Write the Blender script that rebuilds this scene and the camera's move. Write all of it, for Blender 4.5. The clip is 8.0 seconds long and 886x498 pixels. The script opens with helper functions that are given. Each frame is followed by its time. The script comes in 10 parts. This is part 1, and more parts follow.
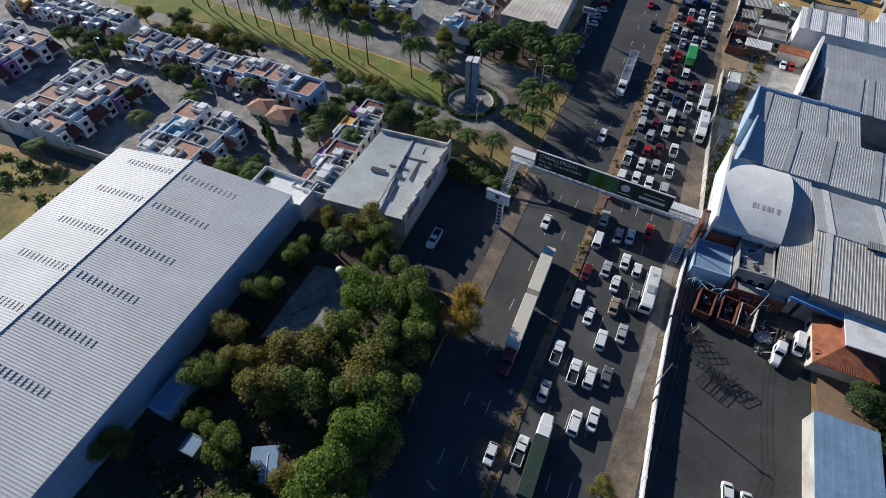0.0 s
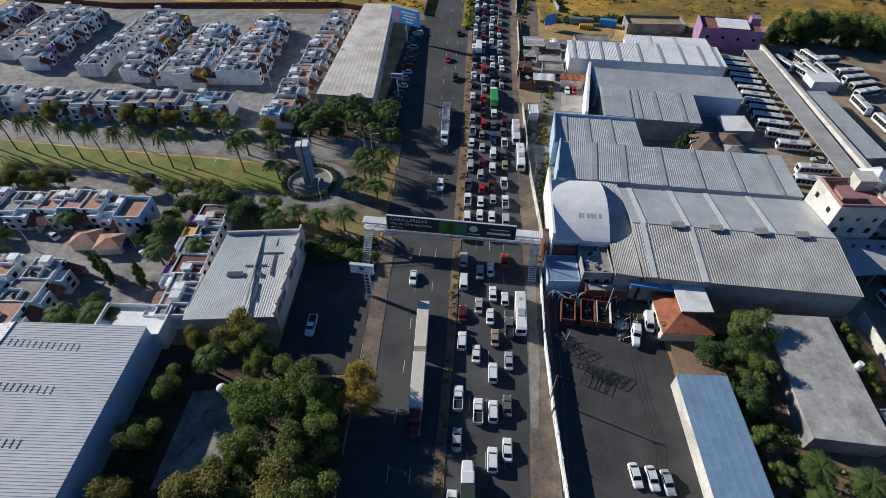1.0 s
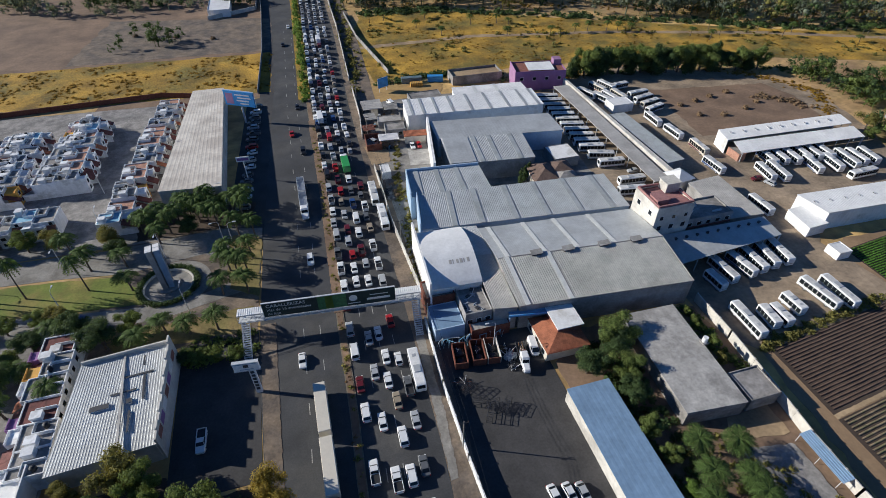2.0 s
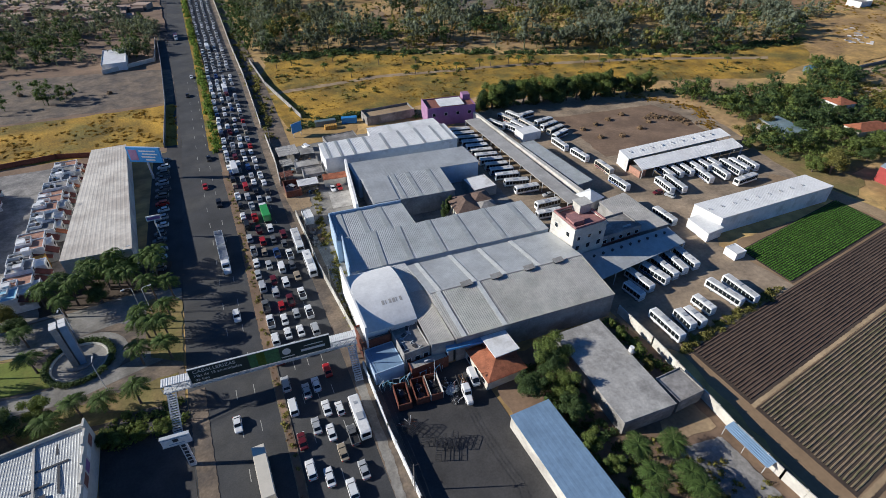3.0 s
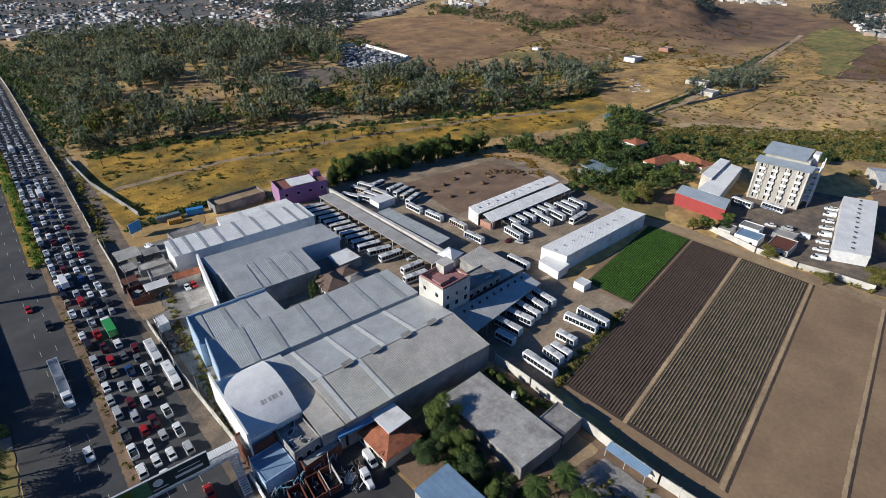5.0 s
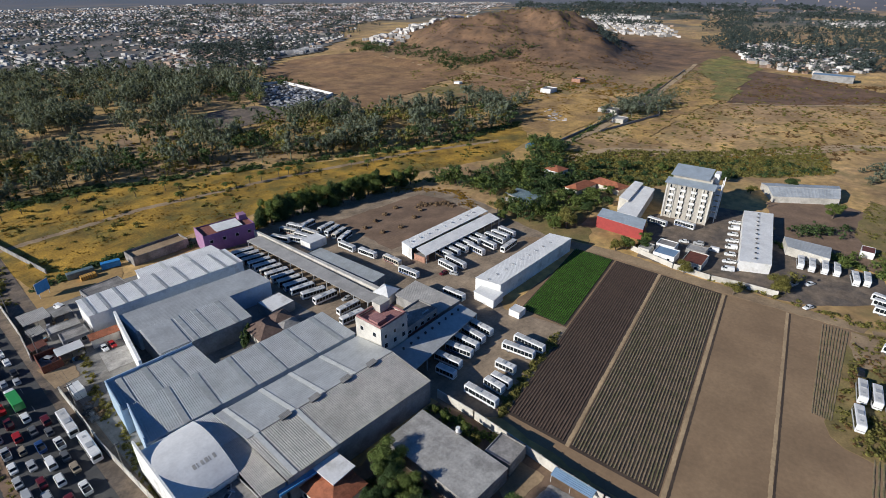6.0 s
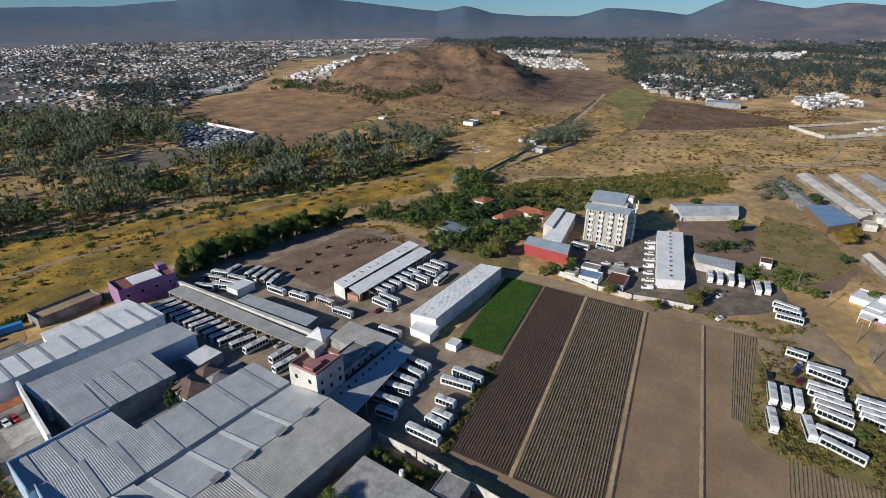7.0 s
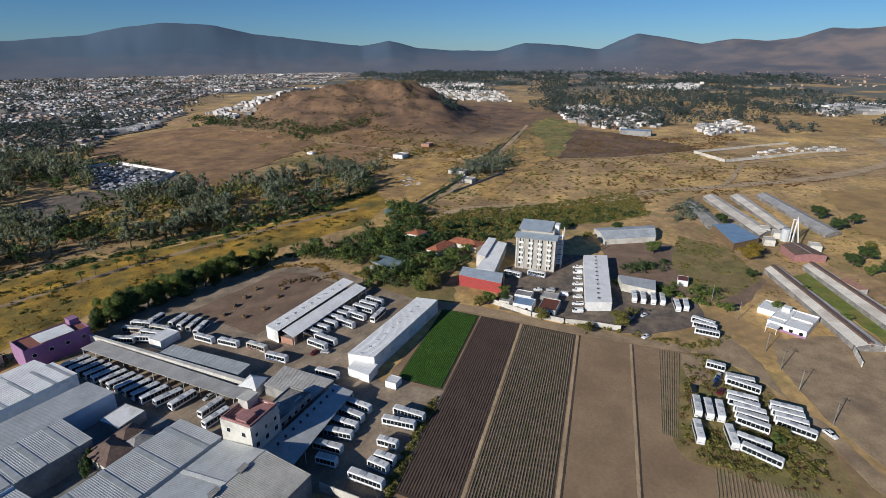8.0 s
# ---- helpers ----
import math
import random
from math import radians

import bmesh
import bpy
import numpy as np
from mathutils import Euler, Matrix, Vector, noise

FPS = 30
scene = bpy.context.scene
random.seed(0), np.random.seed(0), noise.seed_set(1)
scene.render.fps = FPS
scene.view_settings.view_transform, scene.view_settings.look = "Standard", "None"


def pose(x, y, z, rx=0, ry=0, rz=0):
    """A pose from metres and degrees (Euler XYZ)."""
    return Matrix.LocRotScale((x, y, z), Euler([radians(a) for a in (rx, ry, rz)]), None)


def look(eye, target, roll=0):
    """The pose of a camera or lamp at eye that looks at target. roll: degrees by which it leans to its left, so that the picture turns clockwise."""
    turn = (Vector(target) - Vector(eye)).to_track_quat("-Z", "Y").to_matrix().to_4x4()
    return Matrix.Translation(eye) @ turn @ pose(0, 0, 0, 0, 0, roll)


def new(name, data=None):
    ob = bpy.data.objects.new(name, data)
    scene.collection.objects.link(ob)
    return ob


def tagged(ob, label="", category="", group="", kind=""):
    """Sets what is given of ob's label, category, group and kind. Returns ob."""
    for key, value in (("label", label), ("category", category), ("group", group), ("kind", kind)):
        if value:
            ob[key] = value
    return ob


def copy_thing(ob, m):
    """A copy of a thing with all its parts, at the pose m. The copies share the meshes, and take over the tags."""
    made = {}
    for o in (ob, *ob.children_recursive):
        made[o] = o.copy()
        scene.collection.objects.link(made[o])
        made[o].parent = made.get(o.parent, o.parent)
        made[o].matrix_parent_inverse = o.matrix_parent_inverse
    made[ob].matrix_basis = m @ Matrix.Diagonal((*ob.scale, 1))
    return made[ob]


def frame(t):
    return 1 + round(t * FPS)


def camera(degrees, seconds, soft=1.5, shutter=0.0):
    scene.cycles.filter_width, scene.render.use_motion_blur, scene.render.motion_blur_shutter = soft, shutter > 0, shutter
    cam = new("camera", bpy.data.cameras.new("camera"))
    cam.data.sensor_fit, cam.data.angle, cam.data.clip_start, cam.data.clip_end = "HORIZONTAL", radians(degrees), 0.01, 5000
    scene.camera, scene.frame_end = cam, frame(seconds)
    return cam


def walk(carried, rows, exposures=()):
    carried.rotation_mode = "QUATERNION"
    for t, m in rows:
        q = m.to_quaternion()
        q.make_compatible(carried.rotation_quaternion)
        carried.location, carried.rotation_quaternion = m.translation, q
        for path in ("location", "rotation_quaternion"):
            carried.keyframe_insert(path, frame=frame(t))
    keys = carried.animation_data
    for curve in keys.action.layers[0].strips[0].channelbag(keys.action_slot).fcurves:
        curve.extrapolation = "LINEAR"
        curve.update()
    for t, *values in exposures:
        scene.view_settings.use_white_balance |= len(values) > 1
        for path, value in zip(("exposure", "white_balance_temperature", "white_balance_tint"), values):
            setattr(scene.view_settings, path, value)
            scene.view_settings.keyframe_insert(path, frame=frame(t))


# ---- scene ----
EXPOSURE = 0.12
KELVIN, TINT = 5950, 10
cam = camera(80.57, 8.0, soft=0.6)
# seconds, x, y, z, heading (clockwise from the highway's direction), pitch, roll
ROWS = [
    (0, 0.00, 0.00, 90.00, -23.12, -51.33, 0.36),
    (0.5, 0.29, 0.21, 92.56, -12.97, -48.65, 0.25),
    (1, 0.60, 0.33, 95.09, -2.16, -45.71, 0.03),
    (1.5, 0.88, 0.37, 97.46, 8.27, -42.67, -0.12),
    (1.7, 0.94, 0.40, 98.29, 11.76, -41.65, -0.16),
    (2.8, 1.10, 0.57, 100.98, 23.97, -37.60, 0.11),
    (3, 1.05, 0.59, 101.35, 25.88, -36.94, 0.10),
    (3.5, 0.98, 0.68, 102.23, 30.68, -35.23, 0.13),
    (4, 0.77, 0.55, 103.44, 34.76, -33.67, 0.14),
    (4.5, 0.58, 0.45, 104.88, 39.03, -32.03, 0.07),
    (4.7, 0.53, 0.40, 105.43, 40.69, -31.40, 0.07),
    (5.8, 1.36, 0.06, 107.92, 49.29, -27.89, 0.10),
    (6, 1.46, -0.09, 108.45, 50.97, -27.23, 0.04),
    (6.5, 1.68, -0.52, 109.76, 54.98, -25.60, -0.05),
    (7, 1.88, -0.90, 111.04, 58.93, -23.94, -0.14),
    (7.5, 2.03, -1.21, 112.25, 62.63, -22.43, -0.18),
    (8, 2.05, -1.48, 113.44, 66.54, -20.75, -0.20),
]

def aim(x, y, z, heading, pitch, roll):
    a, p = radians(heading), radians(pitch)
    return look((x, y, z), (x + math.sin(a) * math.cos(p), y + math.cos(a) * math.cos(p), z + math.sin(p)), roll)


walk(cam, [(row[0], aim(*row[1:])) for row in ROWS], exposures=[(t, EXPOSURE + e, KELVIN, TINT) for t, e in ((0.0, 0.02), (1.5, 0.04), (3.5, 0.14), (4.5, 0.08), (6.0, -0.08), (6.5, -0.10), (8.0, -0.15))])

# ---- light: low late-afternoon sun from the far side of the highway ----
SUN_AZ, SUN_EL = 293.0, 23.0
world = bpy.data.worlds.new("sky")
scene.world = world
world.use_nodes = True
wn = world.node_tree.nodes
sky = wn.new("ShaderNodeTexSky")
sky.sky_type, sky.sun_disc = "NISHITA", False
sky.sun_elevation, sky.sun_rotation = radians(SUN_EL), radians(SUN_AZ)
sky.air_density, sky.dust_density, sky.ozone_density, sky.altitude = 1.0, 0.1, 6.0, 1600
wn["Background"].inputs["Strength"].default_value = 0.061
deep = wn.new("ShaderNodeMix")
deep.data_type, deep.blend_type = "RGBA", "MULTIPLY"
deep.inputs[0].default_value, deep.inputs[7].default_value = 1.0, (0.78, 0.98, 1.12, 1)
world.node_tree.links.new(sky.outputs[0], deep.inputs[6])
world.node_tree.links.new(deep.outputs[2], wn["Background"].inputs["Color"])
sun_data = bpy.data.lights.new("sun", "SUN")
sun_data.energy, sun_data.angle, sun_data.color = 5.0, radians(0.55), (1.0, 0.92, 0.78)
sun = new("sun", sun_data)
_a, _e = radians(SUN_AZ), radians(SUN_EL)
sun.matrix_world = look((300 * math.sin(_a) * math.cos(_e), 300 * math.cos(_a) * math.cos(_e), 300 * math.sin(_e)), (0, 0, 0))


# ---- materials ----
def mat(name, col, rough=0.8, var=0.18, big=0.06, fine=2.0, bump=0.0, metal=0.0, col2=None, amount=0.5, island=0.0, per_object=0.0, spec=0.5, edge=0.08, thin=0.0):
    """A surface of base colour col with stains at two scales; col2 lies in patches over it; thin: the share of light that passes through a leaf."""
    m = bpy.data.materials.new(name)
    m.use_nodes = True
    nt = m.node_tree
    b = nt.nodes["Principled BSDF"]
    b.inputs["Roughness"].default_value, b.inputs["Metallic"].default_value = rough, metal
    b.inputs["Specular IOR Level"].default_value = spec
    geo = nt.nodes.new("ShaderNodeNewGeometry")

    def noise_at(scale, detail=4.0, rough_=0.6):
        n = nt.nodes.new("ShaderNodeTexNoise")
        n.inputs["Scale"].default_value, n.inputs["Detail"].default_value, n.inputs["Roughness"].default_value = scale, detail, rough_
        nt.links.new(geo.outputs["Position"], n.inputs["Vector"])
        return n.outputs["Fac"]

    def mix(kind, fac, a, c):
        x = nt.nodes.new("ShaderNodeMix")
        x.data_type, x.blend_type = "RGBA", kind
        for value, socket in ((fac, x.inputs[0]), (a, x.inputs[6]), (c, x.inputs[7])):
            if isinstance(value, bpy.types.NodeSocket):
                nt.links.new(value, socket)
            elif socket.type == "RGBA":
                socket.default_value = (*value[:3], 1)
            else:
                socket.default_value = value
        return x.outputs[2]

    def span(fac, lo, hi, out_lo=0.0, out_hi=1.0):
        r = nt.nodes.new("ShaderNodeMapRange")
        for i, v in enumerate((lo, hi, out_lo, out_hi)):
            r.inputs[i + 1].default_value = v
        nt.links.new(fac, r.inputs[0])
        return r.outputs[0]

    base = col
    if col2:
        base = mix("MIX", span(noise_at(big, 5.0, 0.65), 0.5 - edge + (0.5 - amount) * 0.4, 0.5 + edge + (0.5 - amount) * 0.4), col, col2)
    large = span(noise_at(big * 2.3), 0.3, 0.7, 1 - var, 1 + var)
    small = span(noise_at(fine, 6.0), 0.3, 0.7, 1 - var * 0.7, 1 + var * 0.7)
    mul = nt.nodes.new("ShaderNodeMath")
    mul.operation = "MULTIPLY"
    nt.links.new(large, mul.inputs[0])
    nt.links.new(small, mul.inputs[1])
    factor = mul.outputs[0]
    for amount_, socket in ((island, geo.outputs["Random Per Island"]), (per_object, None)):
        if amount_:
            if socket is None:
                socket = nt.nodes.new("ShaderNodeObjectInfo").outputs["Random"]
            mul = nt.nodes.new("ShaderNodeMath")
            mul.operation = "MULTIPLY"
            nt.links.new(factor, mul.inputs[0])
            nt.links.new(span(socket, 0.0, 1.0, 1 - amount_, 1 + amount_), mul.inputs[1])
            factor = mul.outputs[0]
    grey = nt.nodes.new("ShaderNodeCombineColor")
    for i in range(3):
        nt.links.new(factor, grey.inputs[i])
    tone = mix("MULTIPLY", 1.0, base, grey.outputs[0])
    nt.links.new(tone, b.inputs["Base Color"])
    if thin:
        through_leaf = nt.nodes.new("ShaderNodeBsdfTranslucent")
        nt.links.new(mix("MULTIPLY", 1.0, tone, (1.25, 1.15, 0.7)), through_leaf.inputs["Color"])
        both = nt.nodes.new("ShaderNodeMixShader")
        both.inputs[0].default_value = thin
        nt.links.new(b.outputs[0], both.inputs[1])
        nt.links.new(through_leaf.outputs[0], both.inputs[2])
        nt.links.new(both.outputs[0], nt.nodes["Material Output"].inputs["Surface"])
    if bump:
        bp = nt.nodes.new("ShaderNodeBump")
        bp.inputs["Strength"].default_value, bp.inputs["Distance"].default_value = min(1.0, bump), bump
        nt.links.new(noise_at(fine * 1.7, 6.0), bp.inputs["Height"])
        nt.links.new(bp.outputs[0], b.inputs["Normal"])
    return m


M = dict(
    rust_field=mat("red_brown_pasture", (0.33, 0.195, 0.088), 0.95, 0.32, 0.025, 0.4, 0.2, col2=(0.245, 0.14, 0.068), amount=0.5),
    gold_field=mat("golden_pasture", (0.50, 0.31, 0.10), 0.95, 0.35, 0.03, 0.5, 0.3, col2=(0.33, 0.205, 0.085), amount=0.45),
    green_weeds=mat("olive_green_weeds", (0.19, 0.18, 0.05), 0.95, 0.4, 0.04, 0.6, 0.3, col2=(0.30, 0.22, 0.07), amount=0.45),
    town_ground=mat("grey_town_ground", (0.16, 0.14, 0.125), 0.9, 0.25, 0.01, 0.2, 0.0, col2=(0.11, 0.11, 0.10), amount=0.5),
    dark_scrub=mat("dark_red_brown_scrub", (0.20, 0.115, 0.065), 0.95, 0.35, 0.03, 0.4, 0.3, col2=(0.145, 0.085, 0.05), amount=0.5),
    weeds=mat("dry_yellow_weeds", (0.41, 0.24, 0.028), 0.95, 0.5, 0.03, 1.1, 0.5, col2=(0.17, 0.13, 0.025), amount=0.45),
    asphalt=mat("asphalt", (0.056, 0.057, 0.06), 0.9, 0.24, 0.05, 3.0, 0.02, col2=(0.082, 0.08, 0.077), amount=0.4),
    yard=mat("yard_asphalt", (0.06, 0.057, 0.056), 0.88, 0.25, 0.07, 2.0, 0.02, col2=(0.05, 0.048, 0.048), amount=0.45),
    concrete=mat("concrete", (0.265, 0.25, 0.225), 0.88, 0.24, 0.12, 2.0, 0.02, col2=(0.185, 0.17, 0.15), amount=0.4),
    old_concrete=mat("stained_concrete", (0.30, 0.28, 0.26), 0.9, 0.28, 0.15, 1.5, 0.03, col2=(0.19, 0.18, 0.17), amount=0.45),
    dust=mat("pale_dust", (0.37, 0.265, 0.155), 0.95, 0.24, 0.06, 1.2, 0.05, col2=(0.27, 0.19, 0.115), amount=0.4),
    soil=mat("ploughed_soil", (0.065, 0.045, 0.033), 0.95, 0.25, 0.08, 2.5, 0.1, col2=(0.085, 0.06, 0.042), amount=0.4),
    bare=mat("levelled_soil", (0.31, 0.208, 0.118), 0.95, 0.16, 0.03, 0.8, 0.05, col2=(0.265, 0.175, 0.099), amount=0.5),
    lawn=mat("lawn", (0.155, 0.19, 0.03), 0.95, 0.25, 0.08, 2.0, 0.1, col2=(0.24, 0.205, 0.05), amount=0.4),
    white=mat("white_paint", (0.80, 0.79, 0.77), 0.7, 0.08, 0.2, 1.5, col2=(0.58, 0.56, 0.52), amount=0.25),
    cream=mat("cream_paint", (0.64, 0.59, 0.50), 0.75, 0.12, 0.2, 1.5),
    grey_wall=mat("grey_block_wall", (0.32, 0.31, 0.30), 0.9, 0.18, 0.15, 2.0, 0.02, col2=(0.22, 0.21, 0.20), amount=0.4),
    pale_wall=mat("pale_wall", (0.60, 0.57, 0.51), 0.85, 0.15, 0.12, 2.0, 0.02, col2=(0.45, 0.42, 0.37), amount=0.35),
    # white sheet wall with the blue of open shade put into its colour
    shade_blue_wall=mat("shade_blue_white_sheet_wall", (0.43, 0.55, 0.68), 0.55, 0.1, 0.2, 1.5),
    sheet=mat("galvanised_roof_sheet", (0.52, 0.53, 0.52), 0.5, 0.12, 0.09, 1.2, 0.0, 0.2, col2=(0.46, 0.465, 0.455), amount=0.45, spec=0.5),
    sheet_dirty=mat("weathered_roof_sheet", (0.50, 0.475, 0.435), 0.55, 0.16, 0.09, 1.2, 0.0, 0.15, spec=0.45, col2=(0.42, 0.395, 0.36), amount=0.45),
    sheet_white=mat("white_roof_sheet", (0.77, 0.765, 0.75), 0.55, 0.1, 0.08, 1.2, col2=(0.70, 0.69, 0.68), amount=0.35, spec=0.4),
    sheet_blue=mat("blue_grey_roof_sheet", (0.21, 0.315, 0.45), 0.62, 0.12, 0.1, 1.2, 0.0, 0.05, spec=0.3),
    dim_sheet=mat("dim_translucent_sheet", (0.40, 0.42, 0.42), 0.45, 0.12, 0.2, 2.0, col2=(0.34, 0.35, 0.34), amount=0.4),
    hotel_sheet=mat("pale_blue_grey_sheet", (0.36, 0.41, 0.46), 0.6, 0.12, 0.1, 1.2, spec=0.3),
    greenhouse_film=mat("pale_grey_film", (0.50, 0.52, 0.53), 0.5, 0.15, 0.15, 1.5, col2=(0.40, 0.42, 0.43), amount=0.4),
    skylight=mat("translucent_sheet", (0.66, 0.66, 0.62), 0.4, 0.1, 0.2, 2.0),
    asbestos=mat("fibre_cement_sheet", (0.72, 0.66, 0.57), 0.8, 0.12, 0.08, 1.0, 0.0, col2=(0.54, 0.48, 0.41), amount=0.45),
    tile=mat("red_clay_tile", (0.34, 0.12, 0.06), 0.85, 0.3, 0.3, 3.0, 0.02),
    red_roof=mat("dull_red_sealant", (0.25, 0.10, 0.075), 0.85, 0.25, 0.3, 2.0),
    red=mat("red_paint", (0.34, 0.05, 0.045), 0.6, 0.12, 0.3, 2.0),
    purple=mat("purple_paint", (0.27, 0.13, 0.30), 0.75, 0.12, 0.2, 2.0),
    pink=mat("pink_paint", (0.33, 0.18, 0.31), 0.75, 0.12, 0.2, 2.0),
    ochre=mat("ochre_paint", (0.60, 0.33, 0.06), 0.75, 0.12, 0.3, 2.0),
    blue=mat("bright_blue_paint", (0.05, 0.28, 0.62), 0.6, 0.12, 0.3, 2.0),
    bluefaint=mat("pale_blue_paint", (0.25, 0.48, 0.62), 0.7, 0.15, 0.3, 2.0),
    steel=mat("painted_steel", (0.60, 0.61, 0.62), 0.5, 0.12, 0.4, 3.0, 0.0, 0.1),
    dark_steel=mat("dark_steel", (0.06, 0.06, 0.065), 0.55, 0.15, 0.4, 3.0, 0.0, 0.3),
    rust=mat("rusty_steel", (0.15, 0.05, 0.03), 0.8, 0.3, 0.5, 3.0),
    glass=mat("tinted_glass", (0.012, 0.016, 0.02), 0.12, 0.1, 0.5, 2.0, spec=0.4),
    tyre=mat("tyre_rubber", (0.02, 0.02, 0.02), 0.9, 0.1, 0.5, 4.0),
    line=mat("road_paint", (0.40, 0.39, 0.36), 0.75, 0.3, 0.5, 3.0),
    kerb=mat("worn_kerb", (0.20, 0.165, 0.115), 0.85, 0.3, 0.3, 2.0),
    bark=mat("bark", (0.13, 0.10, 0.075), 0.95, 0.25, 0.5, 4.0, 0.03),
    leaf=mat("green_leaf", (0.16, 0.205, 0.058), 0.7, 0.2, 0.3, 2.0, island=0.45, spec=0.2, thin=0.4),
    leaf_dark=mat("dark_leaf", (0.083, 0.125, 0.047), 0.7, 0.2, 0.3, 2.0, island=0.45, spec=0.2, thin=0.4),
    leaf_bright=mat("bright_leaf", (0.15, 0.23, 0.045), 0.7, 0.2, 0.3, 2.0, island=0.4, spec=0.2, thin=0.4),
    leaf_olive=mat("olive_leaf", (0.215, 0.20, 0.06), 0.75, 0.2, 0.3, 2.0, island=0.45, spec=0.2, thin=0.4),
    leaf_gold=mat("golden_leaf", (0.33, 0.25, 0.05), 0.75, 0.2, 0.3, 2.0, island=0.4, spec=0.2, thin=0.4),
    # grey-green foliage, paled in its base colour for haze over the woods
    wood_leaf=mat("hazed_grey_green_leaf", (0.185, 0.212, 0.155), 0.8, 0.2, 0.02, 0.6, island=0.45, spec=0.1, thin=0.45),
    # leaf colour shifted to blue-grey to carry the haze over far trees
    far_leaf=mat("hazed_far_leaf", (0.085, 0.11, 0.105), 0.8, 0.2, 0.01, 0.3, island=0.4, spec=0.1, thin=0.4),
    frond=mat("palm_frond", (0.095, 0.145, 0.04), 0.7, 0.2, 0.3, 2.0, island=0.45, spec=0.15, thin=0.35),
    crop=mat("crop_leaf", (0.085, 0.175, 0.03), 0.7, 0.2, 0.1, 2.0, island=0.4, spec=0.2, thin=0.3),
    dry_weed=mat("ochre_dry_weed", (0.29, 0.18, 0.035), 0.95, 0.25, 0.03, 1.0, island=0.3, spec=0.1, thin=0.35),
    brown_weed=mat("brown_dry_weed", (0.20, 0.125, 0.062), 0.95, 0.2, 0.03, 1.0, island=0.3, spec=0.1, thin=0.4),
    yard_dirt=mat("trodden_yard_earth", (0.35, 0.265, 0.18), 0.95, 0.3, 0.05, 0.9, 0.05, col2=(0.24, 0.185, 0.13), amount=0.5),
    verge_dirt=mat("dusty_verge", (0.21, 0.16, 0.115), 0.95, 0.3, 0.12, 1.6, 0.05, col2=(0.13, 0.105, 0.085), amount=0.5),
    brown_plot=mat("brown_plot_earth", (0.235, 0.155, 0.10), 0.95, 0.22, 0.05, 1.0, 0.08, col2=(0.18, 0.118, 0.078), amount=0.45),
    warehouse_sheet=mat("broad_roof_sheet", (0.63, 0.63, 0.63), 0.6, 0.06, 0.05, 1.0, col2=(0.58, 0.58, 0.575), amount=0.45, spec=0.4),
    tarp=mat("green_tarpaulin", (0.02, 0.045, 0.03), 0.75, 0.25, 0.4, 2.0),
    pale_red=mat("faded_red_terrace", (0.34, 0.17, 0.16), 0.85, 0.22, 0.3, 2.0),
    teal=mat("dark_teal_sheet", (0.13, 0.19, 0.21), 0.55, 0.22, 0.1, 1.2, col2=(0.19, 0.24, 0.25), amount=0.4),
    brown_tile=mat("old_brown_tile", (0.15, 0.10, 0.078), 0.85, 0.3, 0.3, 3.0, 0.02),
    clay_roof=mat("faded_clay_roof", (0.40, 0.215, 0.15), 0.85, 0.25, 0.3, 2.0, 0.02),
    dark_tile=mat("dark_red_tile", (0.15, 0.05, 0.042), 0.85, 0.3, 0.4, 3.0, 0.02),
    town_white=mat("white_house_wall", (0.78, 0.78, 0.78), 0.75, 0.12, 0.2, 1.5, col2=(0.52, 0.51, 0.49), amount=0.3, per_object=0.12),
    grass_dry=mat("olive_dry_grass", (0.20, 0.165, 0.055), 0.95, 0.3, 0.06, 1.5, 0.2, col2=(0.26, 0.185, 0.075), amount=0.5),
    slab=mat("bleached_slab", (0.43, 0.41, 0.38), 0.9, 0.22, 0.15, 1.5, 0.03, col2=(0.30, 0.285, 0.265), amount=0.45),
    pale_track=mat("pale_track_dust", (0.48, 0.345, 0.20), 0.95, 0.2, 0.05, 1.0, 0.05, col2=(0.38, 0.27, 0.155), amount=0.4),
    hotel_wall=mat("beige_grey_render", (0.44, 0.405, 0.35), 0.85, 0.14, 0.15, 2.0, 0.02, col2=(0.36, 0.33, 0.29), amount=0.4),
    stubble=mat("golden_stubble", (0.42, 0.27, 0.10), 0.95, 0.2, 0.03, 0.8, 0.2, col2=(0.32, 0.20, 0.08), amount=0.4),
    old_sheet=mat("old_grey_roof_sheet", (0.34, 0.325, 0.30), 0.7, 0.18, 0.09, 1.2, col2=(0.26, 0.245, 0.22), amount=0.45),
    straw=mat("straw", (0.20, 0.13, 0.07), 0.95, 0.25, 0.5, 3.0),
    town=mat("far_town_walls", (0.50, 0.475, 0.45), 0.85, 0.1, 0.01, 0.3, island=0.7),
    far_cars=mat("far_vehicle_paint", (0.3, 0.3, 0.31), 0.4, 0.1, 0.1, 1.0, island=0.9),
    town_roof=mat("far_town_roofs", (0.40, 0.29, 0.22), 0.85, 0.1, 0.01, 0.3, island=0.4),
    black=mat("black_plastic", (0.02, 0.02, 0.022), 0.6, 0.1, 0.5, 3.0),
    sign_green=mat("dark_green_banner", (0.012, 0.03, 0.028), 0.5, 0.1, 0.3, 2.0),
    sign_leaf=mat("green_banner_patch", (0.05, 0.16, 0.06), 0.5, 0.3, 0.6, 2.0),
    letter=mat("pale_lettering", (0.70, 0.70, 0.66), 0.6, 0.05, 0.5, 2.0),
)


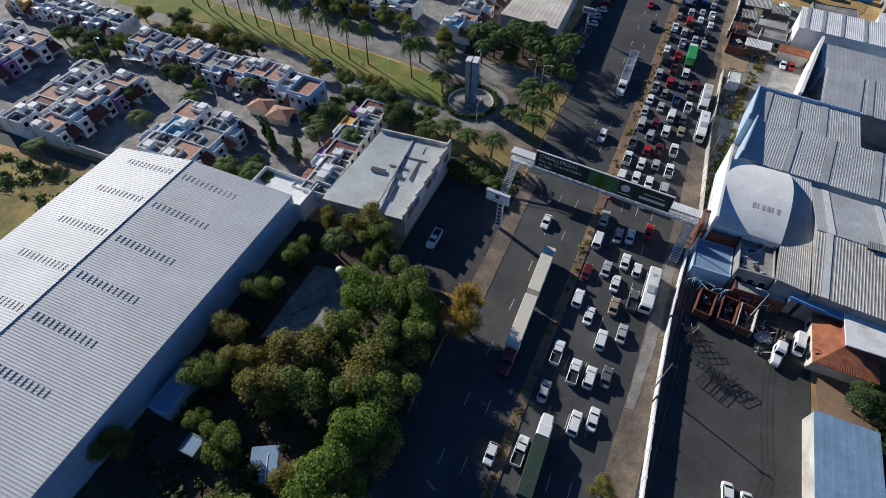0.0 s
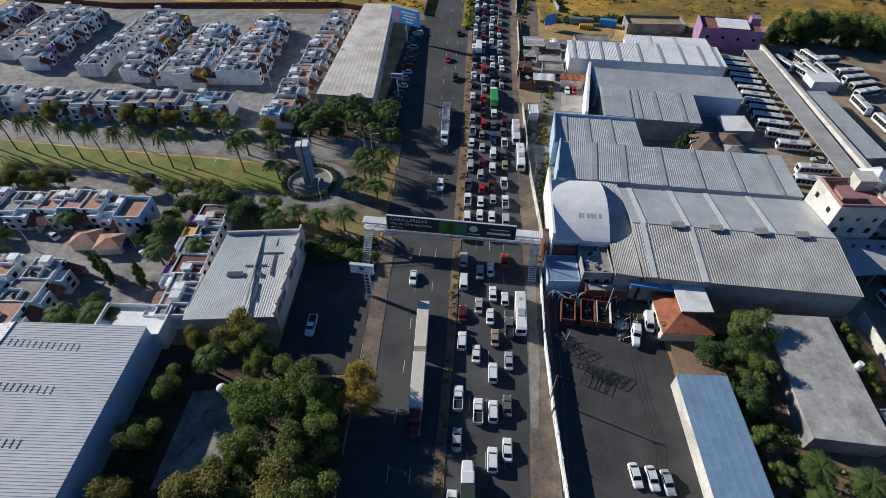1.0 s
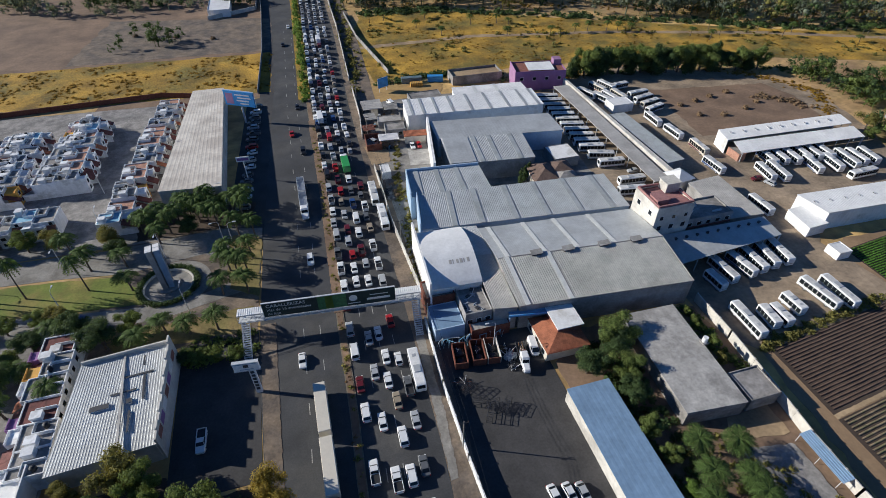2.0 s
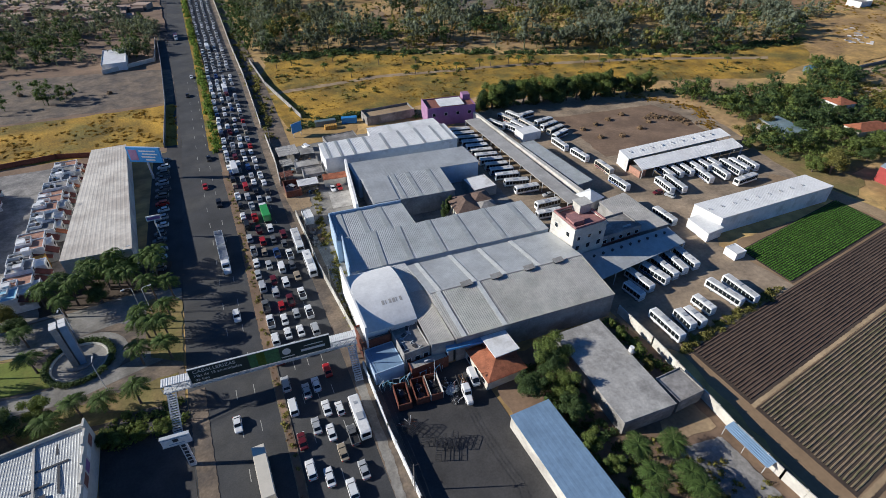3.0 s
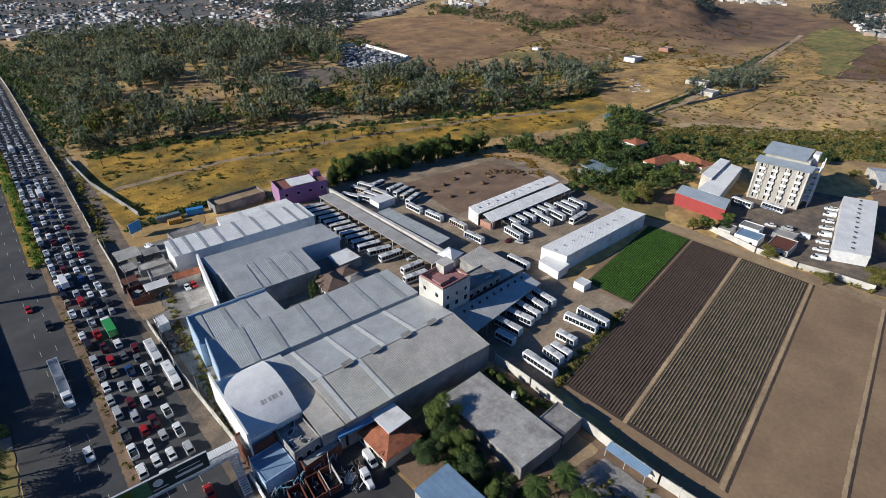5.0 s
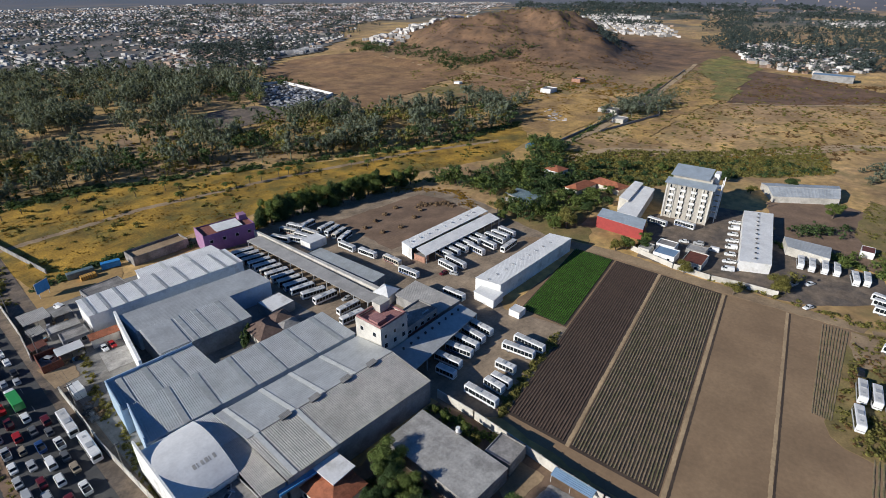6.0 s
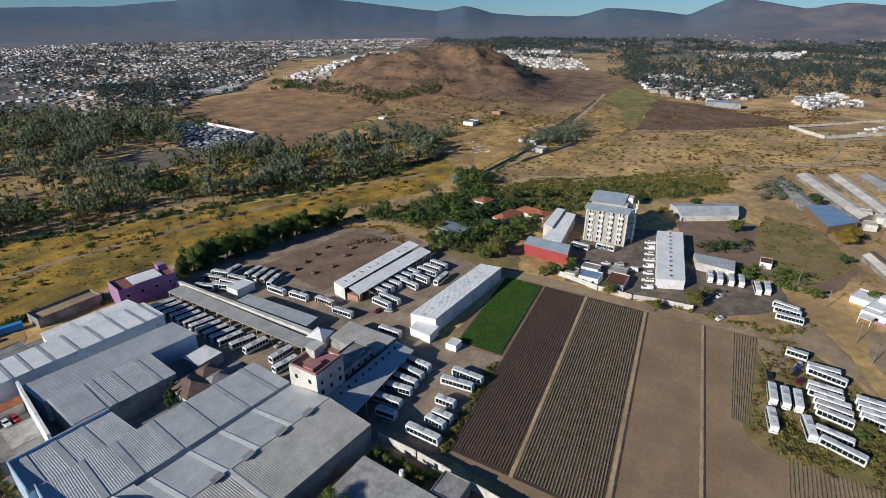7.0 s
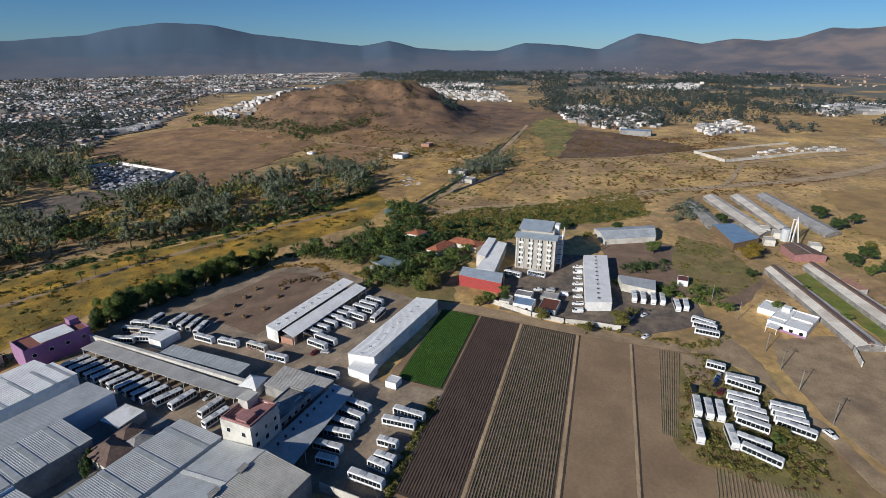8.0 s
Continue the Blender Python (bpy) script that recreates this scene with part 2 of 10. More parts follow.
# ---- building blocks ----
def thing(name, x, y, z=0.0, rz=0.0, label="", category="", group="", kind=""):
    """An Empty at the thing's base."""
    ob = new(name)
    ob.matrix_world = pose(x, y, z, 0, 0, rz)
    ob.empty_display_size = 0.2
    return tagged(ob, label, category, group, kind)


def mesh_of(name, bm, material):
    me = bpy.data.meshes.new(name)
    bm.to_mesh(me)
    bm.free()
    for m in material if isinstance(material, (list, tuple)) else [material]:
        me.materials.append(m)
    return me


def part(name, bm, material, parent=None, label=""):
    """Links a bmesh (or a mesh) as one object, under parent when given."""
    me = bm if isinstance(bm, bpy.types.Mesh) else mesh_of(name, bm, material)
    ob = new(name, me)
    if parent is not None:
        ob.parent = parent
    if label:
        ob["label"] = label
    return ob


def box(bm, x0, x1, y0, y1, z0, z1, m=0):
    vs = [bm.verts.new((x, y, z)) for z in (z0, z1) for y in (y0, y1) for x in (x0, x1)]
    for ids in ((0, 2, 3, 1), (4, 5, 7, 6), (0, 1, 5, 4), (2, 6, 7, 3), (0, 4, 6, 2), (1, 3, 7, 5)):
        bm.faces.new([vs[i] for i in ids]).material_index = m
    return vs


def boxes(*rows):
    bm = bmesh.new()
    for r in rows:
        box(bm, *r)
    return bm


def prism(pts, z0, z1, bm=None, m=0):
    """A slab over a polygon that runs anticlockwise."""
    bm = bm or bmesh.new()
    lo = [bm.verts.new((x, y, z0)) for x, y in pts]
    hi = [bm.verts.new((x, y, z1)) for x, y in pts]
    n = len(pts)
    bm.faces.new(hi).material_index = m
    bm.faces.new(lo[::-1]).material_index = m
    for i in range(n):
        bm.faces.new((lo[i], lo[(i + 1) % n], hi[(i + 1) % n], hi[i])).material_index = m
    return bm


def bar(bm, a, b, r=0.05, n=4, r2=None):
    """A straight bar from a to b."""
    a, b = Vector(a), Vector(b)
    q = (b - a).to_track_quat("Z", "Y").to_matrix()
    rings = []
    for p, rr in ((a, r), (b, r if r2 is None else r2)):
        rings.append([bm.verts.new(p + q @ Vector((rr * math.cos(2 * math.pi * (i + 0.5) / n), rr * math.sin(2 * math.pi * (i + 0.5) / n), 0))) for i in range(n)])
    for i in range(n):
        bm.faces.new((rings[0][i], rings[0][(i + 1) % n], rings[1][(i + 1) % n], rings[1][i]))
    bm.faces.new(rings[0][::-1])
    bm.faces.new(rings[1])
    return bm


def ring(bm, pts, r, n=6):
    """A tube along pts, tapered when r is a list."""
    for i in range(len(pts) - 1):
        ra, rb = (r[i], r[i + 1]) if isinstance(r, (list, tuple)) else (r, r)
        bar(bm, pts[i], pts[i + 1], ra, n, rb)
    return bm


def lerp(a, b, t):
    return tuple(p + (q - p) * t for p, q in zip(a, b))


def ribbed(a, b, c, d, pitch=0.8, high=0.05, thick=0.12):
    """A ribbed sheet over the corners a, b, c, d; the ribs run from the side a-b to the side d-c."""
    bm = bmesh.new()
    a, b, c, d = map(Vector, (a, b, c, d))
    up = (b - a).cross(d - a).normalized()
    if up.z < 0:
        up = -up
    n = max(2, round((b - a).length / pitch))
    profile = []
    for i in range(n):
        profile += [((i + 0.0) / n, 0.0), ((i + 0.50) / n, 0.0), ((i + 0.62) / n, high), ((i + 0.88) / n, high)]
    profile.append((1.0, 0.0))
    lows = [bm.verts.new(a.lerp(b, u) + up * h) for u, h in profile]
    highs = [bm.verts.new(d.lerp(c, u) + up * h) for u, h in profile]
    for i in range(len(profile) - 1):
        bm.faces.new((lows[i], lows[i + 1], highs[i + 1], highs[i]))
    under = [bm.verts.new(p - up * thick) for p in (a, b, c, d)]
    bm.faces.new(under[::-1])
    bm.faces.new((lows[0], highs[0], under[3], under[0]))
    bm.faces.new((highs[-1], lows[-1], under[1], under[2]))
    bm.faces.new([under[0], under[1], *lows[::-1]])
    bm.faces.new([under[2], under[3], *highs])
    bm.normal_update()
    return bm


def wall_ring(pts, z0, tops, t=0.3):
    """Four walls of thickness t along a quad of corners; tops gives each corner's height."""
    bm = bmesh.new()
    n = len(pts)
    cx, cy = sum(p[0] for p in pts) / n, sum(p[1] for p in pts) / n
    inner = []
    for x, y in pts:
        l = math.hypot(cx - x, cy - y)
        k = t * 1.4 / l
        inner.append((x + (cx - x) * k, y + (cy - y) * k))
    lo = [bm.verts.new((x, y, z0)) for x, y in pts]
    hi = [bm.verts.new((x, y, z)) for (x, y), z in zip(pts, tops)]
    ilo = [bm.verts.new((x, y, z0)) for x, y in inner]
    ihi = [bm.verts.new((x, y, z)) for (x, y), z in zip(inner, tops)]
    for i in range(n):
        j = (i + 1) % n
        bm.faces.new((lo[i], lo[j], hi[j], hi[i]))
        bm.faces.new((ilo[j], ilo[i], ihi[i], ihi[j]))
        bm.faces.new((hi[i], hi[j], ihi[j], ihi[i]))
        bm.faces.new((lo[j], lo[i], ilo[i], ilo[j]))
    return bm


# ---- ground: one sheet to the horizon, with the near hill and the far ranges ----
RANGE = [(-80, 150), (0, 170), (15, 160), (28.4, 180), (31.4, 195), (34.2, 217), (36.9, 268), (40.1, 307), (44.7, 291), (48.2, 234), (53.9, 189), (58.4, 149), (61.2, 189),
         (64.1, 136), (67.5, 115), (72.2, 114), (75, 169), (78.9, 152), (82.2, 119), (84.2, 188), (85.7, 232), (88.3, 200), (91.3, 153), (94, 187), (96.7, 171), (99.1, 192),
         (101, 246), (102.9, 236), (104.6, 245), (125, 190), (180, 150)]


def terrain(x, y):
    """Height of the ground; flat round the highway."""
    r, az = math.hypot(x, y), math.degrees(math.atan2(x, y))
    z = 0.0
    u, v = (x - 900) * 0.885 + (y - 480) * 0.465, -(x - 900) * 0.465 + (y - 480) * 0.885
    rough = noise.fractal(Vector((x / 90, y / 90, 0.3)), 1.0, 2.0, 5)
    gully = noise.fractal(Vector((x / 34, y / 34, 2.3)), 1.0, 2.0, 4)
    side = (v + 20) / (245 if v > -20 else 84)
    hill = math.exp(-abs(u / 200) ** 2.5 - abs(side) ** (2.4 if v > -20 else 2.6))
    ledge = math.sin(hill * 26 + 2.2 * rough) * min(1.0, 4 * hill)
    z += hill * (50 + 9 * rough + 8 * gully) + 1.1 * ledge
    u2, v2 = (x - 820) * 0.885 + (y - 640) * 0.465, -(x - 820) * 0.465 + (y - 640) * 0.885
    z += 16 * math.exp(-(u2 / 220) ** 2 - (v2 / 160) ** 2)
    if r > 450:
        z += min(1.0, (r - 450) / 500) * 3.5 * rough * min(1.0, max(0.0, (abs(x - 15) - 100) / 250))
    if r > 3100:
        h = float(np.interp(az, [p[0] for p in RANGE], [p[1] for p in RANGE]))
        k = min(1.0, (r - 3100) / 1150)
        fold = noise.fractal(Vector((x / 420, y / 420, 1.7)), 1.0, 2.0, 6)
        z += h * (k ** 1.7) * (1 + 0.10 * fold * (1.2 - k))
    return z


def build_ground():
    radii = [0.0]
    r = 60.0
    while r < 4880:
        radii.append(r)
        r *= 1.022 if r < 450 else 1.0115 if r < 1250 else 1.03
    angles, a = [], 0.0
    while a < 360:
        angles.append(math.radians(a))
        a += 0.36 if 24 < a < 112 else 1.5
    n = len(angles)
    verts = [(0, 0, 0)]
    for r in radii[1:]:
        for a in angles:
            x, y = r * math.sin(a), r * math.cos(a)
            verts.append((x, y, terrain(x, y) if r > 380 else 0.0))
    faces = [(0, 1 + (i + 1) % n, 1 + i) for i in range(n)]
    for k in range(len(radii) - 2):
        o, p = 1 + k * n, 1 + (k + 1) * n
        faces += [(o + i, o + (i + 1) % n, p + (i + 1) % n, p + i) for i in range(n)]
    me = bpy.data.meshes.new("ground")
    me.from_pydata(verts, [], faces)
    me.polygons.foreach_set("use_smooth", [True] * len(me.polygons))
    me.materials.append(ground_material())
    return tagged(new("ground", me), "dry brown and yellow valley ground rising to hills", "ground", kind="structure")


def ground_material():
    """Dry pasture near by, scrub on the hill, dark forest on the far ranges with distance haze tinted into its colour.
    """
    m = mat("valley_ground", (0.58, 0.375, 0.135), 0.95, 0.45, 0.009, 0.22, 0.3, col2=(0.42, 0.27, 0.13), amount=0.5, edge=0.08)
    nt = m.node_tree
    b = nt.nodes["Principled BSDF"]
    old = b.inputs["Base Color"].links[0].from_socket
    geo = nt.nodes.new("ShaderNodeNewGeometry")
    sep = nt.nodes.new("ShaderNodeVectorMath")
    sep.operation = "LENGTH"
    nt.links.new(geo.outputs["Position"], sep.inputs[0])
    forest = nt.nodes.new("ShaderNodeTexNoise")
    forest.inputs["Scale"].default_value, forest.inputs["Detail"].default_value = 0.0045, 12
    nt.links.new(geo.outputs["Position"], forest.inputs["Vector"])
    # the ranges: dark forest towards the tops, thinner paler cover at the foot; haze blue is mixed into both
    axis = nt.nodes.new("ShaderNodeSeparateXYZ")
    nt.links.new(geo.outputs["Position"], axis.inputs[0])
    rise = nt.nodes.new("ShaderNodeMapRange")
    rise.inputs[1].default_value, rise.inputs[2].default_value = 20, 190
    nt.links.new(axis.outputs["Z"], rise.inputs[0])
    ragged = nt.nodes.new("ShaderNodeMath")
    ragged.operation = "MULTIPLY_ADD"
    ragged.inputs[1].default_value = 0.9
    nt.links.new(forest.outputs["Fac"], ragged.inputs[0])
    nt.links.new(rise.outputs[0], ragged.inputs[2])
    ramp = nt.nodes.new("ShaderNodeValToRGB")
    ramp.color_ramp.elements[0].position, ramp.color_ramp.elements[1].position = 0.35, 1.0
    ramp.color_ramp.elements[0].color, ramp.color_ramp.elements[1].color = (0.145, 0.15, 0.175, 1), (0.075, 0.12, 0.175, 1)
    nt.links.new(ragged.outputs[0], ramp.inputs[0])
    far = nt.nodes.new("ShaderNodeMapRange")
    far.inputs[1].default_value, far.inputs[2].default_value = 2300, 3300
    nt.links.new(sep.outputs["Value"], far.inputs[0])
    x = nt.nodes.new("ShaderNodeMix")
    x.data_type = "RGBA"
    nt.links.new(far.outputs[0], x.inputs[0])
    # red-brown earth and scrub on the hill, ochre grass on the pasture
    place = nt.nodes.new("ShaderNodeVectorMath")
    place.operation = "DISTANCE"
    place.inputs[1].default_value = (900, 470, 20)
    nt.links.new(geo.outputs["Position"], place.inputs[0])
    hill = nt.nodes.new("ShaderNodeMapRange")
    hill.inputs[1].default_value, hill.inputs[2].default_value, hill.inputs[3].default_value, hill.inputs[4].default_value = 240, 430, 1.0, 0.0
    nt.links.new(place.outputs["Value"], hill.inputs[0])
    spots = nt.nodes.new("ShaderNodeTexNoise")
    spots.inputs["Scale"].default_value, spots.inputs["Detail"].default_value, spots.inputs["Roughness"].default_value = 0.035, 10, 0.7
    nt.links.new(geo.outputs["Position"], spots.inputs["Vector"])
    brown = nt.nodes.new("ShaderNodeValToRGB")
    brown.color_ramp.elements[0].position, brown.color_ramp.elements[1].position = 0.38, 0.66
    brown.color_ramp.elements[0].color, brown.color_ramp.elements[1].color = (0.105, 0.066, 0.042, 1), (0.30, 0.175, 0.095, 1)
    nt.links.new(spots.outputs["Fac"], brown.inputs[0])
    # olive and brown weed patches over the pasture, at two scales
    for scale, lo, hi, share, tint in ((0.028, 0.52, 0.62, 0.6, (0.215, 0.185, 0.07, 1)), (0.16, 0.54, 0.66, 0.5, (0.215, 0.145, 0.075, 1)), (0.012, 0.55, 0.62, 0.45, (0.28, 0.175, 0.095, 1))):
        weed = nt.nodes.new("ShaderNodeTexNoise")
        weed.inputs["Scale"].default_value, weed.inputs["Detail"].default_value, weed.inputs["Roughness"].default_value = scale, 9, 0.68
        nt.links.new(geo.outputs["Position"], weed.inputs["Vector"])
        patch = nt.nodes.new("ShaderNodeMapRange")
        patch.inputs[1].default_value, patch.inputs[2].default_value, patch.inputs[4].default_value = lo, hi, share
        nt.links.new(weed.outputs["Fac"], patch.inputs[0])
        over = nt.nodes.new("ShaderNodeMix")
        over.data_type = "RGBA"
        over.inputs[7].default_value = tint
        nt.links.new(patch.outputs[0], over.inputs[0])
        nt.links.new(old, over.inputs[6])
        old = over.outputs[2]
    # dark woods and green plots over the far valley floor
    plots = nt.nodes.new("ShaderNodeTexNoise")
    plots.inputs["Scale"].default_value, plots.inputs["Detail"].default_value = 0.0055, 8
    nt.links.new(geo.outputs["Position"], plots.inputs["Vector"])
    wooded = nt.nodes.new("ShaderNodeMapRange")
    wooded.inputs[1].default_value, wooded.inputs[2].default_value, wooded.inputs[4].default_value = 0.42, 0.5, 0.9
    nt.links.new(plots.outputs["Fac"], wooded.inputs[0])
    valley = nt.nodes.new("ShaderNodeMapRange")
    valley.inputs[1].default_value, valley.inputs[2].default_value = 1350, 1900
    nt.links.new(sep.outputs["Value"], valley.inputs[0])
    both = nt.nodes.new("ShaderNodeMath")
    both.operation = "MULTIPLY"
    nt.links.new(wooded.outputs[0], both.inputs[0])
    nt.links.new(valley.outputs[0], both.inputs[1])
    over = nt.nodes.new("ShaderNodeMix")
    over.data_type = "RGBA"
    over.inputs[7].default_value = (0.105, 0.125, 0.115, 1)
    nt.links.new(both.outputs[0], over.inputs[0])
    nt.links.new(old, over.inputs[6])
    old = over.outputs[2]
    y = nt.nodes.new("ShaderNodeMix")
    y.data_type = "RGBA"
    nt.links.new(hill.outputs[0], y.inputs[0])
    nt.links.new(old, y.inputs[6])
    nt.links.new(brown.outputs[0], y.inputs[7])
    nt.links.new(y.outputs[2], x.inputs[6])
    # eastern slopes: brown rock, its darker tone blued in colour for haze
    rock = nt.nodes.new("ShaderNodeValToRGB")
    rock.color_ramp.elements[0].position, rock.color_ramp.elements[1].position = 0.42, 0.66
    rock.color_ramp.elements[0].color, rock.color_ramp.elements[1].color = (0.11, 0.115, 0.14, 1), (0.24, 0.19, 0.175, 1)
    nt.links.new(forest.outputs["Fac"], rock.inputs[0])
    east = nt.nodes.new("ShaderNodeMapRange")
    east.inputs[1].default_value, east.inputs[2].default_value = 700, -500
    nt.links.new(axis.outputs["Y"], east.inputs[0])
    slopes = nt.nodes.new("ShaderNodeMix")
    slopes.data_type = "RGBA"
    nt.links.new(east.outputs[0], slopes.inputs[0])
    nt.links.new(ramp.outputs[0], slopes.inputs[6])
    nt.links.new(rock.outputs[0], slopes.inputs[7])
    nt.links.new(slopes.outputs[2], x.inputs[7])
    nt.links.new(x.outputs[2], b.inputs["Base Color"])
    return m


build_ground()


def sheet(name, pts, material, z=0.04, label="", category="ground", wob=0.0):
    """A thin paving or soil sheet on the ground, with an uneven outline where wob is given."""
    if wob:
        rng, out = random.Random(len(name) + int(abs(pts[0][0]))), []
        for i, p in enumerate(pts):
            q = pts[(i + 1) % len(pts)]
            n = max(1, int(math.dist(p, q) / (wob * 5)))
            for k in range(n):
                x, y = lerp(p, q, k / n)
                out.append((x + rng.uniform(-wob, wob), y + rng.uniform(-wob, wob)))
        pts = out
    bm = prism(pts, -0.3, z)
    bmesh.ops.triangulate(bm, faces=[f for f in bm.faces if len(f.verts) > 4])
    return tagged(part(name, bm, material), label, category, kind="structure")


# highway lines, by distance along it
def curve(table):
    return lambda y: float(np.interp(y, [p[0] for p in table], [p[1] for p in table]))


mid_x = curve([(-80, -3.6), (45, -1.3), (66, -0.1), (91, 0.5), (157, 2.8), (219, 3.8), (285, 6.3), (365, 9.3), (437, 11), (563, 15.2), (670, 18.2), (900, 26)])
left_x = curve([(-80, -20), (60, -19), (85, -19.5), (130, -17.5), (156, -15.8), (243, -10), (300, -8.2), (417, -6.7), (503, -2.5), (670, 3), (900, 11)])
right_x = curve([(-80, 14), (32, 14.4), (50, 15.8), (94, 17.4), (157, 18.6), (220, 20.6), (243, 22), (318, 26), (379, 27.3), (460, 30), (575, 35), (670, 37), (900, 46)])


def strip(name, fa, fb, y0, y1, z0, z1, material, step=12.0, label="", category="road", kind="structure"):
    ys = [y0 + (y1 - y0) * i / max(1, round((y1 - y0) / step)) for i in range(max(1, round((y1 - y0) / step)) + 1)]
    bm = bmesh.new()
    rows = [[bm.verts.new((f(y), y, z)) for f, z in ((fa, z0), (fa, z1), (fb, z1), (fb, z0))] for y in ys]
    for p, q in zip(rows, rows[1:]):
        for i in range(3):
            bm.faces.new((p[i], p[i + 1], q[i + 1], q[i]))
    bm.faces.new(rows[0][::-1])
    bm.faces.new(rows[-1])
    bmesh.ops.recalc_face_normals(bm, faces=bm.faces)
    return tagged(part(name, bm, material), label, category, kind=kind)


strip("road", left_x, right_x, -80, 900, -0.3, 0.05, M["asphalt"], label="wide dark asphalt highway with a planted median", category="road")
strip("median", lambda y: mid_x(y) - 0.95, lambda y: mid_x(y) + 0.95, -80, 900, -0.2, 0.2, M["kerb"], label="narrow median with worn yellow kerbs", category="median")
strip("median_soil", lambda y: mid_x(y) - 0.7, lambda y: mid_x(y) + 0.7, -80, 900, 0.0, 0.24, M["brown_plot"], label="dry weeds in the highway median", category="median")
strip("median_wide", lambda y: mid_x(y) - 4.2, lambda y: mid_x(y) + 1.1, 228, 900, -0.2, 0.25, M["weeds"], label="wide planted median with dry grass", category="median")
strip("pavement", lambda y: right_x(y), lambda y: right_x(y) + 5.4, -80, 215, -0.2, 0.12, M["verge_dirt"], label="dusty worn footway along the highway", category="pavement")
strip("roadside", lambda y: right_x(y), lambda y: right_x(y) + 12, 215, 900, -0.2, 0.1, M["verge_dirt"], label="bare dusty verge beside the highway", category="verge")
strip("service_road", lambda y: left_x(y) - 11, lambda y: left_x(y), 128, 235, -0.3, 0.045, M["yard"], label="dark asphalt frontage parking beside the highway", category="road")
strip("shoulder", lambda y: left_x(y) - 6, lambda y: left_x(y), 235, 900, -0.3, 0.045, M["yard"], label="dark asphalt shoulder", category="road")


def lane_marks(offset, y0, y1, left):
    """Dashes of one lane line, each a part."""
    line = thing("lane_line", 0, 0, 0, 0, "worn white dashed lane line on the asphalt", "road marking", "lane lines", "structure")
    y = y0
    while y < y1:
        x = mid_x(y) + offset
        bm = bmesh.new()
        dx = mid_x(y + 3) - mid_x(y)
        vs = [bm.verts.new(p) for p in ((x - 0.07, y, 0.056), (x + 0.07, y, 0.056), (x + 0.07 + dx, y + 3, 0.056), (x - 0.07 + dx, y + 3, 0.056))]
        bm.faces.new(vs)
        part("dash", bm, M["line"], line)
        y += 11.0


for off in (-5.2, -9.2):
    lane_marks(off, -20, 330, True)
for off in (4.9, 8.3, 11.8):
    lane_marks(off, 5, 330, False)


# ---- fields, yards and lots ----
def fy(y0):
    """A field border: its line in y at x, through y0 at x = 98."""
    return lambda x: y0 + (x - 98) * 0.112


def band(name, x0, x1, f0, f1, material, z, label, category="field"):
    return sheet(name, [(x0, f0(x0)), (x1, f0(x1)), (x1, f1(x1)), (x0, f1(x0))], material, z, label, category)


sheet("field_ground", [(92, -90), (150, -62), (208, -22), (208, 84), (150, 84), (96, 57), (90, 12)], M["bare"], 0.03, "pale levelled farm soil", "field", 0.6)
band("soil_bed_dark", 98, 204, fy(37), fy(55.3), M["soil"], 0.06, "freshly ridged dark brown soil")
band("soil_bed_green", 98, 204, fy(12.6), fy(35.8), M["soil"], 0.06, "ridged soil with thin green seedlings")
band("soil_bed_crop", 146, 204, fy(56), fy(74.4), M["soil"], 0.06, "dark soil under a green crop")
sheet("field_furrow", [(112, -9.2), (205, 1.2), (205, 1.8), (112, -8.6)], M["soil"], 0.065, "narrow dark furrow beside a field path", "furrow", 0.08)
sheet("field_furrow", [(97, 10.2), (204, 22.4), (204, 23.1), (97, 10.9)], M["soil"], 0.065, "narrow dark furrow beside a field path", "furrow", 0.08)
sheet("field_track", [(112, -8.5), (205, 1.9), (205, 2.8), (112, -7.6)], M["pale_track"], 0.07, "dusty path between two field plots", "path", 0.12)
sheet("field_track", [(98, 36), (204, 48), (204, 48.9), (98, 37.0)], M["pale_track"], 0.07, "dusty path between two field plots", "path", 0.12)
sheet("field_track", [(97, 11.0), (204, 23.2), (204, 24.2), (97, 12.1)], M["pale_track"], 0.07, "dusty path between two field plots", "path", 0.12)
sheet("farm_road", [(203.5, 84), (206, 70), (204.5, 30), (207, -20), (213, -22), (212, -5), (211, 35), (213, 72), (208, 96), (200, 110), (194, 108)], M["dust"], 0.08, "pale dusty farm road along the plots", "dirt road", 0.4)
sheet("dirt_track", [(143, -74), (152, -66), (164, -61), (181, -53), (210, -45), (229, -35), (240, -22), (228, -22), (213, -28), (211, -22), (206, -24), (203, -38), (178, -60), (160, -69), (140, -82)], M["dust"], 0.08, "worn dirt track along the empty plot", "dirt road", 0.4)
sheet("empty_plot", [(150, -80), (165, -70), (182, -60), (212, -51), (232, -52), (245, -75), (250, -120), (170, -150)], M["dust"], 0.06, "bare levelled plot of pale soil", "field", 0.5)
sheet("bus_yard", [(95, 84), (96, 118), (95, 200), (118, 214), (160, 228), (212, 195), (226, 172), (212, 108), (205, 98), (150, 98), (142, 84), (146, 58), (96, 55), (90, 62), (88, 84)], M["yard_dirt"], 0.05, "dusty brown bus yard with tyre tracks", "yard", 0.5)
sheet("fallow_plot", [(150, 150), (206, 140), (213, 172), (209, 186), (154, 194)], M["brown_plot"], 0.07, "bare brown plot with heaps of straw", "field", 0.6)
sheet("footway_slab", [(17.6, 84), (19.6, 84), (18.6, 60), (17.2, 46), (15.6, 46), (16.6, 62)], M["concrete"], 0.16, "broken concrete slabs of the footway", "pavement", 0.15)
